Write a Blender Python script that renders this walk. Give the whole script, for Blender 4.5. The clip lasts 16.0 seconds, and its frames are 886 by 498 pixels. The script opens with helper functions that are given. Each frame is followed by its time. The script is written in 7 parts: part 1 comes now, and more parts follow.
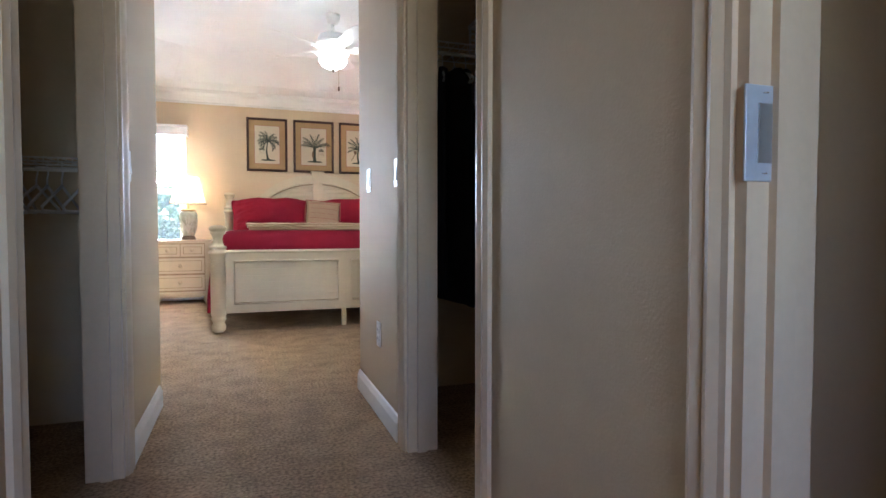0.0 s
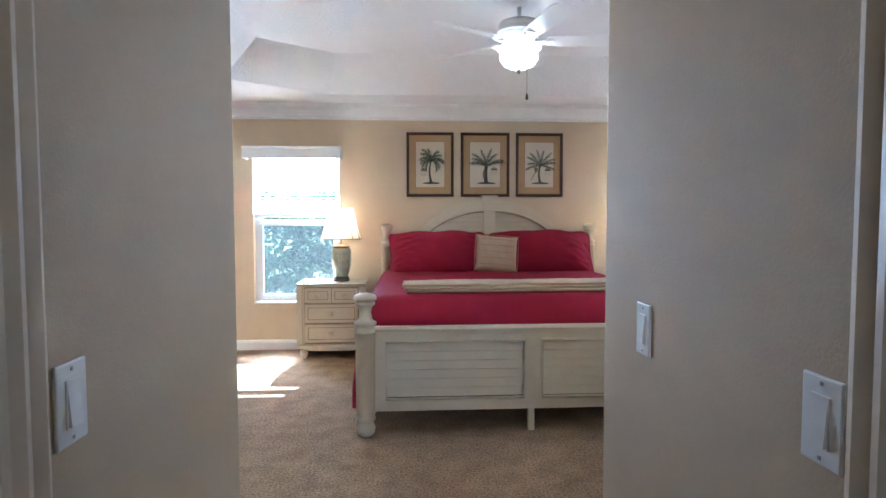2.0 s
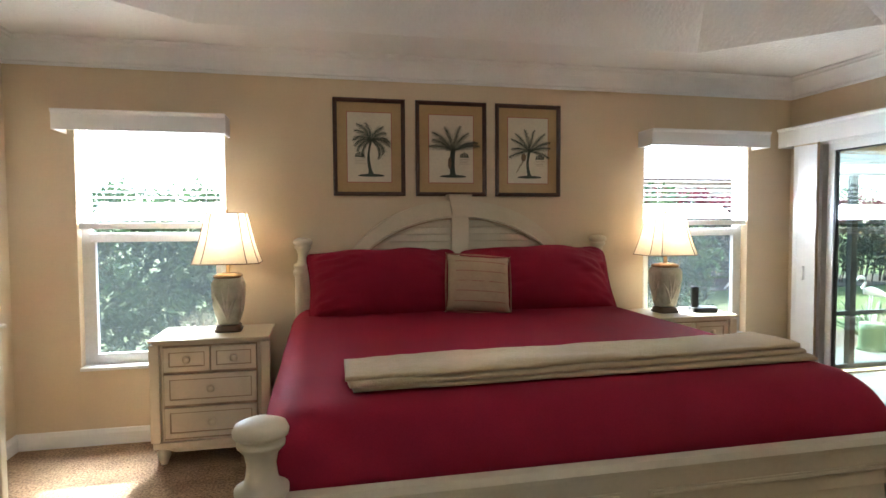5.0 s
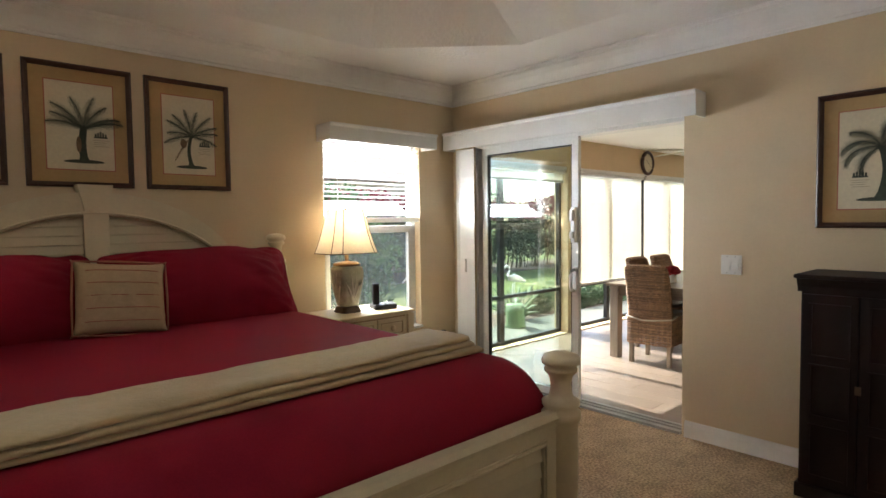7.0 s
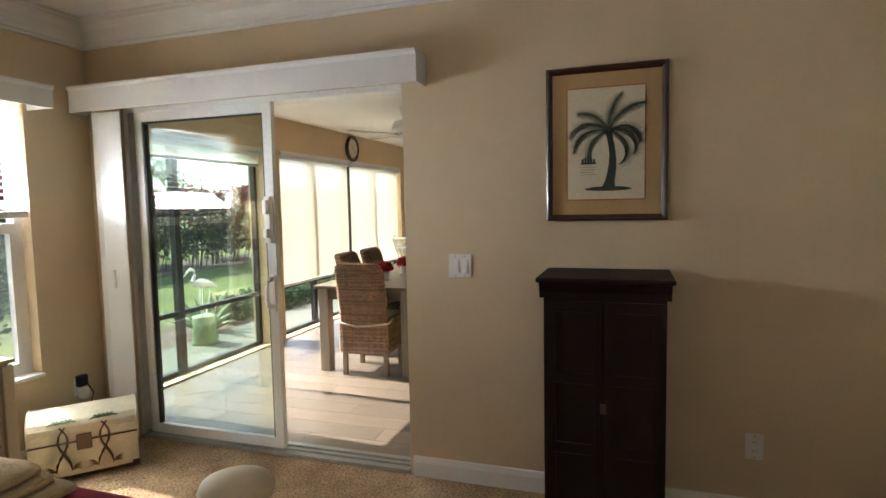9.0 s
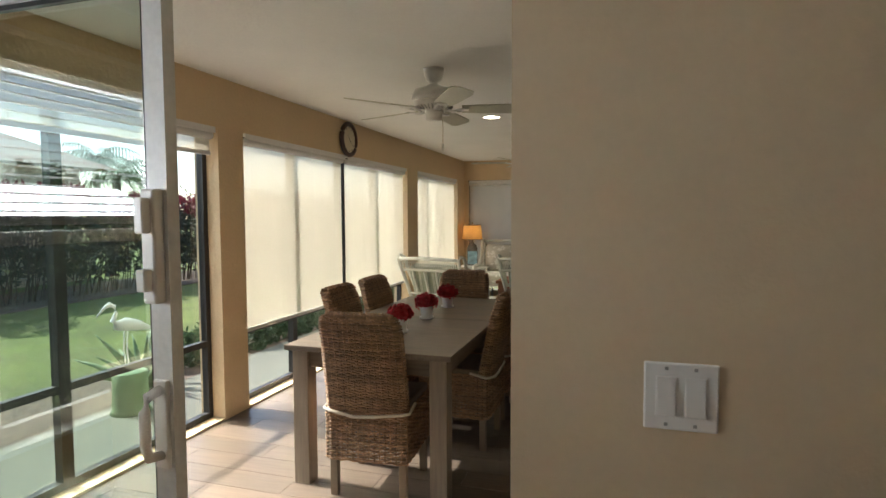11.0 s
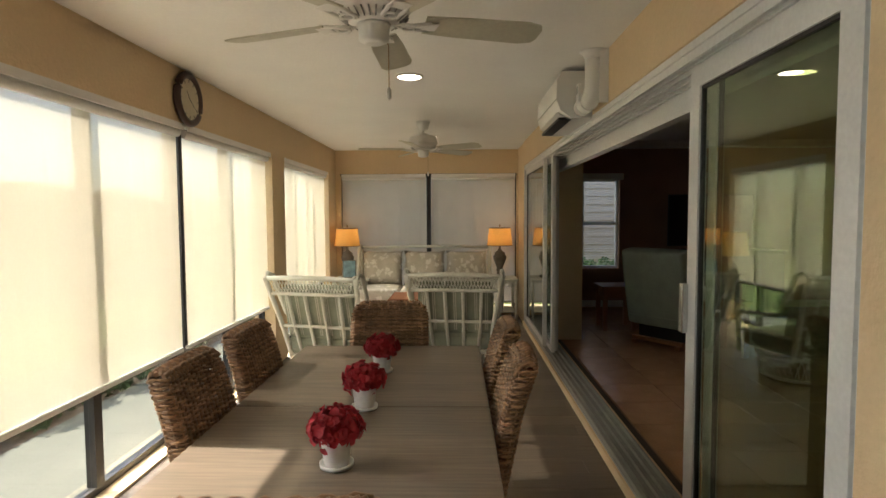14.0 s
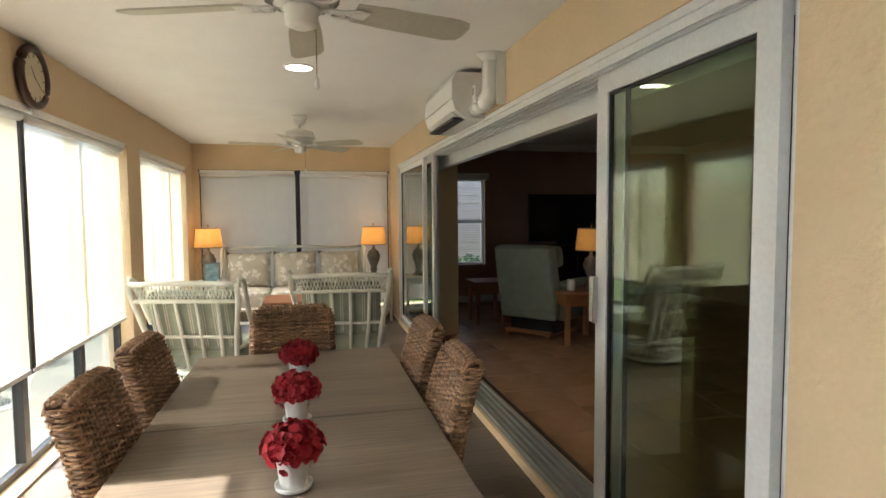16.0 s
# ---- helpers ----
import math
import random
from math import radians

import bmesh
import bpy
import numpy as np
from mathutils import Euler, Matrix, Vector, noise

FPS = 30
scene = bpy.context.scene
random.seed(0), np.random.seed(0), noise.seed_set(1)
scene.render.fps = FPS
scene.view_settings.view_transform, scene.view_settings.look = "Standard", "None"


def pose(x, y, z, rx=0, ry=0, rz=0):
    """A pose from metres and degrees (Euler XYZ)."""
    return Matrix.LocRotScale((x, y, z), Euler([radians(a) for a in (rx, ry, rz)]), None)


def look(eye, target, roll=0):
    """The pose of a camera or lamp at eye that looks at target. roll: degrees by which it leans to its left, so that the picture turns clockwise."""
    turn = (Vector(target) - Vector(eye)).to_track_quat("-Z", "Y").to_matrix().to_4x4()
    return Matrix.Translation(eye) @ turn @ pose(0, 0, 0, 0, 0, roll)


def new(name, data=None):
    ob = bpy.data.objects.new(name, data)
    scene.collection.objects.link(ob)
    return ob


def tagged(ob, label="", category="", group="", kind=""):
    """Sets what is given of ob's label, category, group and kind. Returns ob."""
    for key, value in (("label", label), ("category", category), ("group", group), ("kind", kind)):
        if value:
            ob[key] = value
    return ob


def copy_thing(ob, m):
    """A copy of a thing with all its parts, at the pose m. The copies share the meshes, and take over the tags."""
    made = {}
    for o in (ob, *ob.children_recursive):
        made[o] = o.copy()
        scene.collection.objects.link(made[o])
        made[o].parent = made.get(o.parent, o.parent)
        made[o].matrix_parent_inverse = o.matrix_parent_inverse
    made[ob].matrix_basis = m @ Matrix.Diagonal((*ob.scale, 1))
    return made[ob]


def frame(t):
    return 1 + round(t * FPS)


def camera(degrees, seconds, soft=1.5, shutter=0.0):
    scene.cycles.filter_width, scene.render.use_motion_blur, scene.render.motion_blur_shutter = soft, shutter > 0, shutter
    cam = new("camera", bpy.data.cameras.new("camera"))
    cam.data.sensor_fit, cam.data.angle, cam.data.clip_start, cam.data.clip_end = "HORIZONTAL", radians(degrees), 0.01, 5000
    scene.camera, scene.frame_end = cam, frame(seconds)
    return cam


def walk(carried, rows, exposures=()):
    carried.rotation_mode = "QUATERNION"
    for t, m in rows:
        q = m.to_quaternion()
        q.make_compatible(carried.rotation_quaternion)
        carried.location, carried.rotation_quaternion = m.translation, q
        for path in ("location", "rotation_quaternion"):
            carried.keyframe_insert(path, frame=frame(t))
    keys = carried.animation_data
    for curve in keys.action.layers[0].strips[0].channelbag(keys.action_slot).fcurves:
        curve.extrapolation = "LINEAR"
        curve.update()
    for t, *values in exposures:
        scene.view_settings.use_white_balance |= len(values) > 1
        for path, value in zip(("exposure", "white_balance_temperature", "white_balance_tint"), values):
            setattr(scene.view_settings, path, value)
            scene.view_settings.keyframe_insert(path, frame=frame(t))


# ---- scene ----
cam = camera(76.0, 16.0)
PATH = [
    (0, (-0.072, -0.623, 0.876), (0.587, 1.264, 0.804), 0.0),
    (0.5, (0.011, -0.271, 1.018), (0.404, 1.689, 0.95), -0.5),
    (1, (-0.008, 0.111, 1.183), (0.277, 2.088, 1.096), -0.2),
    (1.5, (0.017, 0.55, 1.312), (0.214, 2.538, 1.217), -0.2),
    (2, (-0.007, 0.954, 1.362), (0.109, 2.948, 1.258), -0.1),
    (2.5, (-0.107, 1.395, 1.369), (-0.015, 3.39, 1.271), -0.1),
    (3, (-0.143, 1.834, 1.385), (-0.083, 3.831, 1.29), 0.0),
    (3.2, (-0.168, 1.982, 1.38), (-0.108, 3.978, 1.284), 0.1),
    (5.3, (-0.104, 3.024, 1.406), (0.429, 4.949, 1.322), -0.4),
    (5.5, (-0.083, 3.035, 1.407), (0.536, 4.935, 1.323), -0.4),
    (6, (-0.097, 3.104, 1.427), (0.8, 4.89, 1.332), -0.5),
    (6.5, (-0.03, 3.157, 1.404), (1.121, 4.79, 1.306), -0.7),
    (7, (0.113, 3.258, 1.391), (1.465, 4.728, 1.292), -0.7),
    (7.5, (0.229, 3.347, 1.373), (1.781, 4.605, 1.277), -0.9),
    (7.9, (0.347, 3.43, 1.381), (2.023, 4.516, 1.274), -0.7),
    (8, (0.379, 3.442, 1.381), (2.089, 4.473, 1.269), -0.9),
    (8.5, (0.586, 3.575, 1.391), (2.438, 4.32, 1.268), -1.0),
    (9, (0.953, 3.769, 1.414), (2.846, 4.395, 1.259), -1.1),
    (9.2, (1.136, 3.827, 1.434), (3.023, 4.467, 1.259), -1.2),
    (11.3, (2.814, 4.809, 1.407), (4.724, 5.395, 1.302), -0.2),
    (11.5, (2.928, 4.89, 1.399), (4.841, 5.465, 1.3), -0.3),
    (12, (3.197, 5.063, 1.411), (5.132, 5.561, 1.32), -0.2),
    (12.5, (3.445, 5.214, 1.421), (5.408, 5.589, 1.332), -0.2),
    (13, (3.676, 5.313, 1.431), (5.664, 5.514, 1.346), -0.1),
    (13.5, (3.964, 5.412, 1.427), (5.96, 5.514, 1.331), -0.5),
    (14, (4.14, 5.542, 1.426), (6.136, 5.593, 1.309), -0.3),
    (14.5, (4.177, 5.717, 1.429), (6.172, 5.617, 1.312), -0.2),
    (15, (4.19, 5.802, 1.429), (6.163, 5.495, 1.311), -0.2),
    (15.2, (4.182, 5.822, 1.441), (6.145, 5.458, 1.315), -0.1),
    (15.5, (4.201, 5.833, 1.424), (6.153, 5.415, 1.304), -0.4),
    (16, (4.218, 5.825, 1.423), (6.16, 5.363, 1.299), -0.4),
]
EXPOSURES = [(0.0, 3.7, 4950, 10), (1.5, 3.7, 4500, 10), (2.0, 3.1, 4500, 10), (2.5, 2.6, 4650, 10), (3.2, 2.3, 4650, 10), (5.5, 2.32, 5650, 10), (7.0, 1.83, 6000, 10), (9.0, 1.6, 6100, 10), (11.3, 0.98, 6150, 10), (12.5, 1.1, 6600, 10), (14.0, 1.3, 6550, 10), (16.0, 1.86, 6000, 10)]
walk(cam, [(t, look(eye, target, roll)) for t, eye, target, roll in PATH], EXPOSURES)

# ---- world, sun, large lights ----
SUN_DIR = Vector((-0.05, -0.80, -0.665)).normalized()   # the way the sunlight travels
world = bpy.data.worlds.new("world")
scene.world = world
world.use_nodes = True
wn = world.node_tree
sky = wn.nodes.new("ShaderNodeTexSky")
sky.sky_type, sky.sun_disc = "NISHITA", False
sky.sun_elevation = math.asin(-SUN_DIR.z)
sky.sun_rotation = math.atan2(-SUN_DIR.x, -SUN_DIR.y)
bgn = next(n for n in wn.nodes if n.type == "BACKGROUND")
wn.links.new(sky.outputs[0], bgn.inputs[0])
bgn.inputs[1].default_value = 0.15
sun = new("sun", bpy.data.lights.new("sun", "SUN"))
sun.data.energy, sun.data.angle, sun.data.color = 5.0, radians(0.5), (1.0, 0.94, 0.85)
sun.matrix_world = look((0, 20, 20), Vector((0, 20, 20)) + SUN_DIR)


def opening_light(name, x0, x1, y, z0, z1, power, target=(0, -1, 0), colour=(0.93, 0.97, 1.0)):
    """An area lamp in an opening: the sky's light in a window, or added fill."""
    d = bpy.data.lights.new(name, "AREA")
    d.shape, d.energy, d.color, d.size, d.size_y = "RECTANGLE", power, colour, x1 - x0, z1 - z0
    ob = new(name, d)
    c = Vector(((x0 + x1) / 2, y, (z0 + z1) / 2)) if target[0] == 0 else Vector((y, (x0 + x1) / 2, (z0 + z1) / 2))
    ob.matrix_world = look(c, c + Vector(target))
    return ob


# bright sky above the sash rails of the two bedroom windows
opening_light("sky_light_window_1", -1.58, -0.79, 7.12, 1.37, 1.62, 25, (0, -1, 1.5))
opening_light("sky_light_window_2", 2.37, 3.19, 7.12, 1.37, 1.62, 25, (0, -1, 1.5))
# unseen warm fill lamp added behind the start to brighten the hall
opening_light("fill_lamp_start", -0.40, 0.40, -2.25, 0.9, 2.0, 0.65, (0, 1, 0), (1.0, 0.58, 0.28))


def bulb(name, loc, power, radius=0.03, colour=(1.0, 0.72, 0.42)):
    d = bpy.data.lights.new(name, "POINT")
    d.energy, d.shadow_soft_size, d.color = power, radius, colour
    ob = new(name, d)
    ob.location = loc
    return ob


# ---- materials ----
def mat(name, colour, rough=0.6, metal=0.0, vary=0.12, scale=6.0, bump=0.0, bump_scale=80.0, coat=0.0, stretch=(1, 1, 1), fine=0.06, fine_scale=60.0, spec=0.5, translucent=0.0, sheen=0.0, per_piece=0.0, island=0.0, open_weave=0.0):
    m = bpy.data.materials.new(name)
    m.use_nodes = True
    nt = m.node_tree
    n, l = nt.nodes, nt.links
    b = n["Principled BSDF"]
    tc = n.new("ShaderNodeTexCoord")
    mp = n.new("ShaderNodeMapping")
    mp.inputs["Scale"].default_value = stretch
    l.new(tc.outputs["Object"], mp.inputs[0])
    big = n.new("ShaderNodeTexNoise")
    big.inputs["Scale"].default_value, big.inputs["Detail"].default_value = scale, 5
    small = n.new("ShaderNodeTexNoise")
    small.inputs["Scale"].default_value, small.inputs["Detail"].default_value = fine_scale, 3
    l.new(mp.outputs[0], big.inputs[0]), l.new(mp.outputs[0], small.inputs[0])

    def spread(src, amount):
        r = n.new("ShaderNodeMapRange")
        r.inputs[1].default_value, r.inputs[2].default_value = 0.25, 0.75
        r.inputs[3].default_value, r.inputs[4].default_value = 1 - amount, 1 + amount
        l.new(src, r.inputs[0])
        return r.outputs[0]
    mul = n.new("ShaderNodeMath")
    mul.operation = "MULTIPLY"
    l.new(spread(big.outputs[0], vary), mul.inputs[0]), l.new(spread(small.outputs[0], fine), mul.inputs[1])
    last = mul.outputs[0]
    if per_piece:
        oi = n.new("ShaderNodeObjectInfo")
        r = n.new("ShaderNodeMapRange")
        r.inputs[3].default_value, r.inputs[4].default_value = 1 - per_piece, 1 + per_piece
        l.new(oi.outputs["Random"], r.inputs[0])
        m2 = n.new("ShaderNodeMath")
        m2.operation = "MULTIPLY"
        l.new(last, m2.inputs[0]), l.new(r.outputs[0], m2.inputs[1])
        last = m2.outputs[0]
    if island:
        gi = n.new("ShaderNodeNewGeometry")
        r = n.new("ShaderNodeMapRange")
        r.inputs[3].default_value, r.inputs[4].default_value = 1 - island, 1 + island
        l.new(gi.outputs["Random Per Island"], r.inputs[0])
        m3 = n.new("ShaderNodeMath")
        m3.operation = "MULTIPLY"
        l.new(last, m3.inputs[0]), l.new(r.outputs[0], m3.inputs[1])
        last = m3.outputs[0]
    vm = n.new("ShaderNodeVectorMath")
    vm.operation = "SCALE"
    vm.inputs[0].default_value = colour
    l.new(last, vm.inputs["Scale"])
    l.new(vm.outputs[0], b.inputs["Base Color"])
    rr = n.new("ShaderNodeMapRange")
    rr.inputs[3].default_value, rr.inputs[4].default_value = max(0, rough - 0.08), min(1, rough + 0.08)
    l.new(big.outputs[0], rr.inputs[0]), l.new(rr.outputs[0], b.inputs["Roughness"])
    b.inputs["Metallic"].default_value = metal
    b.inputs["Coat Weight"].default_value = coat
    b.inputs["Specular IOR Level"].default_value = spec
    if sheen:
        b.inputs["Sheen Weight"].default_value = sheen
    if bump:
        bt = n.new("ShaderNodeTexNoise")
        bt.inputs["Scale"].default_value, bt.inputs["Detail"].default_value = bump_scale, 4
        l.new(mp.outputs[0], bt.inputs[0])
        bp = n.new("ShaderNodeBump")
        bp.inputs["Strength"].default_value, bp.inputs["Distance"].default_value = min(1, bump), 0.01
        l.new(bt.outputs[0], bp.inputs["Height"]), l.new(bp.outputs[0], b.inputs["Normal"])
    if translucent:
        tr = n.new("ShaderNodeBsdfTranslucent")
        l.new(vm.outputs[0], tr.inputs[0])
        mx = n.new("ShaderNodeMixShader")
        mx.inputs[0].default_value = translucent
        l.new(b.outputs[0], mx.inputs[1]), l.new(tr.outputs[0], mx.inputs[2])
        l.new(mx.outputs[0], n["Material Output"].inputs[0])
        if open_weave:
            hole = n.new("ShaderNodeBsdfTransparent")
            mh_ = n.new("ShaderNodeMixShader")
            mh_.inputs[0].default_value = open_weave
            l.new(mx.outputs[0], mh_.inputs[1]), l.new(hole.outputs[0], mh_.inputs[2])
            l.new(mh_.outputs[0], n["Material Output"].inputs[0])
    return m


def glass_mat(name, tint=(1, 1, 1), ior=1.45):
    m = bpy.data.materials.new(name)
    m.use_nodes = True
    b = m.node_tree.nodes["Principled BSDF"]
    b.inputs["Base Color"].default_value = (*tint, 1)
    b.inputs["Roughness"].default_value = 0.0
    b.inputs["IOR"].default_value = ior
    b.inputs["Transmission Weight"].default_value = 1.0
    return m


def glow(name, colour, strength):
    m = bpy.data.materials.new(name)
    m.use_nodes = True
    b = m.node_tree.nodes["Principled BSDF"]
    b.inputs["Base Color"].default_value = (*colour, 1)
    b.inputs["Emission Color"].default_value = (*colour, 1)
    b.inputs["Emission Strength"].default_value = strength
    return m


M_WALL = mat("beige_wall_paint", (0.635, 0.508, 0.335), 0.7, vary=0.03, scale=2.5, bump=0.12, bump_scale=140, fine=0.02)
# wall paint with the hall's dim, warm light put into the colour
M_HALL = mat("hall_wall_paint_dimmed", (0.49, 0.375, 0.23), 0.72, vary=0.03, scale=2.5, bump=0.10, bump_scale=160, fine=0.02)
M_LANAI = mat("lanai_stucco_paint", (0.68, 0.52, 0.32), 0.75, vary=0.04, scale=2.0, bump=0.5, bump_scale=45, fine=0.03)
# the unlit room's dimness is put into this wall colour
M_LIVING = mat("living_room_paint_dimmed", (0.34, 0.20, 0.14), 0.7, vary=0.04, scale=2.0, bump=0.1)
M_CEIL = mat("ceiling_paint", (0.84, 0.83, 0.81), 0.85, vary=0.03, scale=3, bump=0.9, bump_scale=38, fine=0.02)
M_CEIL2 = mat("lanai_ceiling_paint", (0.87, 0.86, 0.83), 0.85, vary=0.03, scale=2, bump=0.25, bump_scale=60, fine=0.02)
M_TRIM = mat("white_trim_paint", (0.80, 0.79, 0.77), 0.35, vary=0.03, fine=0.02)
# trim paint for the casings, darkened and tinted for the warm light
M_CASING = mat("warm_lit_casing_paint", (0.60, 0.475, 0.32), 0.4, vary=0.04, fine=0.03)
M_CREAM = mat("cream_furniture_paint", (0.63, 0.54, 0.37), 0.5, vary=0.05, scale=5, fine=0.03, bump=0.05, bump_scale=40)
# brown of the antique glaze, with the shade of gaps put into it
M_GLAZESHADE = mat("brown_glaze_and_shade", (0.34, 0.25, 0.15), 0.6, vary=0.25, scale=12)
M_CARPET = mat("tan_carpet", (0.335, 0.23, 0.135), 0.95, vary=0.26, scale=7, bump=1.0, bump_scale=70, fine=0.55, fine_scale=75, spec=0.1)
M_RED = mat("crimson_bedding", (0.25, 0.011, 0.028), 0.8, vary=0.10, scale=4, bump=0.15, bump_scale=260, fine=0.08, fine_scale=200, spec=0.1, sheen=0.0)
M_THROW = mat("cream_fleece", (0.53, 0.41, 0.24), 0.9, vary=0.06, scale=9, bump=0.4, bump_scale=150, spec=0.15, sheen=0.2)
M_CUSH = mat("beige_striped_linen", (0.47, 0.345, 0.215), 0.85, vary=0.06, bump=0.3, bump_scale=200, spec=0.15)
M_CUSHSTRIPE = mat("red_stripe_thread", (0.36, 0.14, 0.09), 0.85)
M_BRONZE = mat("dark_bronze_metal", (0.035, 0.032, 0.03), 0.4, metal=0.3, vary=0.08)
M_ALU = mat("white_aluminium", (0.72, 0.72, 0.70), 0.35, vary=0.03)
M_ALUGREY = mat("grey_aluminium", (0.38, 0.38, 0.36), 0.35, metal=0.6, vary=0.06)
M_GLASS = glass_mat("window_glass", (0.97, 1.0, 0.98))
M_GLASSDOOR = glass_mat("door_glass", (0.74, 0.88, 0.81), 1.75)
M_GLASSLANAI = glass_mat("lanai_door_glass", (0.66, 0.76, 0.56), 1.52)
M_SCREENMESH = mat("pale_insect_screen", (0.16, 0.18, 0.19), 0.8, vary=0.05, scale=3, translucent=0.5, open_weave=0.86)
M_MIRROR = mat("mirror_silver", (0.9, 0.9, 0.9), 0.0, metal=1.0, vary=0.0, fine=0.0)
M_DARKWOOD = mat("dark_mahogany", (0.014, 0.006, 0.0045), 0.55, vary=0.35, scale=4, stretch=(1, 1, 0.15), coat=0.0, bump=0.08, spec=0.25)
M_FRAMEWOOD = mat("brown_frame_wood", (0.055, 0.022, 0.014), 0.35, vary=0.25, scale=10, coat=0.2)
M_MATBOARD = mat("tan_mat_board", (0.42, 0.28, 0.125), 0.8, vary=0.04, fine=0.05, bump=0.05)
M_REDMAT = mat("red_mat_board", (0.42, 0.05, 0.06), 0.8, vary=0.04)
M_PAPER = mat("cream_print_paper", (0.62, 0.55, 0.40), 0.7, vary=0.04)
M_INK = mat("green_black_ink", (0.035, 0.045, 0.03), 0.7, vary=0.4, scale=30)
M_INKBROWN = mat("brown_ink", (0.16, 0.10, 0.05), 0.7, vary=0.3, scale=30)
M_BRASS = mat("aged_brass", (0.34, 0.22, 0.10), 0.35, metal=0.9, vary=0.1)
M_CHROME = mat("brushed_steel", (0.6, 0.6, 0.6), 0.25, metal=1.0, vary=0.05)
M_SHADE = mat("ivory_lamp_shade", (0.86, 0.76, 0.58), 0.8, vary=0.03, translucent=0.6)
M_SHADETRIM = mat("brown_shade_trim", (0.20, 0.13, 0.08), 0.7)
M_AMBER = mat("amber_lamp_shade", (0.72, 0.42, 0.13), 0.7, vary=0.06, translucent=0.55)
M_CERAMIC = mat("sage_ceramic", (0.41, 0.41, 0.31), 0.35, vary=0.28, scale=14, bump=0.4, bump_scale=40, coat=0.3)
M_CERAMICLEAF = mat("cream_leaf_relief", (0.52, 0.50, 0.40), 0.35, vary=0.12, scale=20, coat=0.3)
M_LAMPBASE = mat("bronze_lamp_foot", (0.13, 0.09, 0.055), 0.4, metal=0.4, vary=0.2)
M_LAMPGREY = mat("weathered_grey_turned_wood", (0.17, 0.15, 0.12), 0.6, vary=0.25, scale=20)
M_WICKER = mat("brown_wicker", (0.29, 0.168, 0.09), 0.5, vary=0.30, scale=14, fine=0.2, fine_scale=90, bump=0.15, bump_scale=160, island=0.38)
M_WICKERLEG = mat("weathered_chair_leg", (0.26, 0.20, 0.14), 0.6, vary=0.2, stretch=(1, 1, 0.1))
M_TIE = mat("cream_chair_tie", (0.66, 0.60, 0.48), 0.85)
M_GREYWOOD = mat("weathered_grey_oak", (0.168, 0.128, 0.09), 0.40, vary=0.32, scale=3, stretch=(1.8, 0.10, 1.6), fine=0.24, fine_scale=40, bump=0.12, bump_scale=30)
M_GREYLEG = mat("weathered_grey_oak_leg", (0.25, 0.20, 0.15), 0.5, vary=0.18, scale=3, stretch=(1.6, 1.6, 0.12), fine=0.16, fine_scale=40, bump=0.12, bump_scale=30)
M_PLANK = mat("grey_brown_vinyl_plank", (0.158, 0.120, 0.087), 0.33, vary=0.32, scale=2.4, stretch=(1.9, 0.14, 1), fine=0.14, fine_scale=30, per_piece=0.16, bump=0.06, bump_scale=30)
M_JOINT = mat("dark_floor_joint", (0.06, 0.045, 0.035), 0.8)
M_TILE = mat("terracotta_tile", (0.42, 0.235, 0.135), 0.24, vary=0.2, scale=3, per_piece=0.10, bump=0.05)
M_GROUT = mat("tile_grout", (0.22, 0.13, 0.08), 0.9)
M_ROLLER = mat("cream_roller_shade", (0.84, 0.77, 0.60), 0.8, vary=0.02, scale=1.5, translucent=0.145, fine=0.02, open_weave=0.14)
M_ROLLERB = mat("greige_roller_shade", (0.66, 0.60, 0.52), 0.8, vary=0.03, translucent=0.3, fine=0.02)
M_RATTAN = mat("white_rattan_paint", (0.74, 0.73, 0.64), 0.45, vary=0.06, scale=12, bump=0.1)
M_SEATGREEN = mat("sage_striped_cushion", (0.33, 0.35, 0.27), 0.85, vary=0.12, scale=8, bump=0.2, bump_scale=120, spec=0.15)
M_SEATSTRIPE = mat("cream_stripe", (0.62, 0.60, 0.50), 0.85)
M_SOFA = mat("pale_print_fabric", (0.56, 0.52, 0.44), 0.85, vary=0.10, scale=9, bump=0.25, bump_scale=120, spec=0.15)
M_FLOWER = mat("crimson_petals", (0.40, 0.010, 0.022), 0.6, vary=0.30, scale=25, translucent=0.15)
M_BLADE = mat("off_white_fan_blade", (0.56, 0.54, 0.44), 0.5, vary=0.06, scale=4)
M_POT = mat("white_glazed_pot", (0.80, 0.79, 0.76), 0.3, vary=0.04, coat=0.2)
M_PLASTIC = mat("white_plastic", (0.80, 0.79, 0.75), 0.35, vary=0.02, fine=0.01)
M_BLACK = mat("black_plastic", (0.012, 0.012, 0.013), 0.35, vary=0.1)
M_SCREEN = mat("dark_screen", (0.01, 0.012, 0.016), 0.08, vary=0.05)
M_TEAK = mat("red_brown_slat_wood", (0.30, 0.12, 0.055), 0.5, vary=0.25, scale=6, stretch=(1, 0.15, 1))
M_OAK = mat("honey_oak", (0.36, 0.15, 0.055), 0.4, vary=0.2, scale=5, stretch=(0.2, 1, 1), coat=0.2)
M_LEATHER = mat("sage_leather", (0.26, 0.30, 0.25), 0.42, vary=0.12, scale=8, bump=0.25, bump_scale=110)
M_GRASS = mat("lawn_grass", (0.125, 0.155, 0.028), 0.9, vary=0.35, scale=1.2, bump=1.0, bump_scale=90, fine=0.4, fine_scale=70)
M_LEAF = mat("hedge_leaves", (0.06, 0.11, 0.045), 0.5, vary=0.5, scale=3, translucent=0.4)
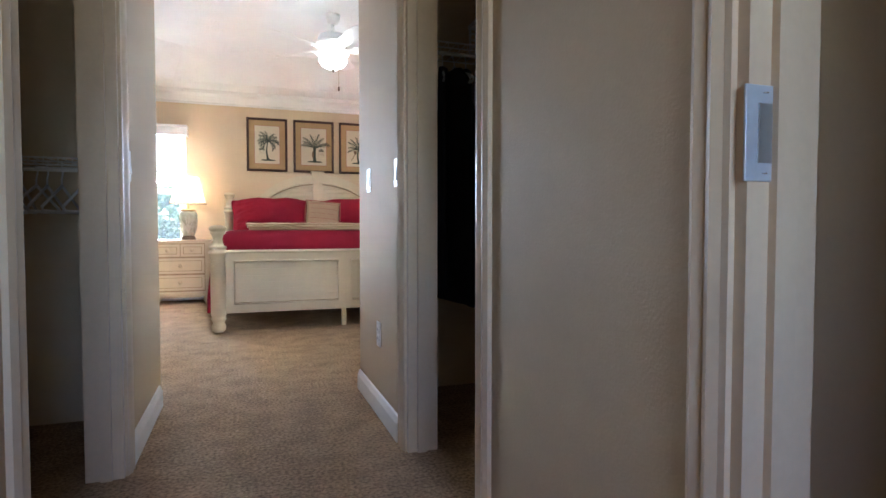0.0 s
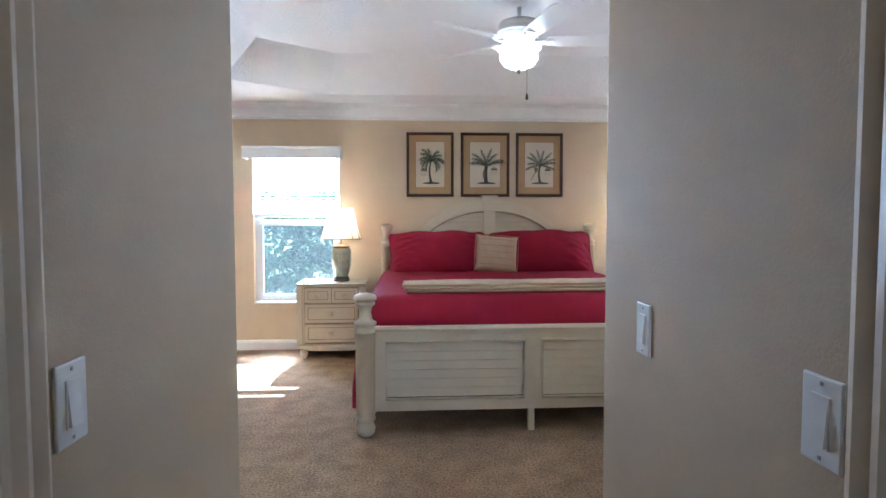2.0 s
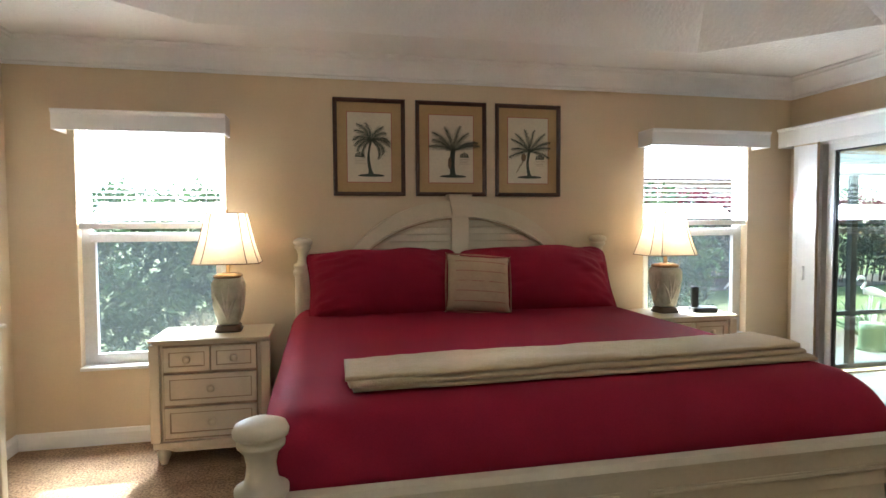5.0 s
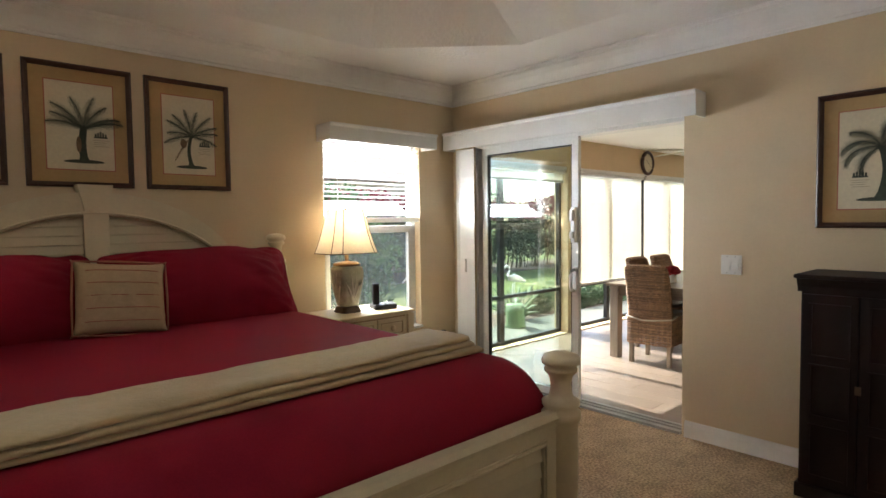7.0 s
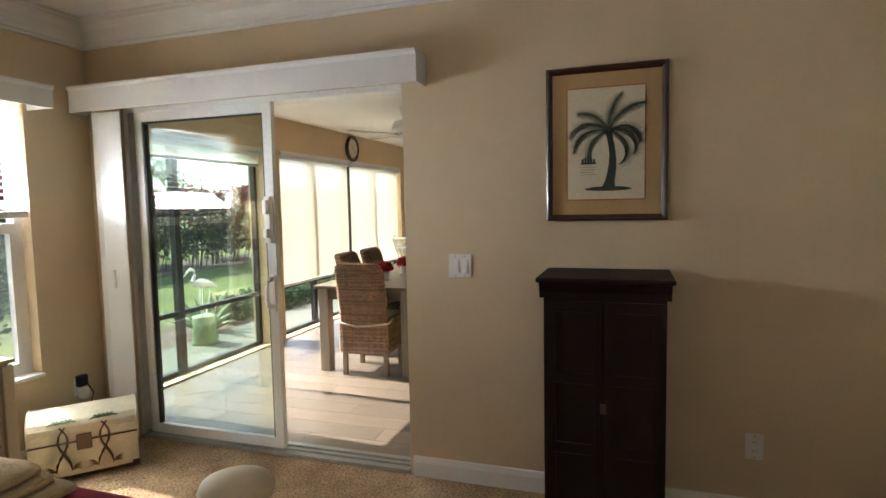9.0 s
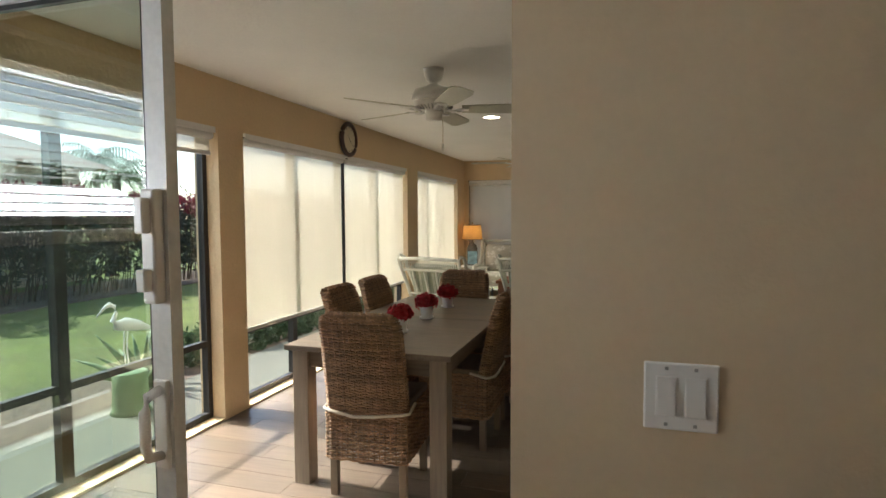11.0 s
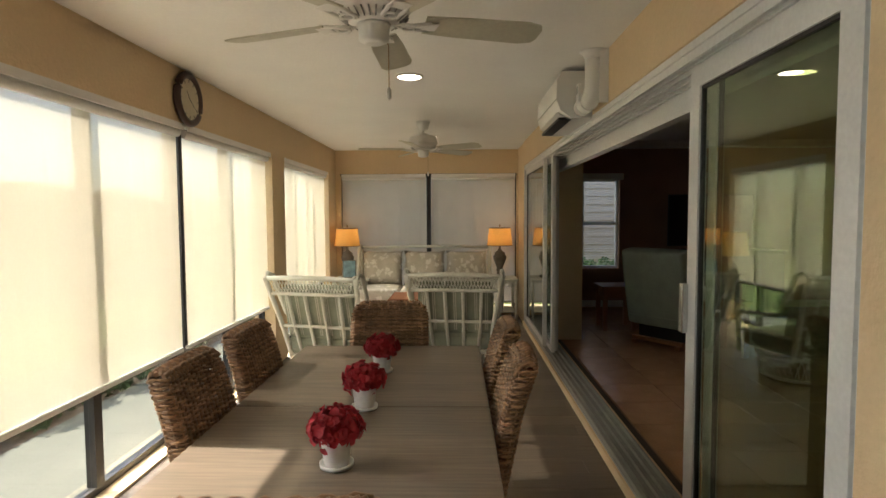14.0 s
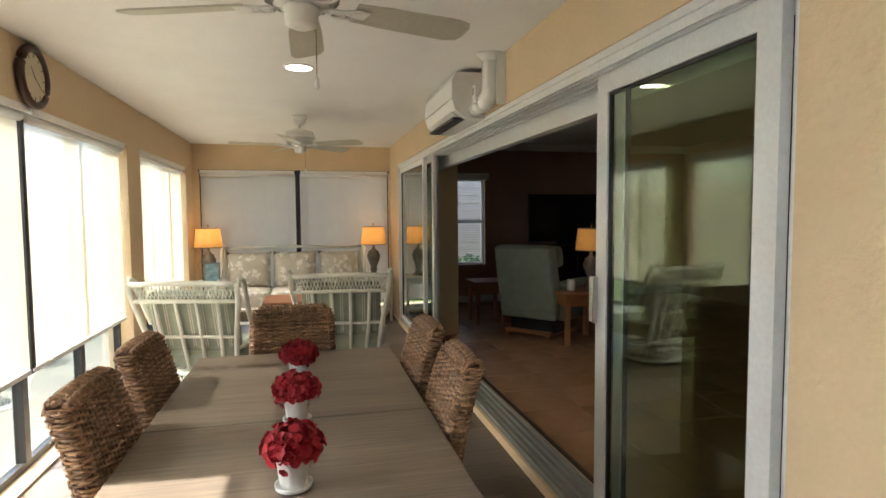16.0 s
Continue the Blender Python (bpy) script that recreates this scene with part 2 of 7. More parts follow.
# darker copy of the hedge leaves, shade put into the colour
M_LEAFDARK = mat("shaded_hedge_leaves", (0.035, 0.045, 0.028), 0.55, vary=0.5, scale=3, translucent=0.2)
M_LEAFRED = mat("dark_red_leaves", (0.17, 0.025, 0.035), 0.5, vary=0.5, scale=3, translucent=0.25)
M_LEAFBARK = mat("hedge_twigs", (0.05, 0.035, 0.025), 0.9)
M_CONC = mat("pale_concrete", (0.16, 0.16, 0.125), 0.85, vary=0.12, scale=2, bump=0.2, bump_scale=60)
M_MULCH = mat("brown_mulch", (0.14, 0.10, 0.07), 0.95, vary=0.4, scale=12, bump=1.0, bump_scale=60)
M_ALOE = mat("agave_leaf", (0.17, 0.25, 0.12), 0.5, vary=0.2, scale=6)
M_HOUSE = mat("far_house_stucco", (0.55, 0.46, 0.36), 0.8, vary=0.06)
M_ROOF = mat("far_roof_tiles", (0.30, 0.20, 0.15), 0.8, vary=0.25, scale=6)
M_TRUNK = mat("tree_bark", (0.16, 0.12, 0.09), 0.9, vary=0.3, scale=9, bump=0.6)
M_CLOTHBLACK = mat("black_cloth", (0.012, 0.012, 0.014), 0.9)
M_CLOTHPLAID = mat("dark_plaid_cloth", (0.10, 0.03, 0.035), 0.9, vary=0.5, scale=14)
M_CLOTHWHITE = mat("white_cloth", (0.80, 0.78, 0.73), 0.9, vary=0.06)
M_CLOTHORANGE = mat("orange_cloth", (0.62, 0.24, 0.10), 0.9, vary=0.12, scale=9)
M_CLOTHRED = mat("dark_red_cloth", (0.45, 0.08, 0.06), 0.9, vary=0.12, scale=9)
M_CLOTHFLORAL = mat("floral_cloth", (0.60, 0.42, 0.36), 0.9, vary=0.7, scale=22)
M_TRUNKCHEST = mat("ivory_painted_chest", (0.70, 0.64, 0.48), 0.5, vary=0.14, scale=8, bump=0.15)


def add_print(m, colour, scale, low, high):
    """Overlays a scattered motif in a second colour."""
    n, l = m.node_tree.nodes, m.node_tree.links
    tc = n.new("ShaderNodeTexCoord")
    warp = n.new("ShaderNodeTexNoise")
    warp.inputs["Scale"].default_value = scale * 1.6
    l.new(tc.outputs["Object"], warp.inputs[0])
    vor = n.new("ShaderNodeTexVoronoi")
    vor.inputs["Scale"].default_value = scale
    mixv = n.new("ShaderNodeMix")
    mixv.data_type = "VECTOR"
    mixv.inputs[0].default_value = 0.12
    l.new(tc.outputs["Object"], mixv.inputs[4]), l.new(warp.outputs["Color"], mixv.inputs[5])
    l.new(mixv.outputs[1], vor.inputs["Vector"])
    ramp = n.new("ShaderNodeMapRange")
    ramp.inputs[1].default_value, ramp.inputs[2].default_value = low, high
    ramp.inputs[3].default_value, ramp.inputs[4].default_value = 1.0, 0.0
    l.new(vor.outputs["Distance"], ramp.inputs[0])
    b = n["Principled BSDF"]
    src = b.inputs["Base Color"].links[0].from_socket
    mx = n.new("ShaderNodeMix")
    mx.data_type = "RGBA"
    l.new(ramp.outputs[0], mx.inputs[0]), l.new(src, mx.inputs[6])
    mx.inputs[7].default_value = (*colour, 1)
    l.new(mx.outputs[2], b.inputs["Base Color"])
    return m


add_print(M_SOFA, (0.78, 0.75, 0.68), 11.0, 0.30, 0.40)


# ---- building helpers ----
def box(bm, x0, x1, y0, y1, z0, z1, bevel=0.0):
    vs = [bm.verts.new((x, y, z)) for x in (x0, x1) for y in (y0, y1) for z in (z0, z1)]
    fs = [(0, 1, 3, 2), (4, 6, 7, 5), (0, 4, 5, 1), (2, 3, 7, 6), (0, 2, 6, 4), (1, 5, 7, 3)]
    faces = [bm.faces.new([vs[i] for i in f]) for f in fs]
    if bevel:
        edges = list({e for f in faces for e in f.edges})
        bmesh.ops.bevel(bm, geom=edges, offset=bevel, segments=2, profile=0.5, affect="EDGES")
    return bm


def boxes(*bs, bevel=0.0):
    bm = bmesh.new()
    for b in bs:
        box(bm, *b, bevel=bevel)
    return bm


def lathe(profile, seg=20, cx=0.0, cy=0.0, bm=None, square=0.0):
    """Turns (radius, height) pairs round the upright axis; square: how far the outline goes towards a rounded square."""
    bm = bm or bmesh.new()
    rings = []
    for r, z in profile:
        ring = []
        for i in range(seg):
            a = 2 * math.pi * (i + 0.5) / seg
            k = 1.0
            if square:
                k = 1 + square * (1 / max(abs(math.cos(a)), abs(math.sin(a))) - 1)
            ring.append(bm.verts.new((cx + r * k * math.cos(a), cy + r * k * math.sin(a), z)))
        rings.append(ring)
    for a, b in zip(rings, rings[1:]):
        for i in range(seg):
            f = bm.faces.new((a[i], a[(i + 1) % seg], b[(i + 1) % seg], b[i]))
            f.smooth = True
    for ring, flip in ((rings[0], True), (rings[-1], False)):
        bm.faces.new(ring[::-1] if flip else ring)
    return bm


def tube(bm, pts, r, seg=8, closed=False):
    """A round bar along points."""
    pts = [Vector(p) for p in pts]
    rings = []
    n = len(pts)
    for i, p in enumerate(pts):
        if closed:
            d = pts[(i + 1) % n] - pts[i - 1]
        else:
            d = pts[min(i + 1, n - 1)] - pts[max(i - 1, 0)]
        d.normalize()
        up = Vector((0, 0, 1)) if abs(d.z) < 0.9 else Vector((1, 0, 0))
        u = d.cross(up).normalized()
        v = u.cross(d)
        rr = r[i] if isinstance(r, (list, tuple)) else r
        rings.append([bm.verts.new(p + rr * (math.cos(2 * math.pi * k / seg) * u + math.sin(2 * math.pi * k / seg) * v)) for k in range(seg)])
    pairs = list(zip(rings, rings[1:])) + ([(rings[-1], rings[0])] if closed else [])
    for a, b in pairs:
        for k in range(seg):
            bm.faces.new((a[k], a[(k + 1) % seg], b[(k + 1) % seg], b[k])).smooth = True
    if not closed:
        bm.faces.new(rings[0][::-1]), bm.faces.new(rings[-1])
    return bm


def prism(bm, outline, axis, a0, a1):
    """A flat outline (pairs) pushed along an axis from a0 to a1. axis x: pairs are y, z; y: x, z; z: x, y."""
    def at(p, a):
        return {"x": (a, p[0], p[1]), "y": (p[0], a, p[1]), "z": (p[0], p[1], a)}[axis]
    v0 = [bm.verts.new(at(p, a0)) for p in outline]
    v1 = [bm.verts.new(at(p, a1)) for p in outline]
    n = len(outline)
    bm.faces.new(v0), bm.faces.new(v1[::-1])
    for i in range(n):
        bm.faces.new((v0[i], v1[i], v1[(i + 1) % n], v0[(i + 1) % n]))
    return bm


def mesh_of(name, bm, material):
    bmesh.ops.recalc_face_normals(bm, faces=bm.faces)
    me = bpy.data.meshes.new(name)
    bm.to_mesh(me)
    bm.free()
    me.materials.append(material)
    return me


def part(name, bm, material, parent, label=""):
    ob = new(name, mesh_of(name, bm, material))
    ob.parent = parent
    return tagged(ob, label)


def thing(name, label, category, m=None, group=""):
    ob = new(name)
    ob.empty_display_size = 0.1
    ob.matrix_basis = m or Matrix()
    return tagged(ob, label, category, group)


def single(name, bm, material, label, category, m=None, group="", kind=""):
    ob = new(name, mesh_of(name, bm, material))
    ob.matrix_basis = m or Matrix()
    return tagged(ob, label, category, group, kind)


def structure(name, bm, material, label=""):
    return tagged(new(name, mesh_of(name, bm, material)), label, "", "", "structure")


def soft(ob, levels=2):
    """Rounds a cushion's cage."""
    md = ob.modifiers.new("round", "SUBSURF")
    md.levels = md.render_levels = levels
    for p in ob.data.polygons:
        p.use_smooth = True
    return ob


def pillow_bm(w, d, h, n=10, seed=0, corner=0.06):
    """A stuffed pillow lying flat, w by d, h thick in its middle."""
    rnd = random.Random(seed)
    bm = bmesh.new()
    for side in (1, -1):
        grid = {}
        for i in range(n + 1):
            for j in range(n + 1):
                u, v = 2 * i / n - 1, 2 * j / n - 1
                puff = max(0.0, (1 - abs(u) ** 2.6) * (1 - abs(v) ** 2.6)) ** 0.5
                pinch = 1 - corner * (1 - abs(u) ** 4) * abs(v) ** 3
                pinch2 = 1 - corner * (1 - abs(v) ** 6) * abs(u) ** 3
                z = side * h / 2 * puff * (1 + 0.06 * rnd.uniform(-1, 1)) + 0.004 * side
                grid[i, j] = bm.verts.new((u * w / 2 * pinch2, v * d / 2 * pinch, z))
        for i in range(n):
            for j in range(n):
                f = bm.faces.new((grid[i, j], grid[i + 1, j], grid[i + 1, j + 1], grid[i, j + 1]))
                f.smooth = True
    bmesh.ops.remove_doubles(bm, verts=bm.verts, dist=0.012)
    return bm


# ---- the bedroom, hall and closets ----
XW, XE, YS, YN, ZC = -2.01, 3.645, 2.45, 6.95, 2.55
HL, HR = -0.48, 0.52
D0, D1, DH = 4.86, 6.69, 2.03           # the opening to the lanai
WL0, WL1, WR0, WR1, WZ0, WZ1 = -1.63, -0.74, 2.315, 3.245, 0.49, 2.06

floor = structure("floor", boxes((XW - 0.15, XE + 0.02, -2.2, YN, -0.15, 0.0)), M_CARPET, "tan cut-pile carpet")
T = 0.16
structure("wall_north", boxes((XW - T, WL0, YN, YN + T, 0, 2.95), (WL1, WR0, YN, YN + T, 0, 2.95), (WR1, XE, YN, YN + T, 0, 2.95),
          (WL0, WL1, YN, YN + T, 0, WZ0), (WL0, WL1, YN, YN + T, WZ1, 2.95), (WR0, WR1, YN, YN + T, 0, WZ0), (WR0, WR1, YN, YN + T, WZ1, 2.95)), M_WALL)
structure("wall_west", boxes((XW - T, XW, YS - 0.15, YN, 0, 2.95)), M_WALL)
structure("wall_east", boxes((XE, XE + T, YS - 0.15, 4.81, 0, 2.95), (XE, XE + T, D1, 7.5, 0, 2.95), (XE, XE + T, 4.81, D1, DH, 2.95), (XE, XE + 0.045, 4.81, D0, 0, DH)), M_WALL)
structure("wall_south", boxes((XW, HL - 0.12, YS - 0.12, YS, 0, 2.95), (HR + 0.12, XE, YS - 0.12, YS, 0, 2.95), (HL - 0.12, HR + 0.12, YS - 0.12, YS, 2.44, 2.95)), M_WALL)
C0, C1, CH = 0.78, 1.50, 2.05           # closet opening on the east side of the hall
CL0, CL1 = 0.66, 1.61                   # and on its west side
E0, E1 = -0.95, -0.06                   # the doorway beside the start
wl = boxes((HL - 0.12, HL, CL1, YS - 0.12, 0, 2.44), (HL - 0.12, HL, -2.2, CL0, 0, 2.44), (HL - 0.12, HL, CL0, CL1, CH, 2.44))
box(wl, HL - 0.12, HL, YS - 0.12, 2.515, 0, 2.44)
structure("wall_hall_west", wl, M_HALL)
wr = boxes((HR, HR + 0.12, C1, YS - 0.12, 0, 2.44), (HR, HR + 0.12, E1, C0, 0, 2.44), (HR, HR + 0.12, C0, C1, CH, 2.44),
           (HR, HR + 0.12, E0, E1, CH, 2.44), (HR, HR + 0.12, -2.2, E0, 0, 2.44))
box(wr, HR, HR + 0.12, YS - 0.12, YS, 0, 2.44)
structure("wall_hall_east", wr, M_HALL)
# unseen wall; its opening is made up to hold the fill lamp
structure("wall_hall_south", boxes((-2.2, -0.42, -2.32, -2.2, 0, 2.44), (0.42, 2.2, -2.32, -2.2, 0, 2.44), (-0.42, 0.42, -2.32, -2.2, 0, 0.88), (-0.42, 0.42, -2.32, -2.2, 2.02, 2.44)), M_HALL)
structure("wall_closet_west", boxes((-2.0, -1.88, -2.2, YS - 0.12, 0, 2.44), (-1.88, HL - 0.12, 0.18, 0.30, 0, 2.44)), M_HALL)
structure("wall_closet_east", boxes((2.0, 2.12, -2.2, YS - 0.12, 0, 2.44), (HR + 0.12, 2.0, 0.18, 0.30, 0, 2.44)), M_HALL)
structure("ceiling_hall", boxes((-2.2, 2.2, -2.32, YS - 0.12, 2.44, 2.56)), M_CEIL2)

# tray ceiling: a flat rim, sloping sides and a raised middle
rim = [(-0.82, 6.46), (2.38, 6.42), (3.09, 5.71), (3.09, 3.69), (2.38, 2.96), (-0.82, 2.96), (-1.57, 3.69), (-1.57, 5.88)]
top = [(-0.676, 6.15), (2.22, 6.12), (2.65, 5.68), (2.65, 3.72), (2.22, 3.28), (-0.676, 3.28), (-1.25, 3.72), (-1.25, 5.74)]
bm = bmesh.new()
outer = [(-0.79, YN), (2.28, YN), (XE, YN), (XE, 5.62), (XE, 3.78), (XE, YS), (2.28, YS), (-0.79, YS), (XW, YS), (XW, 3.78), (XW, 5.70), (XW, YN)]
vo = [bm.verts.new((*p, ZC)) for p in outer]
vr = [bm.verts.new((*p, ZC)) for p in rim]
vt = [bm.verts.new((*p, 2.85)) for p in top]
for q in ((vo[0], vo[1], vr[1], vr[0]), (vo[1], vo[2], vo[3], vr[2], vr[1]), (vo[3], vo[4], vr[3], vr[2]), (vo[4], vo[5], vo[6], vr[4], vr[3]),
          (vo[6], vo[7], vr[5], vr[4]), (vo[7], vo[8], vo[9], vr[6], vr[5]), (vo[9], vo[10], vr[7], vr[6]), (vo[10], vo[11], vo[0], vr[0], vr[7])):
    bm.faces.new(q)
for i in range(8):
    bm.faces.new((vr[i], vr[(i + 1) % 8], vt[(i + 1) % 8], vt[i]))
bm.faces.new(vt)
structure("ceiling", bm, M_CEIL, "textured white tray ceiling")
structure("roof_slab", boxes((XW - T, XE + T, YS - 0.15, 7.5, 2.97, 3.05)), M_CEIL2)


def ring_moulding(bm, profile, x0, x1, y0, y1):
    loops = []
    for d, z in profile:
        loops.append([bm.verts.new(p) for p in ((x0 + d, y0 + d, z), (x1 - d, y0 + d, z), (x1 - d, y1 - d, z), (x0 + d, y1 - d, z))])
    for a, b in zip(loops, loops[1:] + loops[:1]):
        for i in range(4):
            bm.faces.new((a[i], a[(i + 1) % 4], b[(i + 1) % 4], b[i]))
    return bm


crown = [(0.0, 2.395), (0.014, 2.395), (0.02, 2.408), (0.014, 2.418), (0.024, 2.43), (0.03, 2.45), (0.05, 2.485), (0.085, 2.51), (0.10, 2.515), (0.104, 2.53), (0.115, 2.533), (0.118, 2.549), (0.0, 2.549)]
structure("trim_crown", ring_moulding(bmesh.new(), crown, XW, XE, YS, YN), M_TRIM, "white crown moulding")
BB = [(0, 0), (0.016, 0), (0.016, 0.075), (0.011, 0.088), (0.007, 0.10), (0, 0.105)]


def baseboard(name, axis, a0, a1, at, side):
    """Along axis x at y=at or along axis y at x=at; side: +1 or -1, the way it stands out."""
    bm = bmesh.new()
    prism(bm, [(at + side * d, z) for d, z in BB], axis, a0, a1)
    return structure(name, bm, M_TRIM, "white wooden baseboard")


baseboard("baseboard_north", "x", XW, XE, YN, -1)
baseboard("baseboard_east", "y", YS, D0 - 0.02, XE, -1)
baseboard("baseboard_west", "y", YS, YN, XW, 1)
baseboard("baseboard_hall_west", "y", CL1 + 0.087, YS, HL, 1)
baseboard("baseboard_hall_east", "y", C1 + 0.10, YS, HR, -1)
baseboard("baseboard_hall_east_near", "y", E1 + 0.08, C0 - 0.08, HR, -1)
baseboard("baseboard_south_west", "x", XW, HL, YS, 1)
baseboard("baseboard_south_east", "x", HR, XE, YS, 1)


def casing(name, x, side, y0, y1, h, depth=0.12, w=0.085):
    """Moulded trim round a doorway in a wall that faces along x, with its jamb."""
    bm = bmesh.new()
    prof = [(0, 0), (w, 0), (w, 0.012), (w * 0.8, 0.02), (w * 0.55, 0.014), (w * 0.35, 0.02), (w * 0.15, 0.012), (0, 0.01)]
    for ya, s in ((y0, -1), (y1, 1)):
        prism(bm, [(x + side * b, ya + s * a) for a, b in prof], "z", 0, h + w * 0.5)
    prism(bm, [(x + side * b, h + a) for a, b in prof], "y", y0 - w, y1 + w)
    ob = structure(name, bm, M_CASING, "moulded door casing with warm light in its colour")
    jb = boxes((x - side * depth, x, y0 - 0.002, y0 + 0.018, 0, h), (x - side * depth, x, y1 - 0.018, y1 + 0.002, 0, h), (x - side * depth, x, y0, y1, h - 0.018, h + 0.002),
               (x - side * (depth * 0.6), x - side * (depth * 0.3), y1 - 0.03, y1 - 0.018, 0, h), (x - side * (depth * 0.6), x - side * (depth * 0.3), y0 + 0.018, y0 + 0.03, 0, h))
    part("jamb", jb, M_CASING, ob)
    return ob


casing("trim_closet_west", HL, 1, CL0, CL1, CH)
casing("trim_closet_east", HR, -1, C0, C1, CH)
side_door = casing("trim_side_door", HR, -1, E0, E1, CH, w=0.066)
sp = boxes((HR - 0.008, HR + 0.062, E1 - 0.0215, E1 - 0.0175, 0.935, 1.055), bevel=0.0015)
part("strike_plate", sp, mat("satin_steel", (0.50, 0.53, 0.57), 0.45, metal=0.35, vary=0.06), side_door, "steel strike plate")
part("latch_hole", boxes((HR + 0.012, HR + 0.034, E1 - 0.0232, E1 - 0.0214, 0.958, 1.032)), M_ALUGREY, side_door)
for z in (0.945, 1.045):
    part("screw", lathe([(0.004, -0.0008), (0.003, 0.0008)], 10, HR + 0.023, E1 - 0.022), M_CHROME, side_door).location.z = z


# windows of the bedroom
def sash_window(name, x0, x1, z0, z1, y):
    w = tagged(new(name), "white sash window with clear glass", "", "", "structure")
    f = 0.045
    part("window_frame", boxes((x0, x0 + f, y + 0.07, y + 0.13, z0, z1), (x1 - f, x1, y + 0.07, y + 0.13, z0, z1), (x0 + f, x1 - f, y + 0.07, y + 0.13, z0, z0 + f), (x0 + f, x1 - f, y + 0.07, y + 0.13, z1 - f, z1)), M_ALU, w)
    part("meeting_rail", boxes((x0 + f, x1 - f, y + 0.06, y + 0.12, 1.30, 1.36), bevel=0.004), M_ALU, w)
    part("lower_sash", boxes((x0 + f, x0 + f + 0.035, y + 0.06, y + 0.10, z0 + f, 1.30), (x1 - f - 0.035, x1 - f, y + 0.06, y + 0.10, z0 + f, 1.30), (x0 + f + 0.035, x1 - f - 0.035, y + 0.06, y + 0.10, z0 + f, z0 + f + 0.04)), M_ALU, w)
    for n, a, b in (("pane", z0 + f + 0.04, 1.30), ("pane", 1.36, z1 - f)):
        p = part(n, boxes((x0 + f, x1 - f, y + 0.083, y + 0.089, a, b)), M_GLASS, w)
        p.visible_shadow = False
    part("insect_screen", boxes((x0 + f, x1 - f, y + 0.112, y + 0.114, z0 + f, 1.30)), M_SCREENMESH, w, "fine pale insect screen")
    sill = boxes((x0 - 0.0, x1 + 0.0, y - 0.03, y + 0.07, z0 - 0.005, z0 + 0.018), bevel=0.005)
    part("window_sill", sill, M_TRIM, w)
    return w


sash_window("window_1", WL0, WL1, WZ0, WZ1, YN)
sash_window("window_2", WR0, WR1, WZ0, WZ1, YN)


def valance(bm, x0, x1, y, wall, z0, z1):
    prof = [(y, z0), (y, z1 - 0.025), (y - 0.012, z1 - 0.012), (y - 0.014, z1), (wall, z1), (wall, z1 - 0.01), (y + 0.012, z1 - 0.014), (y + 0.012, z0)]
    prism(bm, prof, "x", x0, x1)
    box(bm, x0, x0 + 0.012, y + 0.012, wall, z0, z1 - 0.014)
    box(bm, x1 - 0.012, x1, y + 0.012, wall, z0, z1 - 0.014)
    return bm


def blind(x0, x1, y, label):
    b = thing("window_blind", label, "blind", Matrix(), "bedroom window blinds")
    part("valance", valance(bmesh.new(), x0 - 0.05, x1 + 0.035, y - 0.19, y, 1.98, 2.10), M_TRIM, b, "white moulded valance")
    sl = bmesh.new()
    prism(sl, [(-0.024, 0.004), (0, 0.007), (0.024, 0.0), (0.024, -0.003), (0, 0.004), (-0.024, 0.001)], "x", x0 + 0.01, x1 - 0.01)
    me = mesh_of("slat", sl, M_TRIM)
    z = 1.98
    while z > 1.43:
        s = new("slat", me)
        s.parent = b
        s.matrix_basis = pose(0, y + 0.025, z, 12)
        z -= 0.036
    part("bottom_rail", boxes((x0 + 0.01, x1 - 0.01, y, y + 0.05, 1.385, 1.425), bevel=0.006), M_TRIM, b)
    for x in (x0 + 0.12, x1 - 0.12):
        cords = bmesh.new()
        tube(cords, [(x, y - 0.002, 1.40), (x, y - 0.002, 2.0)], 0.002, 5)
        part("cord", cords, M_TRIM, b)
    return b


blind(WL0, WL1, YN, "white slatted blind half raised in the window")
blind(WR0, WR1, YN, "white slatted blind half raised beside the patio door")

# sliding door to the lanai
sd = tagged(new("door_1"), "white sliding patio door pushed half open", "", "", "structure")
part("door_frame", boxes((XE + 0.02, XE + 0.15, D1 - 0.03, D1 + 0.002, 0, DH), (XE + 0.02, XE + 0.15, D0 + 0.015, D1 - 0.03, DH - 0.03, DH + 0.002)), M_ALU, sd)
part("door_jamb", boxes((XE + 0.05, XE + 0.15, 4.808, 4.832, 0, DH)), M_BRONZE, sd, "dark jamb channel")
part("track", boxes((XE + 0.0, XE + 0.15, D0 + 0.015, D1 - 0.03, 0.0, 0.018), (XE + 0.04, XE + 0.05, D0 + 0.015, D1 - 0.03, 0.018, 0.03), (XE + 0.09, XE + 0.10, D0 + 0.015, D1 - 0.03, 0.018, 0.03)), M_ALUGREY, sd)


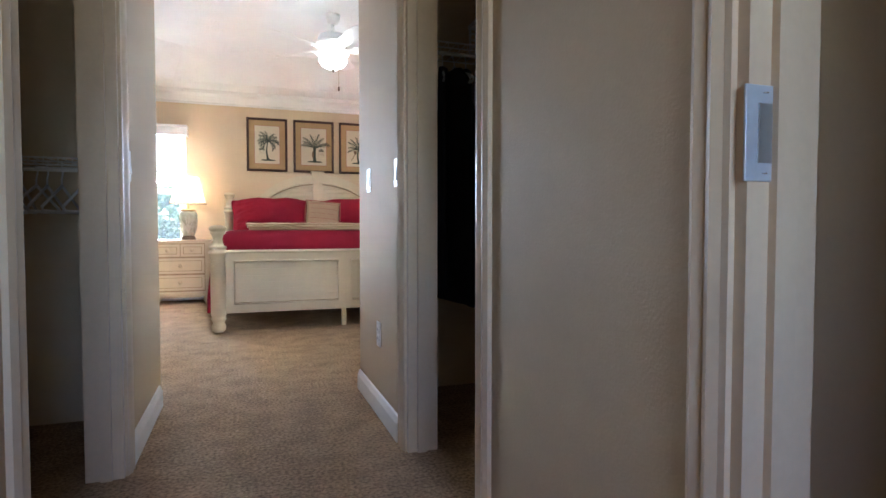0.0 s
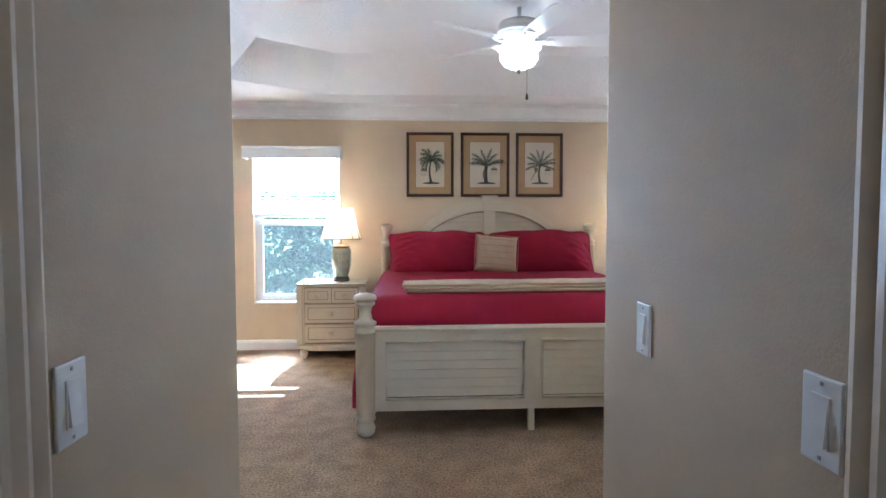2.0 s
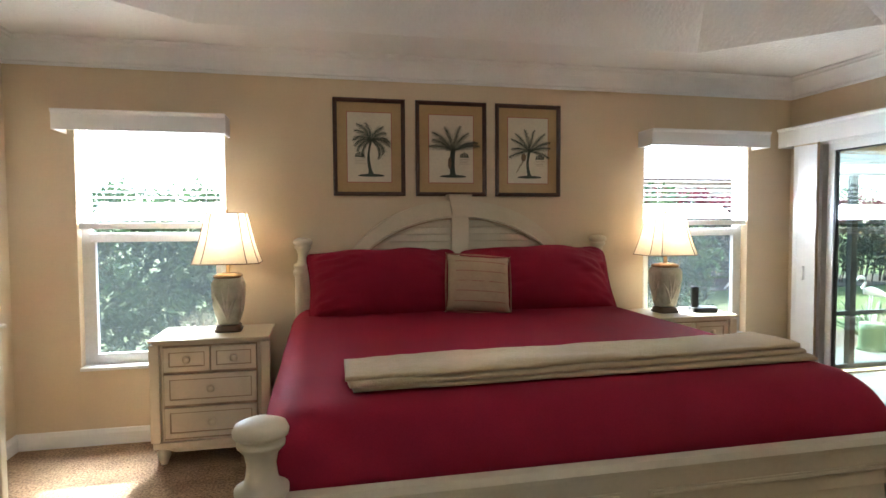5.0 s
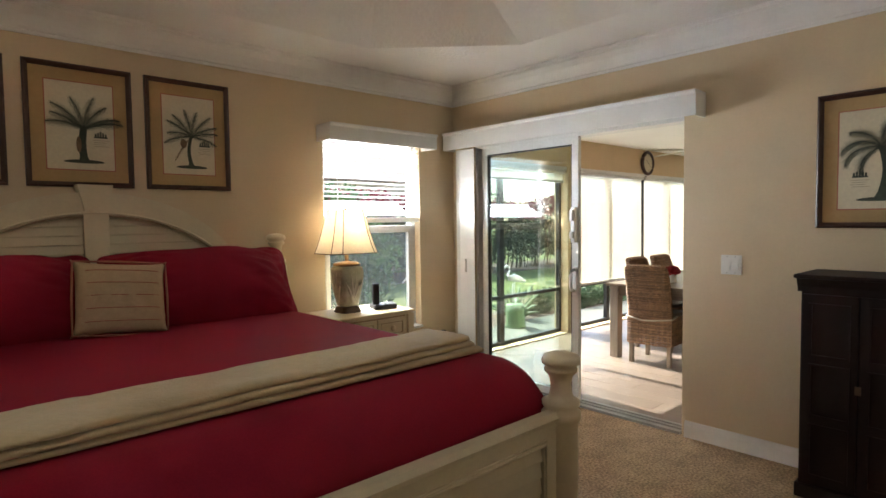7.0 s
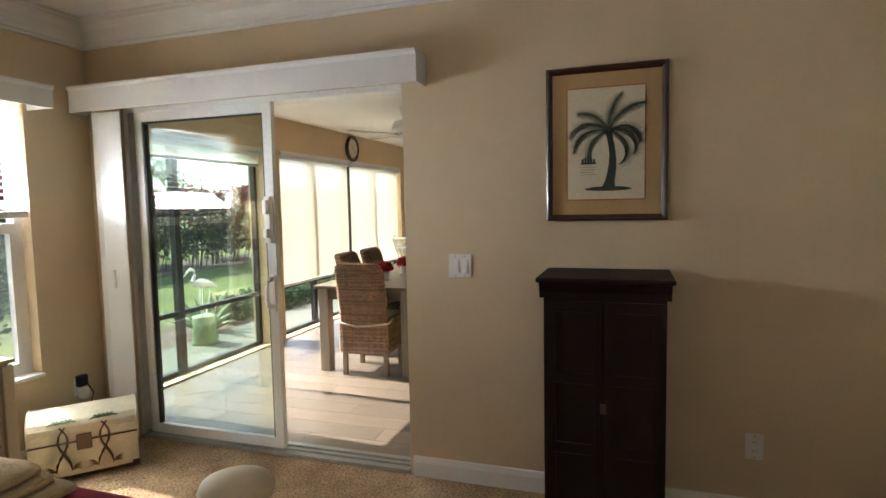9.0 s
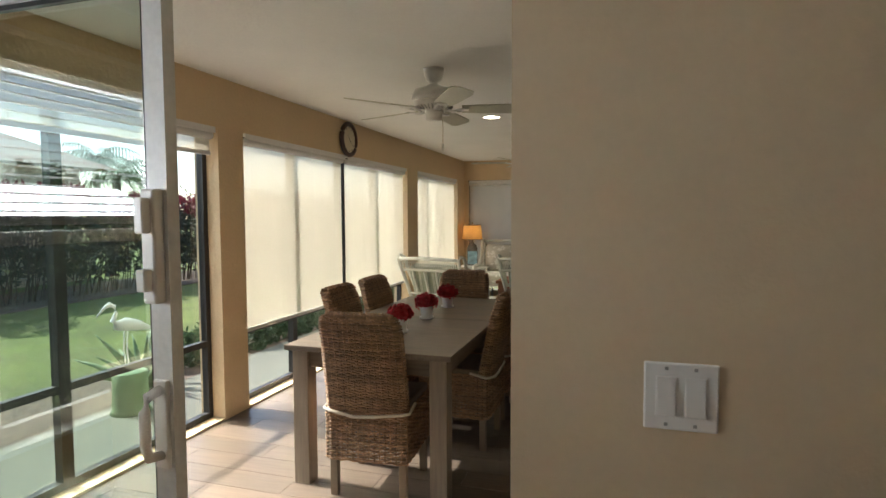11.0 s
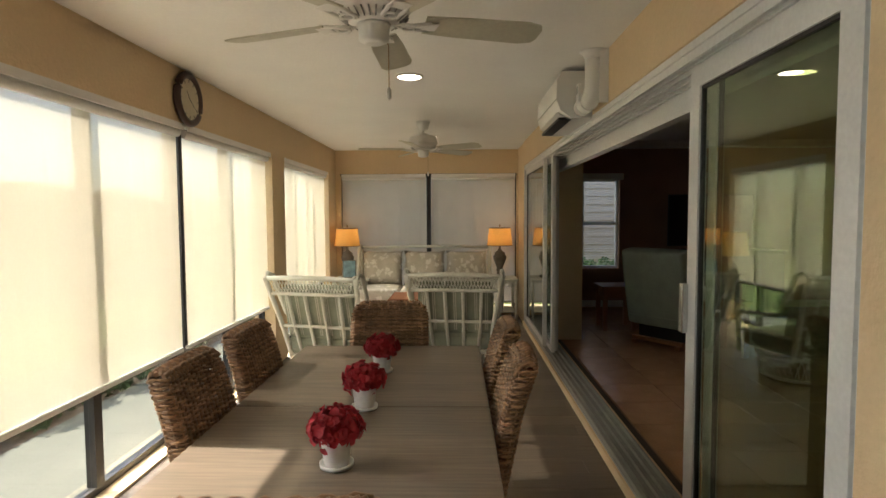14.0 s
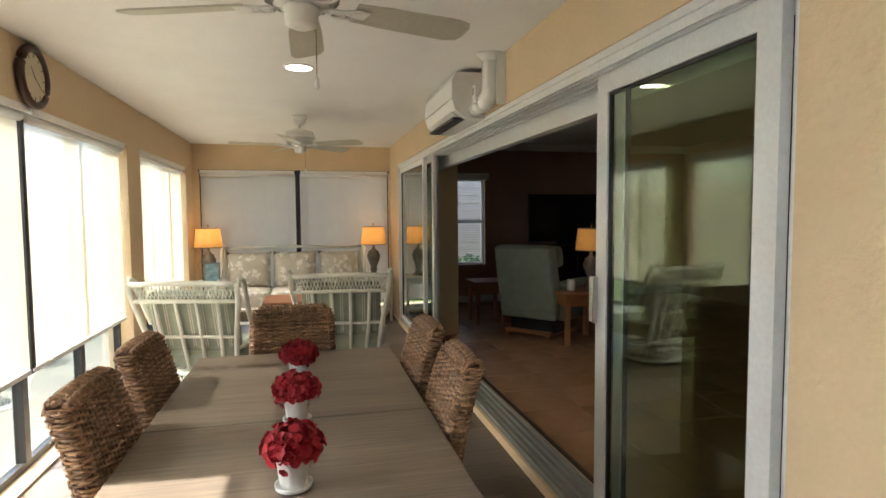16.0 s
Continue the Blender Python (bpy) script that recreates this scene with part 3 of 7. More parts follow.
def sliding_leaf(parent, x, y0, y1, z0, z1, stile, m_frame, along="y", glass=None, label=""):
    def b(a0, a1, c0, c1, h0, h1):
        return (c0, c1, a0, a1, h0, h1) if along == "y" else (a0, a1, c0, c1, h0, h1)
    lf = part("leaf", boxes(b(y0, y0 + stile, x - 0.018, x + 0.018, z0, z1), b(y1 - stile, y1, x - 0.018, x + 0.018, z0, z1), b(y0 + stile, y1 - stile, x - 0.018, x + 0.018, z1 - stile, z1), b(y0 + stile, y1 - stile, x - 0.018, x + 0.018, z0, z0 + stile)), m_frame, parent, label)
    p = part("pane", boxes(b(y0 + stile - 0.004, y1 - stile + 0.004, x - 0.003, x + 0.003, z0 + stile - 0.004, z1 - stile + 0.004)), glass or M_GLASSDOOR, lf)
    p.visible_shadow = False
    part("gasket", boxes(b(y0 + stile, y0 + stile + 0.012, x - 0.01, x + 0.01, z0 + stile, z1 - stile), b(y1 - stile - 0.012, y1 - stile, x - 0.01, x + 0.01, z0 + stile, z1 - stile), b(y0 + stile + 0.012, y1 - stile - 0.012, x - 0.01, x + 0.01, z1 - stile - 0.012, z1 - stile)), M_BRONZE, lf)
    return lf


lf = sliding_leaf(sd, XE + 0.045, 5.655, 6.62, 0.03, DH - 0.03, 0.055, M_ALU)
hd = boxes((XE - 0.005, XE + 0.028, 5.664, 5.702, 1.22, 1.48), bevel=0.006)
box(hd, XE - 0.03, XE - 0.005, 5.671, 5.695, 1.25, 1.30, bevel=0.004)
box(hd, XE - 0.03, XE - 0.005, 5.671, 5.695, 1.38, 1.46, bevel=0.004)
part("lock", hd, M_PLASTIC, lf, "white security lock")
pl = bmesh.new()
tube(pl, [(XE + 0.027, 5.683, 0.86), (XE - 0.02, 5.683, 0.87), (XE - 0.03, 5.683, 0.90), (XE - 0.03, 5.683, 0.98), (XE - 0.02, 5.683, 1.01), (XE + 0.027, 5.683, 1.02)], 0.012)
box(pl, XE + 0.015, XE + 0.028, 5.664, 5.702, 0.83, 1.04, bevel=0.004)
part("handle", pl, M_PLASTIC, lf, "white pull handle")
part("fixed_stile", boxes((XE + 0.08, XE + 0.12, 6.60, 6.66, 0.03, DH - 0.03)), M_BRONZE, sd)

dv = thing("door_valance", "long white moulded valance above the patio door", "valance")
bm = valance(bmesh.new(), 0, 6.93 - 4.73, -0.14, 0, 2.0, 2.15)
vb = part("fascia", bm, M_TRIM, dv)
dv.matrix_basis = pose(XE, 6.93, 0, 0, 0, -90)
vbl = thing("vertical_blind", "white vertical blind slats stacked beside the patio door", "blind")
for k in range(3):
    y = 6.635 + k * 0.052
    bm = bmesh.new()
    xk = XE - 0.06 - 0.006 * k
    prism(bm, [(xk, y), (xk - 0.006, y + 0.05), (xk, y + 0.10), (xk + 0.003, y + 0.10), (xk - 0.003, y + 0.05), (xk + 0.003, y)], "z", 0.02, 2.0)
    part("slat", bm, M_TRIM, vbl)
wand = bmesh.new()
tube(wand, [(XE - 0.085, 6.72, 0.95), (XE - 0.085, 6.72, 1.06)], 0.008, 8)
part("wand_grip", wand, M_PLASTIC, vbl)


def plate(name, label, category, m, kinds, group=""):
    """A wall plate that faces -y in its own space. kinds: one of switch, outlet a gang."""
    w = 0.072 + 0.046 * (len(kinds) - 1)
    t = thing(name, label, category, m, group)
    part("cover", boxes((-w / 2, w / 2, -0.006, 0, -0.058, 0.058), bevel=0.003), M_PLASTIC, t)
    for i, k in enumerate(kinds):
        cx = (i - (len(kinds) - 1) / 2) * 0.046
        if k == "switch":
            bm = boxes((cx - 0.0165, cx + 0.0165, -0.008, -0.005, -0.034, 0.034), bevel=0.001)
            prism(bm, [(-0.0075, 0.032), (-0.013, -0.031), (-0.0075, -0.031)], "x", cx - 0.014, cx + 0.014)
            part("rocker", bm, M_PLASTIC, t)
        else:
            for z in (0.02, -0.02):
                bm = lathe([(0.0165, -0.0095), (0.016, -0.0055)], 16)
                bmesh.ops.rotate(bm, verts=bm.verts, cent=(0, 0, 0), matrix=Matrix.Rotation(math.radians(90), 3, "X"))
                bmesh.ops.translate(bm, verts=bm.verts, vec=(cx, -0.015, z))
                part("socket", bm, M_PLASTIC, t)
                part("slot", boxes((cx - 0.007, cx - 0.005, -0.0103, -0.0093, z - 0.002, z + 0.007), (cx + 0.005, cx + 0.007, -0.0103, -0.0093, z - 0.002, z + 0.006)), M_BLACK, t)
        for z in (0.048, -0.048):
            part("screw", boxes((cx - 0.003, cx + 0.003, -0.0072, -0.0055, z - 0.003, z + 0.003), bevel=0.001), M_ALUGREY, t)
    return t


plate("light_switch", "white rocker light switch on the hall wall", "switch", pose(HL, 1.755, 1.11, 0, 0, 90), ["switch"], "hall switches")
plate("light_switch", "white rocker light switch near the bedroom end of the hall", "switch", pose(HR, 2.19, 1.115, 0, 0, -90), ["switch"], "hall switches")
plate("light_switch", "white rocker light switch beside the closet casing", "switch", pose(HR, 1.635, 1.105, 0, 0, -90), ["switch"], "hall switches")
plate("wall_outlet", "white duplex wall outlet low on the hall wall", "outlet", pose(HR, 1.98, 0.38, 0, 0, -90), ["outlet"])
plate("light_switch", "white double rocker switch beside the patio door", "switch", pose(XE, 4.57, 1.11, 0, 0, -90), ["switch", "switch"])
plate("wall_outlet", "white duplex wall outlet on the beige wall", "outlet", pose(XE, 3.25, 0.34, 0, 0, -90), ["outlet"])
po = plate("wall_outlet", "white outlet with a plugged-in black adapter", "outlet", pose(3.46, YN, 0.36), ["outlet"])
part("adapter", boxes((-0.03, 0.03, -0.05, -0.011, 0.0, 0.07), bevel=0.008), M_BLACK, po, "black plug-in adapter")
part("freshener", lathe([(0.02, -0.075), (0.032, -0.06), (0.032, -0.02), (0.02, -0.005)], 16, 0, -0.04), M_PLASTIC, po, "white plug-in freshener")
cd = bmesh.new()
tube(cd, [(0.02, -0.04, 0.02), (0.05, -0.06, -0.05), (0.03, -0.05, -0.12), (-0.04, -0.03, -0.16), (-0.12, -0.03, -0.25)], 0.004, 6)
part("cable", cd, M_BLACK, po)


# ---- lanai and living room: the large structure ----
LX0, LX1, LY0, LY1, LZ = 3.805, 12.24, 4.68, 7.28, 2.36
bays = [(4.02, 5.87, 0.015, 2.02), (6.14, 9.46, 0.015, 2.02), (9.84, 11.80, 0.015, 2.02)]
lw = bmesh.new()
prev = LX0
for a, b, z0, z1 in bays:
    box(lw, prev, a, LY1, LY1 + 0.2, 0, LZ)
    box(lw, a, b, LY1, LY1 + 0.2, z1, LZ)
    box(lw, a, b, LY1, LY1 + 0.2, 0, z0)
    prev = b
box(lw, prev, LX1 + 0.2, LY1, LY1 + 0.2, 0, LZ)
structure("wall_lanai_north", lw, M_LANAI)
structure("wall_lanai_east", boxes((LX1, LX1 + 0.2, LY1 - 0.07, LY1, 0, LZ), (LX1, LX1 + 0.2, LY0 - 0.2, LY0 + 0.02, 0, LZ), (LX1, LX1 + 0.2, LY0 + 0.02, LY1 - 0.07, 2.02, LZ), (LX1, LX1 + 0.2, LY0 + 0.02, LY1 - 0.07, 0, 0.12)), M_LANAI)
S0, S1 = 5.34, 11.50
structure("wall_lanai_south", boxes((4.92, S0, 4.45, LY0 + 0.02, 0, LZ), (S1, LX1, 4.45, LY0, 0, LZ), (S0, S1, 4.45, LY0 + 0.01, 2.06, LZ), (LX0, 4.92, 4.36, 4.53, 0, LZ), (4.80, 4.92, 4.36, 4.45, 0, LZ)), M_LANAI)
structure("sill_lanai_south", boxes((S0, S1, 4.45, LY0 + 0.015, -0.1, 0.055)), M_LANAI)
structure("wall_lanai_west", boxes((LX0 - 0.008, LX0, 4.53, D0, 0, LZ), (LX0 - 0.008, LX0, D1, LY1, 0, LZ), (LX0 - 0.008, LX0, D0, D1, DH, LZ)), M_LANAI)
structure("ceiling_lanai", boxes((LX0, LX1 + 0.2, 4.30, LY1 + 0.2, LZ, LZ + 0.12)), M_CEIL2, "smooth white lanai ceiling")
floor_lanai = structure("floor_lanai", boxes((XE + 0.02, LX1 + 0.2, 4.36, LY1 + 0.2, -0.15, -0.004)), M_JOINT, "weathered grey-brown plank floor")

# living room behind the wide sliding door
RX0, RX1, RY0, RZ = 4.95, 12.95, -0.6, 2.55
structure("wall_living_west", boxes((RX0 - 0.12, RX0, RY0, 4.36, 0, RZ)), M_LIVING)
structure("wall_living_south", boxes((RX0 - 0.12, RX1 + 0.15, RY0 - 0.12, RY0, 0, RZ)), M_LIVING)
V0, V1, VZ0, VZ1 = 3.05, 3.62, 0.60, 1.98
structure("wall_living_east", boxes((RX1, RX1 + 0.15, RY0, V0, 0, RZ), (RX1, RX1 + 0.15, V1, 4.45, 0, RZ), (RX1, RX1 + 0.15, V0, V1, 0, VZ0), (RX1, RX1 + 0.15, V0, V1, VZ1, RZ)), M_LIVING)
structure("wall_living_north", boxes((S1, RX1, 4.36, 4.45, 0, RZ), (10.62, 11.2, 4.12, 4.45, 0, RZ), (RX0, S0, 4.36, 4.45, 0, RZ), (S0, S1, 4.36, 4.45, 2.2, RZ)), M_LANAI)
structure("ceiling_living", boxes((RX0 - 0.12, RX1 + 0.15, RY0 - 0.12, 4.45, RZ, RZ + 0.1)), M_CEIL2)
structure("trim_living_crown", boxes((RX1 - 0.09, RX1, RY0, 4.36, RZ - 0.12, RZ), bevel=0.02), M_TRIM)
baseboard("baseboard_living_east", "y", RY0, 4.36, RX1, -1)
floor_living = structure("floor_living", boxes((RX0 - 0.12, RX1 + 0.15, RY0 - 0.12, 4.36, -0.15, -0.006)), M_GROUT, "terracotta tile floor")


# lanai windows with roller shades
def lanai_window(name, x0, x1, splits, y, z0, z1):
    w = tagged(new(name), "dark bronze framed lanai window", "", "", "structure")
    f = 0.04
    part("window_frame", boxes((x0, x0 + f, y + 0.10, y + 0.15, z0, z1), (x1 - f, x1, y + 0.10, y + 0.15, z0, z1), (x0 + f, x1 - f, y + 0.10, y + 0.15, z0, z0 + f), (x0 + f, x1 - f, y + 0.10, y + 0.15, z1 - f, z1)), M_BRONZE, w)
    xs = [x0 + f] + splits + [x1 - f]
    for s in splits:
        part("mullion", boxes((s - 0.032, s + 0.032, y + 0.095, y + 0.15, z0 + f, z1 - f)), M_BRONZE, w)
    part("rail", boxes((x0 + f, x1 - f, y + 0.105, y + 0.145, 0.52, 0.56)), M_BRONZE, w)
    for a, b in zip(xs, xs[1:]):
        p = part("pane", boxes((a, b, y + 0.123, y + 0.128, z0 + f, z1 - f)), M_GLASS, w)
        p.visible_shadow = False
    return w


lanai_window("window_3", 4.02, 5.87, [4.78], LY1, 0.015, 2.02)
lanai_window("window_4", 6.14, 9.46, [6.93, 7.78, 8.62], LY1, 0.015, 2.02)
part("shade_gap_bar", boxes((7.755, 7.800, LY1 + 0.045, LY1 + 0.065, 0.58, 1.98)), M_BRONZE, bpy.data.objects["window_4"])
lanai_window("window_5", 9.84, 11.80, [10.42, 11.2], LY1, 0.015, 2.02)


def roller_shade(m, w, z0, z1, material, label, splits=(), group=""):
    """Hangs in the xz plane, its face towards -y, from the left end."""
    t = thing("roller_shade", label, "roller shade", m, group)
    bm = bmesh.new()
    n = 12
    for i in range(n):
        a0, a1 = w * i / n, w * (i + 1) / n
        y0, y1 = 0.004 * math.sin(i * 1.9), 0.004 * math.sin((i + 1) * 1.9)
        v = [bm.verts.new(p) for p in ((a0, 0, z1), (a1, 0, z1), (a1, y1, z0), (a0, y0, z0))]
        bm.faces.new(v)
    bmesh.ops.remove_doubles(bm, verts=bm.verts, dist=0.0005)
    cl = part("cloth", bm, material, t)
    bmh = boxes((0, w, -0.012, 0.012, z0 - 0.028, z0), bevel=0.004)
    part("hem_bar", bmh, M_TRIM, t)
    tb = bmesh.new()
    tube(tb, [(0, -0.01, z1 + 0.015), (w, -0.01, z1 + 0.015)], 0.028, 10)
    part("roller", tb, M_TRIM, t)
    hb = bmesh.new()
    prism(hb, [(-0.055, z1 + 0.03), (-0.055, z1 + 0.07), (0.03, z1 + 0.07), (0.03, z1 + 0.06), (-0.045, z1 + 0.06), (-0.045, z1 + 0.03)], "x", 0, w)
    part("headrail", hb, M_TRIM, t)
    return t


g = "lanai roller shades"
for a, b in ((6.17, 7.745), (7.81, 9.43), (9.87, 11.77)):
    roller_shade(pose(a, LY1 + 0.055, 0), b - a, 0.58, 1.95, M_ROLLER, "cream translucent roller shade drawn most of the way down", group=g)
roller_shade(pose(4.03, LY1 + 0.055, 0), 1.82, 1.86, 1.95, M_ROLLER, "cream roller shade rolled up at the open window", group=g)
for a, b in ((7.19, 5.99), (5.91, 4.72)):
    roller_shade(pose(LX1 + 0.03, a, 0, 0, 0, -90), a - b, 0.2, 1.95, M_ROLLERB, "greige roller shade drawn down behind the sofa", group=g)
we = tagged(new("window_6"), "dark framed end window of the lanai", "", "", "structure")
part("window_frame", boxes((LX1 + 0.08, LX1 + 0.13, 4.70, 4.75, 0.12, 2.02), (LX1 + 0.08, LX1 + 0.13, 5.92, 5.97, 0.12, 2.02), (LX1 + 0.08, LX1 + 0.13, 7.16, 7.21, 0.12, 2.02), (LX1 + 0.08, LX1 + 0.13, 4.70, 7.21, 1.98, 2.02)), M_BRONZE, we)
part("shade_gap_bar", boxes((LX1 + 0.0, LX1 + 0.04, 5.92, 5.98, 0.12, 2.02), (LX1 - 0.01, LX1 + 0.03, 4.70, 7.21, 2.0, 2.025)), M_BRONZE, we)
p = part("pane", boxes((LX1 + 0.10, LX1 + 0.105, 4.72, 7.19, 0.14, 2.0)), M_GLASS, we)
p.visible_shadow = False

# wide sliding door between lanai and living room
wd = tagged(new("door_2"), "wide white sliding glass door left open", "", "", "structure")
part("door_frame", boxes((S0, S1, 4.47, 4.68, 2.03, 2.062), (S0, S0 + 0.03, 4.47, 4.68, 0.055, 2.03), (S1 - 0.03, S1, 4.47, 4.68, 0.055, 2.03)), M_ALU, wd)
part("head_track", boxes(*[(S0 + 0.03, S1 - 0.03, y, y + 0.012, 1.995, 2.03) for y in (4.49, 4.535, 4.58, 4.625, 4.66)]), M_ALU, wd)
part("sill_track", boxes((S0 + 0.03, S1 - 0.03, 4.47, 4.68, 0.055, 0.064), *[(S0 + 0.03, S1 - 0.03, y, y + 0.008, 0.064, 0.085) for y in (4.49, 4.535, 4.58, 4.625, 4.66)]), M_ALUGREY, wd)
part("header_board", boxes((S0 + 0.03, 10.6, 4.40, 4.465, 1.90, 2.06)), M_ALU, wd)
sliding_leaf(wd, 4.60, 5.475, 6.44, 0.07, 2.0, 0.085, M_ALU, "x", glass=M_GLASSLANAI, label="white framed sliding glass panel")
sliding_leaf(wd, 4.555, 5.42, 6.36, 0.07, 2.0, 0.06, M_ALU, "x", glass=M_GLASSLANAI)
sliding_leaf(wd, 4.60, 9.70, 11.40, 0.07, 2.0, 0.06, M_ALU, "x")
sliding_leaf(wd, 4.555, 9.78, 11.44, 0.07, 2.0, 0.06, M_ALU, "x")
sliding_leaf(wd, 4.645, 9.95, 11.46, 0.07, 2.0, 0.06, M_ALU, "x")
part("leaf_pull", boxes((6.415, 6.45, 4.62, 4.645, 0.95, 1.15), bevel=0.004), M_CHROME, wd)

# living-room window with blinds, and a wall behind it outside
wv = tagged(new("window_7"), "living-room window with narrow white blinds", "", "", "structure")
part("window_frame", boxes((RX1 + 0.06, RX1 + 0.11, V0, V0 + 0.04, VZ0, VZ1), (RX1 + 0.06, RX1 + 0.11, V1 - 0.04, V1, VZ0, VZ1), (RX1 + 0.06, RX1 + 0.11, V0 + 0.04, V1 - 0.04, VZ0, VZ0 + 0.04), (RX1 + 0.06, RX1 + 0.11, V0 + 0.04, V1 - 0.04, 1.27, 1.32), (RX1 + 0.06, RX1 + 0.11, V0 + 0.04, V1 - 0.04, VZ1 - 0.04, VZ1)), M_ALU, wv)
for k in range(34):
    part("slat", boxes((RX1 + 0.012, RX1 + 0.034, V0 + 0.02, V1 - 0.02, 0.64 + k * 0.038, 0.6425 + k * 0.038)), M_TRIM, wv)
part("valance", boxes((RX1 - 0.05, RX1, V0 - 0.05, V1 + 0.05, 1.96, 2.06), bevel=0.005), M_TRIM, wv)

# ---- bedroom things ----
def turned_post(r, h, finial=True):
    return [(r * 0.55, 0), (r * 0.85, 0.02), (r * 0.95, 0.05), (r * 0.72, 0.085), (r * 0.85, 0.10), (r, 0.115), (r * 0.9, 0.13), (r * 0.9, 0.14), (r, 0.15), (r, h - 0.26), (r * 1.16, h - 0.25), (r * 1.2, h - 0.235), (r * 1.16, h - 0.22), (r * 0.95, h - 0.21), (r * 1.12, h - 0.195), (r * 1.12, h - 0.18), (r * 0.78, h - 0.172),
            (r * 0.66, h - 0.15), (r * 0.60, h - 0.12), (r * 0.70, h - 0.088), (r * 0.98, h - 0.070), (r * 1.0, h - 0.060), (r * 0.84, h - 0.052), (r * 1.12, h - 0.042), (r * 1.16, h - 0.030), (r * 1.05, h - 0.014), (r * 0.6, h - 0.003), (r * 0.15, h)]


BX0, BX1, BYF, BYH = -0.288, 1.83, 4.49, 6.87
bed = thing("bed", "cream-painted king bed with louvred arched headboard and turned posts", "bed")
for x, y, h in ((BX0, BYF, 0.905), (BX1, BYF, 0.905), (BX0 + 0.04, BYH, 1.32), (BX1 + 0.06, BYH, 1.32)):
    part("post", lathe(turned_post(0.062 if y == BYF else 0.055, h), 24, x, y), M_CREAM, bed)
part("bottom_rail", boxes((BX0 + 0.05, BX1 - 0.05, BYF - 0.02, BYF + 0.02, 0.16, 0.225)), M_CREAM, bed)
fb = boxes((BX0 + 0.05, BX1 - 0.05, BYF - 0.028, BYF + 0.028, 0.65, 0.665), (BX0 + 0.05, BX1 - 0.05, BYF - 0.02, BYF + 0.02, 0.61, 0.65))
prism(fb, [(BYF - 0.035, 0.665), (BYF - 0.038, 0.68), (BYF - 0.02, 0.695), (BYF + 0.02, 0.695), (BYF + 0.038, 0.68), (BYF + 0.035, 0.665)], "x", BX0 + 0.05, BX1 - 0.05)
cxb = (BX0 + BX1) / 2
for a, b in ((BX0 + 0.05, BX0 + 0.115), (cxb - 0.045, cxb + 0.045), (BX1 - 0.115, BX1 - 0.05)):
    part("stile", boxes((a, b, BYF - 0.02, BYF + 0.02, 0.225, 0.61)), M_CREAM, bed)
for a, b in ((BX0 + 0.115, cxb - 0.045), (cxb + 0.045, BX1 - 0.115)):
    pm = bmesh.new()
    for q in ((a, b, BYF - 0.026, BYF - 0.02, 0.59, 0.61), (a, b, BYF - 0.026, BYF - 0.02, 0.225, 0.245), (a, a + 0.02, BYF - 0.026, BYF - 0.02, 0.245, 0.59), (b - 0.02, b, BYF - 0.026, BYF - 0.02, 0.245, 0.59)):
        box(pm, *q)
    part("panel_moulding", pm, M_CREAM, bed)
part("top_rail", fb, M_CREAM, bed)
for a, b in ((BX0 + 0.115, cxb - 0.045), (cxb + 0.045, BX1 - 0.115)):
    for k in range(6):
        bm = bmesh.new()
        z = 0.2455 + k * 0.0574
        prism(bm, [(BYF - 0.016, z + 0.004), (BYF - 0.016, z + 0.008), (BYF - 0.008, z + 0.0572), (BYF + 0.014, z + 0.0572), (BYF + 0.014, z), (BYF + 0.002, z), (BYF + 0.002, z + 0.004)], "x", a + 0.02, b - 0.02)
        part("louvre", bm, M_CREAM, bed)
    frame_bead = bmesh.new()
    tube(frame_bead, [(a + 0.012, BYF - 0.026, 0.237), (b - 0.012, BYF - 0.026, 0.237), (b - 0.012, BYF - 0.026, 0.598), (a + 0.012, BYF - 0.026, 0.598)], 0.008, 6, closed=True)
    part("panel_bead", frame_bead, M_CREAM, bed)
part("side_rail", boxes((BX0 + 0.02, BX0 + 0.045, BYF + 0.05, BYH - 0.05, 0.2, 0.36)), M_CREAM, bed)
part("side_rail", boxes((BX1 - 0.045, BX1 - 0.02, BYF + 0.05, BYH - 0.05, 0.2, 0.36)), M_CREAM, bed)
part("support_leg", boxes((cxb - 0.02, cxb + 0.02, BYF + 0.03, BYF + 0.07, 0, 0.16)), M_CREAM, bed)
# headboard: arch with louvres and a middle stile
hx = cxb + 0.05


def arch_z(u):
    return 0.95 + 0.62 * math.sqrt(max(0.0, 1 - (u / 0.83) ** 2))


hbm = bmesh.new()
n = 40
ou = [(-0.98 + 1.96 * i / n) for i in range(n + 1)]
for i in range(n):
    u0, u1 = ou[i], ou[i + 1]
    z00, z10 = arch_z(u0), arch_z(u1)
    w0, w1 = max(0.6, z00 - 0.12), max(0.6, z10 - 0.12)
    prism(hbm, [(hx + u0, w0), (hx + u1, w1), (hx + u1, z10), (hx + u0, z00)], "y", BYH - 0.045, BYH + 0.03)
box(hbm, hx - 0.06, hx + 0.06, BYH - 0.052, BYH + 0.03, 0.6, 1.54)
box(hbm, hx - 0.99, hx + 0.99, BYH - 0.02, BYH + 0.02, 0.4, 0.62)
part("headboard", hbm, M_CREAM, bed)
part("keystone", prism(bmesh.new(), [(hx - 0.055, 1.47), (hx + 0.055, 1.47), (hx + 0.085, 1.61), (hx - 0.085, 1.61)], "y", BYH - 0.066, BYH + 0.035), M_CREAM, bed)
bead_in, bead_out = bmesh.new(), bmesh.new()
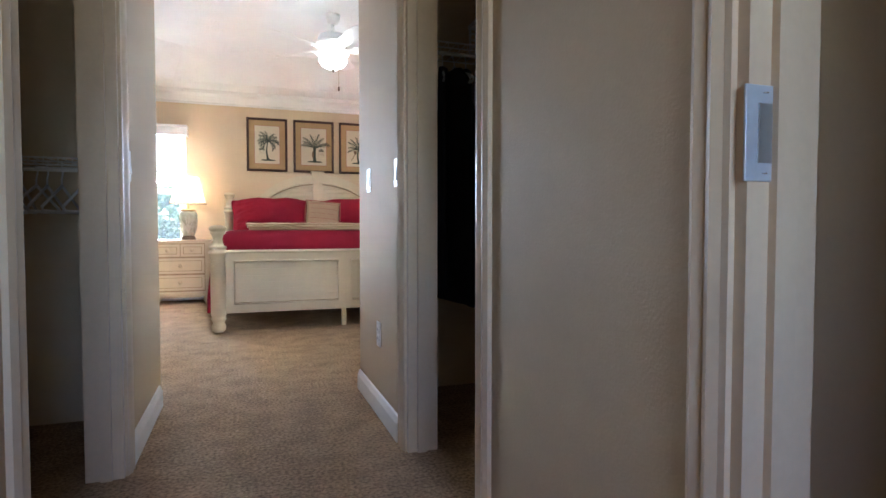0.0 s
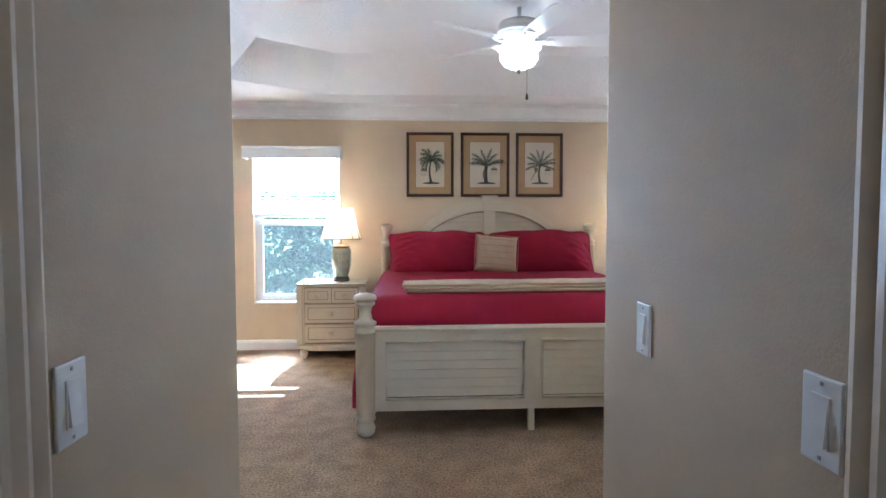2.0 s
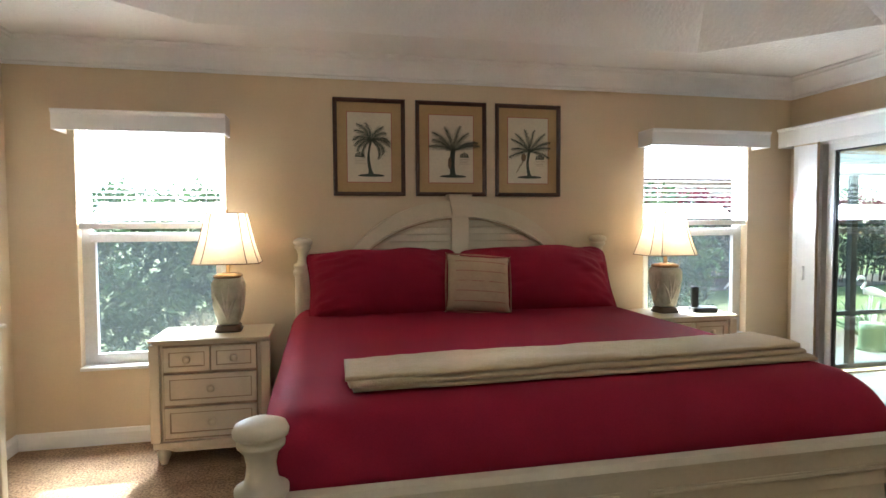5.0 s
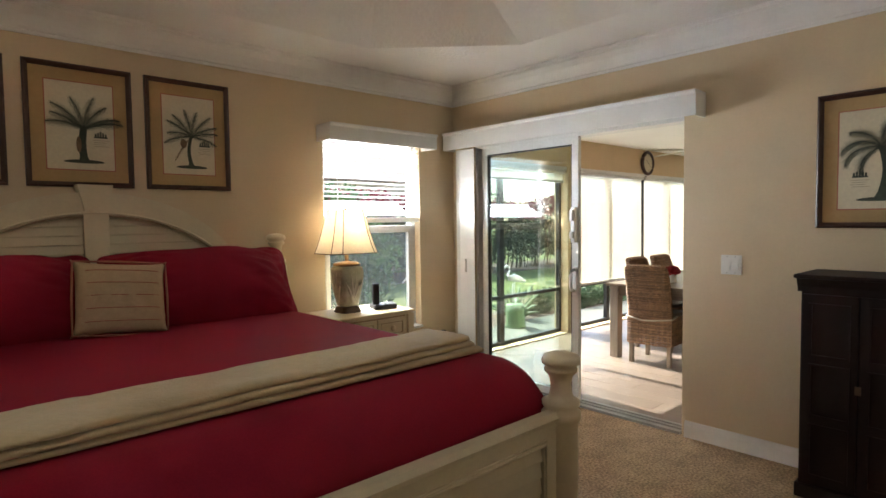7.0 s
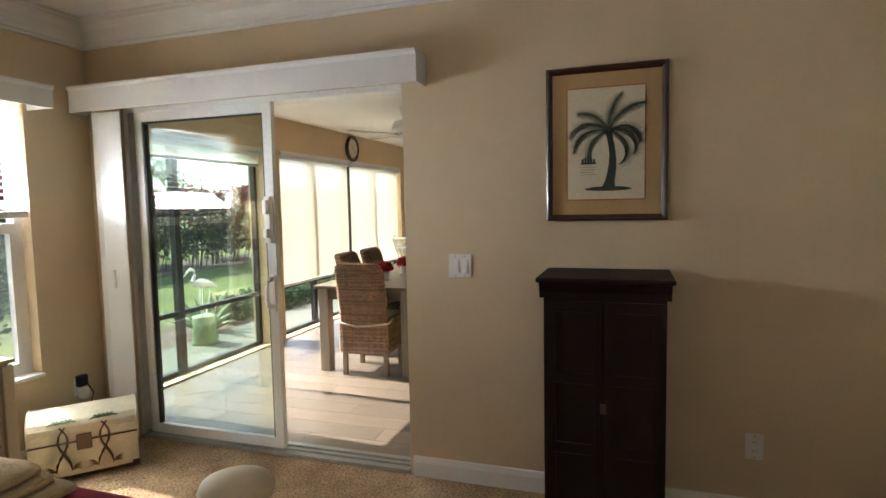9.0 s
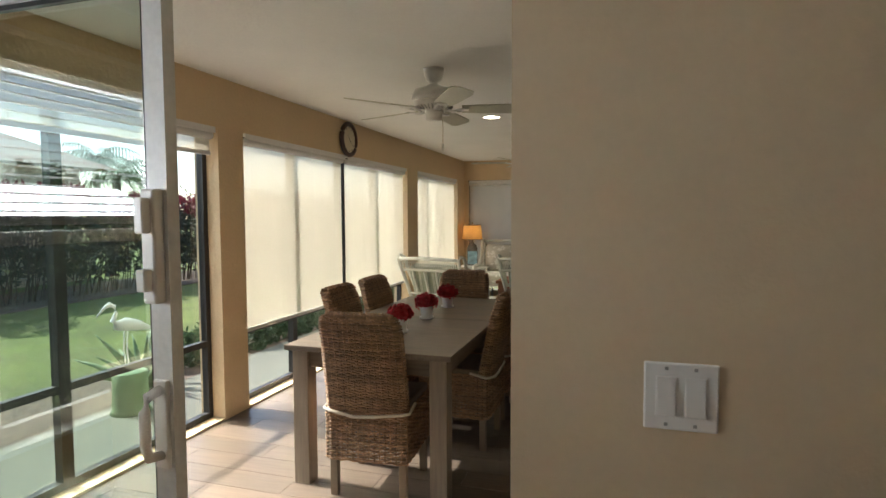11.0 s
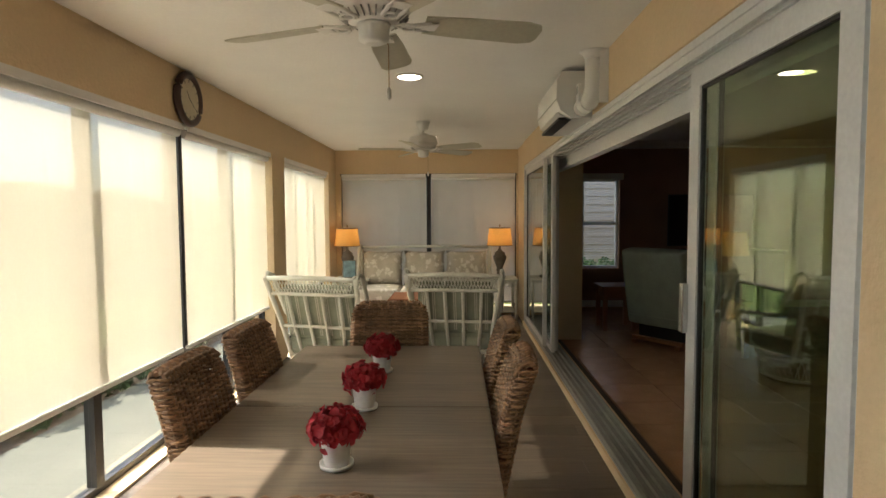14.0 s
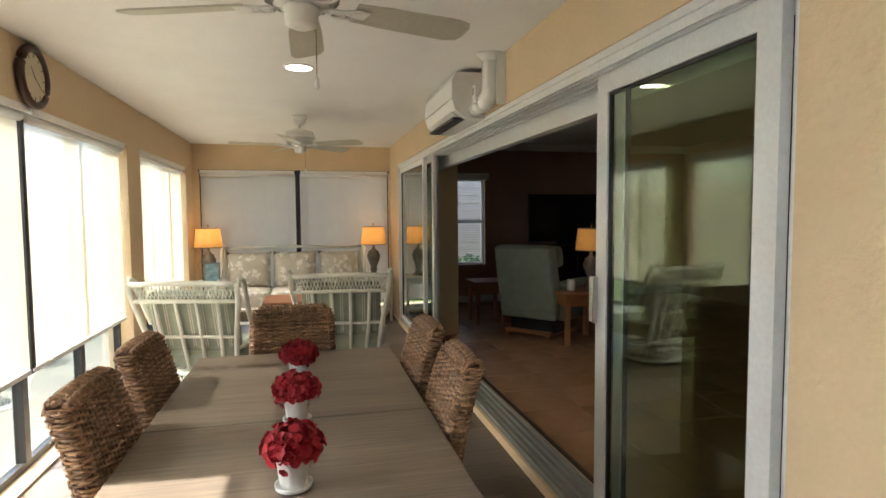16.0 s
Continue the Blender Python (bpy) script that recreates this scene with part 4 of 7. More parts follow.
us = [-0.77 + 1.54 * i / 48 for i in range(49)]
tube(bead_in, [(hx + u, BYH - 0.046, arch_z(u) - 0.127) for u in us], 0.006, 6)
tube(bead_out, [(hx + u, BYH - 0.047, arch_z(u) - 0.113) for u in us], 0.008, 6)
# this line carries both the glaze and the recess's shade in its colour
part("arch_shadow_line", bead_in, M_GLAZESHADE, bed, "brown line for glaze and shade along the arch")
part("arch_bead", bead_out, M_CREAM, bed)
for k in range(17):
    z = 0.63 + k * 0.05
    inner = 0.83 * math.sqrt(max(0, 1 - ((z + 0.12 - 0.95) / 0.62) ** 2)) if z + 0.12 > 0.95 else 0.83
    if inner < 0.12 or z > 1.43:
        continue
    for s in (-1, 1):
        a, b = sorted((hx + s * 0.06, hx + s * (inner + 0.005)))
        bm = bmesh.new()
        prism(bm, [(BYH - 0.026, z + 0.007), (BYH - 0.012, z + 0.05), (BYH + 0.010, z + 0.05), (BYH + 0.010, z), (BYH, z), (BYH, z + 0.007)], "x", a, b)
        part("louvre", bm, M_CREAM, bed)
# dark sheet added so that the louvre gaps look shaded
part("louvre_backing", boxes((hx - 0.55, hx + 0.55, BYH + 0.012, BYH + 0.02, 0.62, 1.28)), M_GLAZESHADE, bed)
part("mattress", boxes((BX0 + 0.07, BX1 - 0.07, BYF + 0.20, BYH - 0.06, 0.22, 0.76), bevel=0.06), M_TRIM, bed)

# bedspread: a cloth with rounded edges and soft folds
bm = bmesh.new()
nx, ny = 72, 60
bx0, bx1, by0, by1 = BX0 - 0.035, BX1 + 0.035, BYF + 0.05, BYH - 0.10
vs = {}
for i in range(nx + 1):
    for j in range(ny + 1):
        s, t_ = i / nx, j / ny
        # unroll: sides drop past the mattress edge
        W = (bx1 - bx0)
        drop = 0.55
        d = s * (W + 2 * drop) - drop
        r = 0.14
        if d < r:
            e = min(d, r)
            ang = min(1.0, (r - e) / (r * 1.571)) * 1.571
            x = bx0 + r - r * math.sin(ang)
            z = 0.86 - r + r * math.cos(ang) - max(0, (r - e) - r * 1.571)
        elif d > W - r:
            e = d - (W - r)
            ang = min(1.0, e / (r * 1.571)) * 1.571
            x = bx1 - r + r * math.sin(ang)
            z = 0.86 - r + r * math.cos(ang) - max(0, e - r * 1.571)
        else:
            x, z = bx0 + d, 0.86
        L = by1 - by0 + 0.32
        q = t_ * L - 0.32
        rf = 0.20
        if q < rf:
            ang = min(1.0, (rf - q) / (rf * 1.571)) * 1.571
            y = by0 + rf - rf * math.sin(ang)
            zz = -rf + rf * math.cos(ang) - max(0, (rf - q) - rf * 1.571)
        else:
            y, zz = by0 + q, 0.0
        fold = (0.045 + 0.016 * math.sin(y * 11 + 1.3 * math.sin(y * 3))) * min(1, max(0, (0.80 - z) * 2.2))
        wob = 0.006 * noise.noise(Vector((x * 2.2, y * 2.2, 0.3)))
        x += fold * (-1 if s < 0.5 else 1)
        vs[i, j] = bm.verts.new((x, y, max(0.16, z + zz + wob)))
for i in range(nx):
    for j in range(ny):
        bm.faces.new((vs[i, j], vs[i + 1, j], vs[i + 1, j + 1], vs[i, j + 1])).smooth = True
spread = single("bedspread", bm, M_RED, "crimson cotton bedspread smoothed over the king bed", "bedspread")


def sham_bm(w, d, h, seed, flange=0.03, n=44):
    """A stuffed sham lying flat with a soft flat border and pulled creases at its ends."""
    bm = bmesh.new()
    for side in (1, -1):
        grid = {}
        for i in range(n + 1):
            for j in range(n + 1):
                u, v = 2 * i / n - 1, 2 * j / n - 1
                ub, vb = u * (w / 2) / (w / 2 - flange), v * (d / 2) / (d / 2 - flange * 0.8)
                puff = (max(0.0, 1 - abs(ub) ** 2.6) * max(0.0, 1 - abs(vb) ** 2.2)) ** 0.62
                rim = 1 - puff
                ripple = noise.noise(Vector((u * 2.3 + seed, v * 2.0, side * 0.7)))
                crease = noise.noise(Vector((u * 5.0 + seed, v * 9.0 + 3.0 * u, 2.0))) * abs(u) ** 2
                z = side * (h / 2 * puff * (1 + 0.10 * ripple) + 0.05 * crease * min(1, puff * 3))
                z += 0.016 * rim * math.sin(9 * u + 3 * v + seed) + (side * 0.004 if max(abs(u), abs(v)) < 0.999 else 0)
                pull = 1 - (0.10 + 0.04 * math.sin(seed + 4 * u)) * (1 - abs(u) ** 2.5) * v * v
                pull2 = 1 - 0.09 * (1 - v * v) * u * u
                soft_corner = 1 - 0.11 * (abs(u) * abs(v)) ** 5
                grid[i, j] = bm.verts.new((u * w / 2 * pull2 * soft_corner, v * d / 2 * pull * soft_corner, z))
        for i in range(n):
            for j in range(n):
                bm.faces.new((grid[i, j], grid[i + 1, j], grid[i + 1, j + 1], grid[i, j + 1])).smooth = True
    bmesh.ops.remove_doubles(bm, verts=bm.verts, dist=0.0002)
    return bm


def pillow(m, w, d, h, seed, material, label, group=""):
    bm = sham_bm(w, d, h, seed) if material is M_RED else pillow_bm(w, d, h, 20, seed, 0.10)
    return single("pillow", bm, material, label, "pillow", m, group)


pillow(pose(cxb - 0.49, BYH - 0.28, 1.01, 54, 0, 4), 1.06, 0.58, 0.44, 3, M_RED, "crimson sham pillow leaning on the headboard", "red shams")
pillow(pose(cxb + 0.53, BYH - 0.30, 1.015, 55, 0, -4), 1.10, 0.58, 0.44, 4, M_RED, "crimson sham pillow leaning on the headboard", "red shams")
cp = pillow(pose(cxb + 0.05, BYH - 0.52, 1.035, 70, 5, -1), 0.43, 0.38, 0.13, 5, M_CUSH, "small beige throw pillow with fine red stripes")
pc = bmesh.new()
ed = [(-0.205, -0.18, 0), (0, -0.184, 0), (0.205, -0.18, 0), (0.208, 0, 0), (0.205, 0.18, 0), (0, 0.184, 0), (-0.205, 0.18, 0), (-0.208, 0, 0)]
tube(pc, ed, 0.006, 6, closed=True)
part("piping", pc, M_CUSHSTRIPE, cp, "red and cream piping")
for k in range(5):
    st = bmesh.new()
    y = -0.125 + k * 0.062
    tube(st, [(-0.19 + 0.38 * q / 10, y, 0.0665 * max(0, (1 - (2 * q / 10 - 1) ** 4) * (1 - (y / 0.19) ** 4)) ** 0.55 + 0.003) for q in range(11)], 0.0022, 4)
    part("stripe", st, M_CUSHSTRIPE, cp)

# folded throw across the foot of the bed
throw = thing("throw_blanket", "cream fleece throw folded lengthwise across the bed", "blanket")


def throw_layer(x0, x1, front, back, z0, thick, seed):
    """One folded layer with a round front edge; front and back: depth at both ends."""
    bm, prevs, n, m = bmesh.new(), None, 80, 14
    for i in range(n + 1):
        q = i / n
        y0 = front[0] + (front[1] - front[0]) * q + 0.008 * noise.noise(Vector((q * 7, seed, 0)))
        y1 = back[0] + (back[1] - back[0]) * q + 0.010 * noise.noise(Vector((q * 5, seed, 4)))
        ring = []
        for k in range(2 * m):
            a = math.pi * 2 * k / (2 * m)
            c, sn = math.cos(a), math.sin(a)
            y = (y0 + y1) / 2 - (y1 - y0) / 2 * math.copysign(abs(c) ** 0.5, c)
            x = x0 + (x1 - x0) * q + 0.010 * noise.noise(Vector((y * 6, seed, 9)))
            wr = 0.007 * noise.noise(Vector((x * 4.5, y * 16, seed))) + 0.003 * noise.noise(Vector((x * 17, y * 30, seed)))
            zz = z0 + thick / 2 + thick / 2 * math.copysign(abs(sn) ** 0.45, sn) + (wr if sn > 0 else 0)
            ring.append(bm.verts.new((x, y, zz)))
        if prevs:
            for k in range(2 * m):
                bm.faces.new((prevs[k], prevs[(k + 1) % (2 * m)], ring[(k + 1) % (2 * m)], ring[k])).smooth = True
        else:
            bm.faces.new(ring)
        prevs = ring
    bm.faces.new(prevs[::-1])
    return part("fold", bm, M_THROW, throw)


throw_layer(-0.035, 1.745, (4.785, 4.80), (5.01, 5.10), 0.862, 0.024, 1)
throw_layer(-0.05, 1.73, (4.765, 4.835), (5.02, 5.11), 0.882, 0.026, 2)
throw_layer(-0.055, 1.715, (4.77, 4.85), (5.025, 5.115), 0.904, 0.024, 3)


# case furniture
def knob(parent, x, y, z, r=0.021):
    bm = lathe([(r * 0.5, 0), (r * 0.45, 0.008), (r, 0.015), (r * 1.05, 0.021), (r * 0.8, 0.028), (r * 0.2, 0.031)], 14)
    bmesh.ops.rotate(bm, verts=bm.verts, cent=(0, 0, 0), matrix=Matrix.Rotation(math.radians(90), 3, "X"))
    bmesh.ops.translate(bm, verts=bm.verts, vec=(x, y, z))
    return part("knob", bm, M_CREAM, parent)


def drawer(parent, x0, x1, y, z0, z1, knobs=1, material=None):
    """A framed drawer front that faces -y."""
    bm = boxes((x0, x1, y - 0.012, y, z0, z1), bevel=0.003)
    f = 0.026
    for q in ((x0, x1, y - 0.02, y - 0.012, z1 - f, z1), (x0, x1, y - 0.02, y - 0.012, z0, z0 + f), (x0, x0 + f, y - 0.02, y - 0.012, z0 + f, z1 - f), (x1 - f, x1, y - 0.02, y - 0.012, z0 + f, z1 - f)):
        box(bm, *q)
    d = part("drawer", bm, material or M_CREAM, parent)
    g, e = f + 0.0005, 0.006
    gl = boxes((x0 + g, x1 - g, y - 0.0145, y - 0.0118, z1 - g - e, z1 - g), (x0 + g, x1 - g, y - 0.0145, y - 0.0118, z0 + g, z0 + g + e), (x0 + g, x0 + g + e, y - 0.0145, y - 0.0118, z0 + g + e, z1 - g - e), (x1 - g - e, x1 - g, y - 0.0145, y - 0.0118, z0 + g + e, z1 - g - e))
    # the bead's brown stands for glaze and for shade inside the frame
    part("glazed_bead", gl, M_GLAZESHADE, d)
    for k in range(knobs):
        knob(d, x0 + (x1 - x0) * (k + 1) / (knobs + 1), y - 0.012, (z0 + z1) / 2)
    return d


def nightstand(m, label):
    t = thing("nightstand", label, "nightstand", m, "nightstands")
    w, d, h = 0.64, 0.42, 0.745
    bm = boxes((-w / 2 + 0.02, w / 2 - 0.02, 0.02, d, 0.14, h - 0.03))
    part("body", bm, M_CREAM, t)
    # brown sheet behind the drawers: glaze plus painted gap shade
    part("face_frame", boxes((-0.262, 0.262, 0.0165, 0.0205, 0.15, 0.705)), M_GLAZESHADE, t, "brown sheet for glaze and shade in the drawer gaps")
    tb = bmesh.new()
    box(tb, -w / 2 - 0.015, w / 2 + 0.015, -0.015, d + 0.005, h - 0.018, h, bevel=0.006)
    box(tb, -w / 2 + 0.005, w / 2 - 0.005, 0.005, d, h - 0.032, h - 0.018, bevel=0.004)
    part("top", tb, M_CREAM, t)
    bb = boxes((-w / 2 - 0.005, w / 2 + 0.005, -0.0, d, 0.10, 0.14), bevel=0.008)
    prism(bb, [(-w / 2 + 0.05, 0.105), (-w / 2 + 0.12, 0.08), (w / 2 - 0.12, 0.08), (w / 2 - 0.05, 0.105)], "y", 0.006, 0.02)
    part("base", bb, M_CREAM, t)
    for x in (-w / 2 + 0.012, w / 2 - 0.012):
        part("corner_post", boxes((x - 0.028, x + 0.028, 0.0, 0.05, 0.14, h - 0.032), bevel=0.006), M_CREAM, t)
    y = 0.018
    drawer(t, -0.255, -0.005, y, 0.555, 0.695)
    drawer(t, 0.005, 0.255, y, 0.555, 0.695)
    drawer(t, -0.255, 0.255, y, 0.36, 0.535)
    drawer(t, -0.255, 0.255, y, 0.165, 0.34)
    for x in (-w / 2 + 0.045, w / 2 - 0.045):
        for yy in (0.045, d - 0.045):
            part("foot", lathe([(0.018, 0), (0.022, 0.012), (0.036, 0.05), (0.038, 0.075), (0.026, 0.09), (0.032, 0.102)], 16, x, yy), M_CREAM, t)
    return t


nightstand(pose(-0.775, 6.49, 0), "cream-painted four-drawer nightstand under the window, turned feet")
nightstand(pose(2.45, 6.49, 0), "cream-painted nightstand between the bed and the patio door")


def table_lamp(m, label, on=True):
    t = thing("table_lamp", label, "lamp", m, "bedside lamps")
    part("foot", lathe([(0.078, 0), (0.08, 0.012), (0.07, 0.022), (0.074, 0.032), (0.06, 0.044)], 24, square=0.85), M_LAMPBASE, t, "bronze stepped foot")
    part("body", lathe([(0.058, 0.044), (0.066, 0.06), (0.085, 0.16), (0.096, 0.25), (0.097, 0.30), (0.088, 0.325), (0.07, 0.335)], 28, square=0.6), M_CERAMIC, t, "sage ceramic body with leaf relief")
    for a in range(4):
        for k, (lean, ln) in enumerate(((-0.5, 0.15), (-0.2, 0.2), (0.12, 0.22), (0.45, 0.16))):
            lb = bmesh.new()
            pts, rad = [], []
            for i in range(8):
                q = i / 7
                zz = 0.075 + ln * q
                rr = 0.066 + 0.031 * min(1, (zz - 0.06) / 0.22)
                pts.append((lean * 0.09 * q + lean * 0.05 * q * q, -rr - 0.002, zz))
                rad.append(max(0.0015, 0.011 * math.sin(math.pi * min(1, q * 0.9 + 0.1))))
            tube(lb, pts, rad, 5)
            bmesh.ops.rotate(lb, verts=lb.verts, cent=(0, 0, 0), matrix=Matrix.Rotation(math.radians(90 * a), 3, "Z"))
            part("leaf_relief", lb, M_CERAMICLEAF, t)
    part("cap", lathe([(0.075, 0.333), (0.085, 0.34), (0.085, 0.35), (0.055, 0.362), (0.018, 0.366), (0.012, 0.37), (0.012, 0.42)], 24, square=0.6), M_BRASS, t)
    corners = [(0.68, -1), (1, -0.68), (1, 0.68), (0.68, 1), (-0.68, 1), (-1, 0.68), (-1, -0.68), (-0.68, -1)]
    bm = bmesh.new()
    rows = []
    zs = [(0.195, 0.425), (0.175, 0.48), (0.152, 0.56), (0.132, 0.65), (0.115, 0.735)]
    for r, z in zs:
        rows.append([bm.verts.new((cx * r, cy * r * 0.82, z)) for cx, cy in corners])
    for a, b in zip(rows, rows[1:]):
        for i in range(8):
            bm.faces.new((a[i], a[(i + 1) % 8], b[(i + 1) % 8], b[i]))
    part("shade", bm, M_SHADE, t, "ivory panelled shade, lit")
    tr = bmesh.new()
    for i in range(8):
        tube(tr, [(corners[i][0] * r * 1.004, corners[i][1] * r * 0.82 * 1.004, z) for r, z in zs], 0.003, 5)
    for r, z in (zs[0], zs[-1]):
        tube(tr, [(cx * r * 1.004, cy * r * 0.82 * 1.004, z) for cx, cy in corners], 0.0035, 5, closed=True)
    part("shade_trim", tr, M_SHADETRIM, t)
    hp = bmesh.new()
    tube(hp, [(0, 0, 0.42), (0.05, 0, 0.46), (0.06, 0, 0.60), (0.03, 0, 0.71), (0, 0, 0.735), (-0.03, 0, 0.71), (-0.06, 0, 0.60), (-0.05, 0, 0.46), (0, 0, 0.42)], 0.002, 5)
    part("harp", hp, M_BRASS, t)
    part("finial", lathe([(0.006, 0.735), (0.01, 0.745), (0.004, 0.76)], 10), M_BRASS, t)
    part("light_bulb", lathe([(0.012, 0.50), (0.028, 0.54), (0.03, 0.565), (0.018, 0.59), (0.004, 0.597)], 14), M_BULB, t)
    return t


M_BULB = glow("lit_bulb", (1.0, 0.78, 0.5), 4)
table_lamp(pose(-0.70, 6.72, 0.745), "ceramic table lamp with lit ivory shade on the nightstand")
table_lamp(pose(2.355, 6.72, 0.745), "ceramic table lamp with lit ivory shade beside the telephone")
bulb("bulb_lamp", (-0.70, 6.72, 0.745 + 0.62), 0.58)
bulb("bulb_lamp", (2.355, 6.72, 0.745 + 0.62), 0.58)

ph = thing("telephone", "black cordless telephone in its charging base", "telephone", pose(2.63, 6.66, 0.745, 0, 0, -15))
part("base", boxes((-0.09, 0.09, -0.06, 0.06, 0, 0.035), bevel=0.01), M_BLACK, ph)
part("keypad", boxes(*[(-0.01 + 0.025 * i, 0.008 + 0.025 * i, -0.05 + 0.025 * j, -0.032 + 0.025 * j, 0.035, 0.039) for i in range(4) for j in range(4)]), M_ALUGREY, ph)
hs = boxes((-0.085, -0.035, -0.02, 0.02, 0.03, 0.19), bevel=0.01)
part("handset", hs, M_BLACK, ph)


# framed palm prints
def frond(bm, base, ang, length, bend, width, y):
    """One feathered palm leaf, flat in the xz plane: it leaves at ang and curves down by bend."""
    n, (x, z) = 30, base
    turn = -bend if math.cos(ang) > 0 else bend
    d = ang
    for i in range(n):
        q = i / n
        d = ang + turn * q ** 1.4
        x1, z1 = x + math.cos(d) * length / n, z + math.sin(d) * length / n
        wl = width * 1.12 * math.sin(math.pi * min(1.0, 0.12 + 0.86 * q)) ** 0.7 * (0.82 + 0.36 * ((i * 7) % 5) / 4)
        for s in (-1, 1):
            a = d + s * 0.62
            tip = (x1 + math.cos(a) * wl, z1 + math.sin(a) * wl - 0.18 * wl)
            k = 0.85
            bm.faces.new([bm.verts.new((p[0], y, p[1])) for p in ((x, z), (x + (x1 - x) * k, z + (z1 - z) * k), tip)])
        w = 0.0024
        bm.faces.new([bm.verts.new((p[0], y - 0.0002, p[1])) for p in ((x, z - w), (x1, z1 - w), (x1, z1 + w), (x, z + w))])
        x, z = x1, z1


# per picture: trunk foot, trunk half-width at foot and top, crown height, fronds (first and last angle, count, length, bend, leaflet width), hanging pod, caption side
PALMS = {
    1: dict(lean=-0.012, foot=0.013, top=0.007, crown=0.20, fronds=(-25, 205, 13, 0.62, 1.5, 0.036), pod=0, side=-1, crest=-0.26),
    2: dict(lean=-0.004, foot=0.019, top=0.017, crown=-0.06, fronds=(22, 158, 8, 0.80, 0.75, 0.042), pod=1, side=1, crest=-0.22),
    3: dict(lean=-0.010, foot=0.012, top=0.009, crown=-0.02, fronds=(-2, 182, 10, 0.70, 0.5, 0.034), pod=2, side=1, crest=-0.24),
    4: dict(lean=0.004, foot=0.012, top=0.010, crown=0.30, fronds=(-30, 210, 12, 0.55, 1.3, 0.034), pod=0, side=-1, crest=-0.30),
    5: dict(lean=0.012, foot=0.022, top=0.013, crown=0.22, fronds=(-18, 198, 9, 0.80, 1.9, 0.046), pod=0, side=-1, crest=-0.34),
}


def framed_print(m, w, h, seed, label, frame_m=None, board=None, margin=0.097, group=""):
    """Hangs on a wall behind it (+y), its face to -y, middle at its origin."""
    rnd = random.Random(seed)
    t = thing("framed_print", label, "picture", m, group)
    f = 0.028
    bm = bmesh.new()
    prof = [(0, -0.004), (0, -0.024), (f * 0.3, -0.030), (f * 0.6, -0.026), (f, -0.014), (f, -0.004)]
    loops = []
    for d, y in prof:
        loops.append([bm.verts.new(p) for p in ((-w / 2 + d, y, -h / 2 + d), (w / 2 - d, y, -h / 2 + d), (w / 2 - d, y, h / 2 - d), (-w / 2 + d, y, h / 2 - d))])
    for a, b in zip(loops, loops[1:] + loops[:1]):
        for i in range(4):
            bm.faces.new((a[i], a[(i + 1) % 4], b[(i + 1) % 4], b[i]))
    part("frame", bm, frame_m or M_FRAMEWOOD, t, "dark brown wooden frame")
    part("mat_board", boxes((-w / 2 + f - 0.004, w / 2 - f + 0.004, -0.010, -0.004, -h / 2 + f - 0.004, h / 2 - f + 0.004)), board or M_MATBOARD, t)
    iw, ih = w / 2 - margin, h / 2 - margin
    part("mat_line", boxes((-iw - 0.006, iw + 0.006, -0.0112, -0.0096, -ih - 0.006, ih + 0.006)), M_CUSHSTRIPE if board is None else M_INK, t)
    part("print", boxes((-iw, iw, -0.0128, -0.0108, -ih, ih)), M_PAPER, t)
    y = -0.0136
    P = PALMS[seed]
    zb, zt = -ih * 0.80, ih * P["crown"]
    tr, v = bmesh.new(), []
    for i in range(15):
        q = i / 14
        x = P["lean"] * math.sin(q * math.pi) * 1.6 + 0.012
        wd_ = P["foot"] + (P["top"] - P["foot"]) * min(1, q * 1.6) + 0.012 * max(0, 0.10 - q) * 8 + 0.0012 * (i % 2)
        v.append((tr.verts.new((x - wd_, y, zb + (zt - zb) * q)), tr.verts.new((x + wd_, y, zb + (zt - zb) * q))))
    for a, b in zip(v, v[1:]):
        tr.faces.new((a[0], a[1], b[1], b[0]))
    tr.faces.new([tr.verts.new((0.012 + iw * 0.62 * math.cos(a * 0.3927), y + 0.0002, zb - 0.006 + 0.014 * math.sin(a * 0.3927) * (0.5 if a > 8 else 1))) for a in range(16)])
    part("palm_trunk", tr, M_INK, t)
    fr = bmesh.new()
    a0, a1, nf, ln, bend, wl = P["fronds"]
    for k in range(nf):
        a = math.radians(a0 + (a1 - a0) * k / (nf - 1) + rnd.uniform(-5, 5))
        up = abs(math.cos(a))
        frond(fr, (0.012, zt), a, ih * ln * rnd.uniform(0.86, 1.08), bend * (0.45 + 0.75 * up) * rnd.uniform(0.8, 1.15), wl, y - 0.0003 * (1 + k % 3))
    part("palm_fronds", fr, M_INK, t)
    if P["pod"]:
        pod = bmesh.new()
        if P["pod"] == 1:
            pod.faces.new([pod.verts.new((-0.012 + 0.013 * math.cos(a * 0.5236), y - 0.0012, zt - 0.085 + 0.045 * math.sin(a * 0.5236))) for a in range(12)])
        else:
            frond(pod, (0.0, zt - 0.01), math.radians(236), ih * 0.72, 0.1, 0.016, y - 0.0012)
            pod.faces.new([pod.verts.new((-0.035 + 0.020 * math.cos(a * 0.5236), y - 0.0014, zt - 0.045 + 0.028 * math.sin(a * 0.5236))) for a in range(12)])
        part("hanging_pod", pod, M_INKBROWN, t)
    cr = bmesh.new()
    sx, sz = 0.012 + iw * 0.52 * P["side"], ih * P["crest"]
    for k in range(5):
        hgt = 0.018 + 0.014 * (k == 2) + 0.006 * (k % 2)
        box(cr, sx - 0.030 + 0.0125 * k, sx - 0.021 + 0.0125 * k, y - 0.0004, y, sz, sz + hgt)
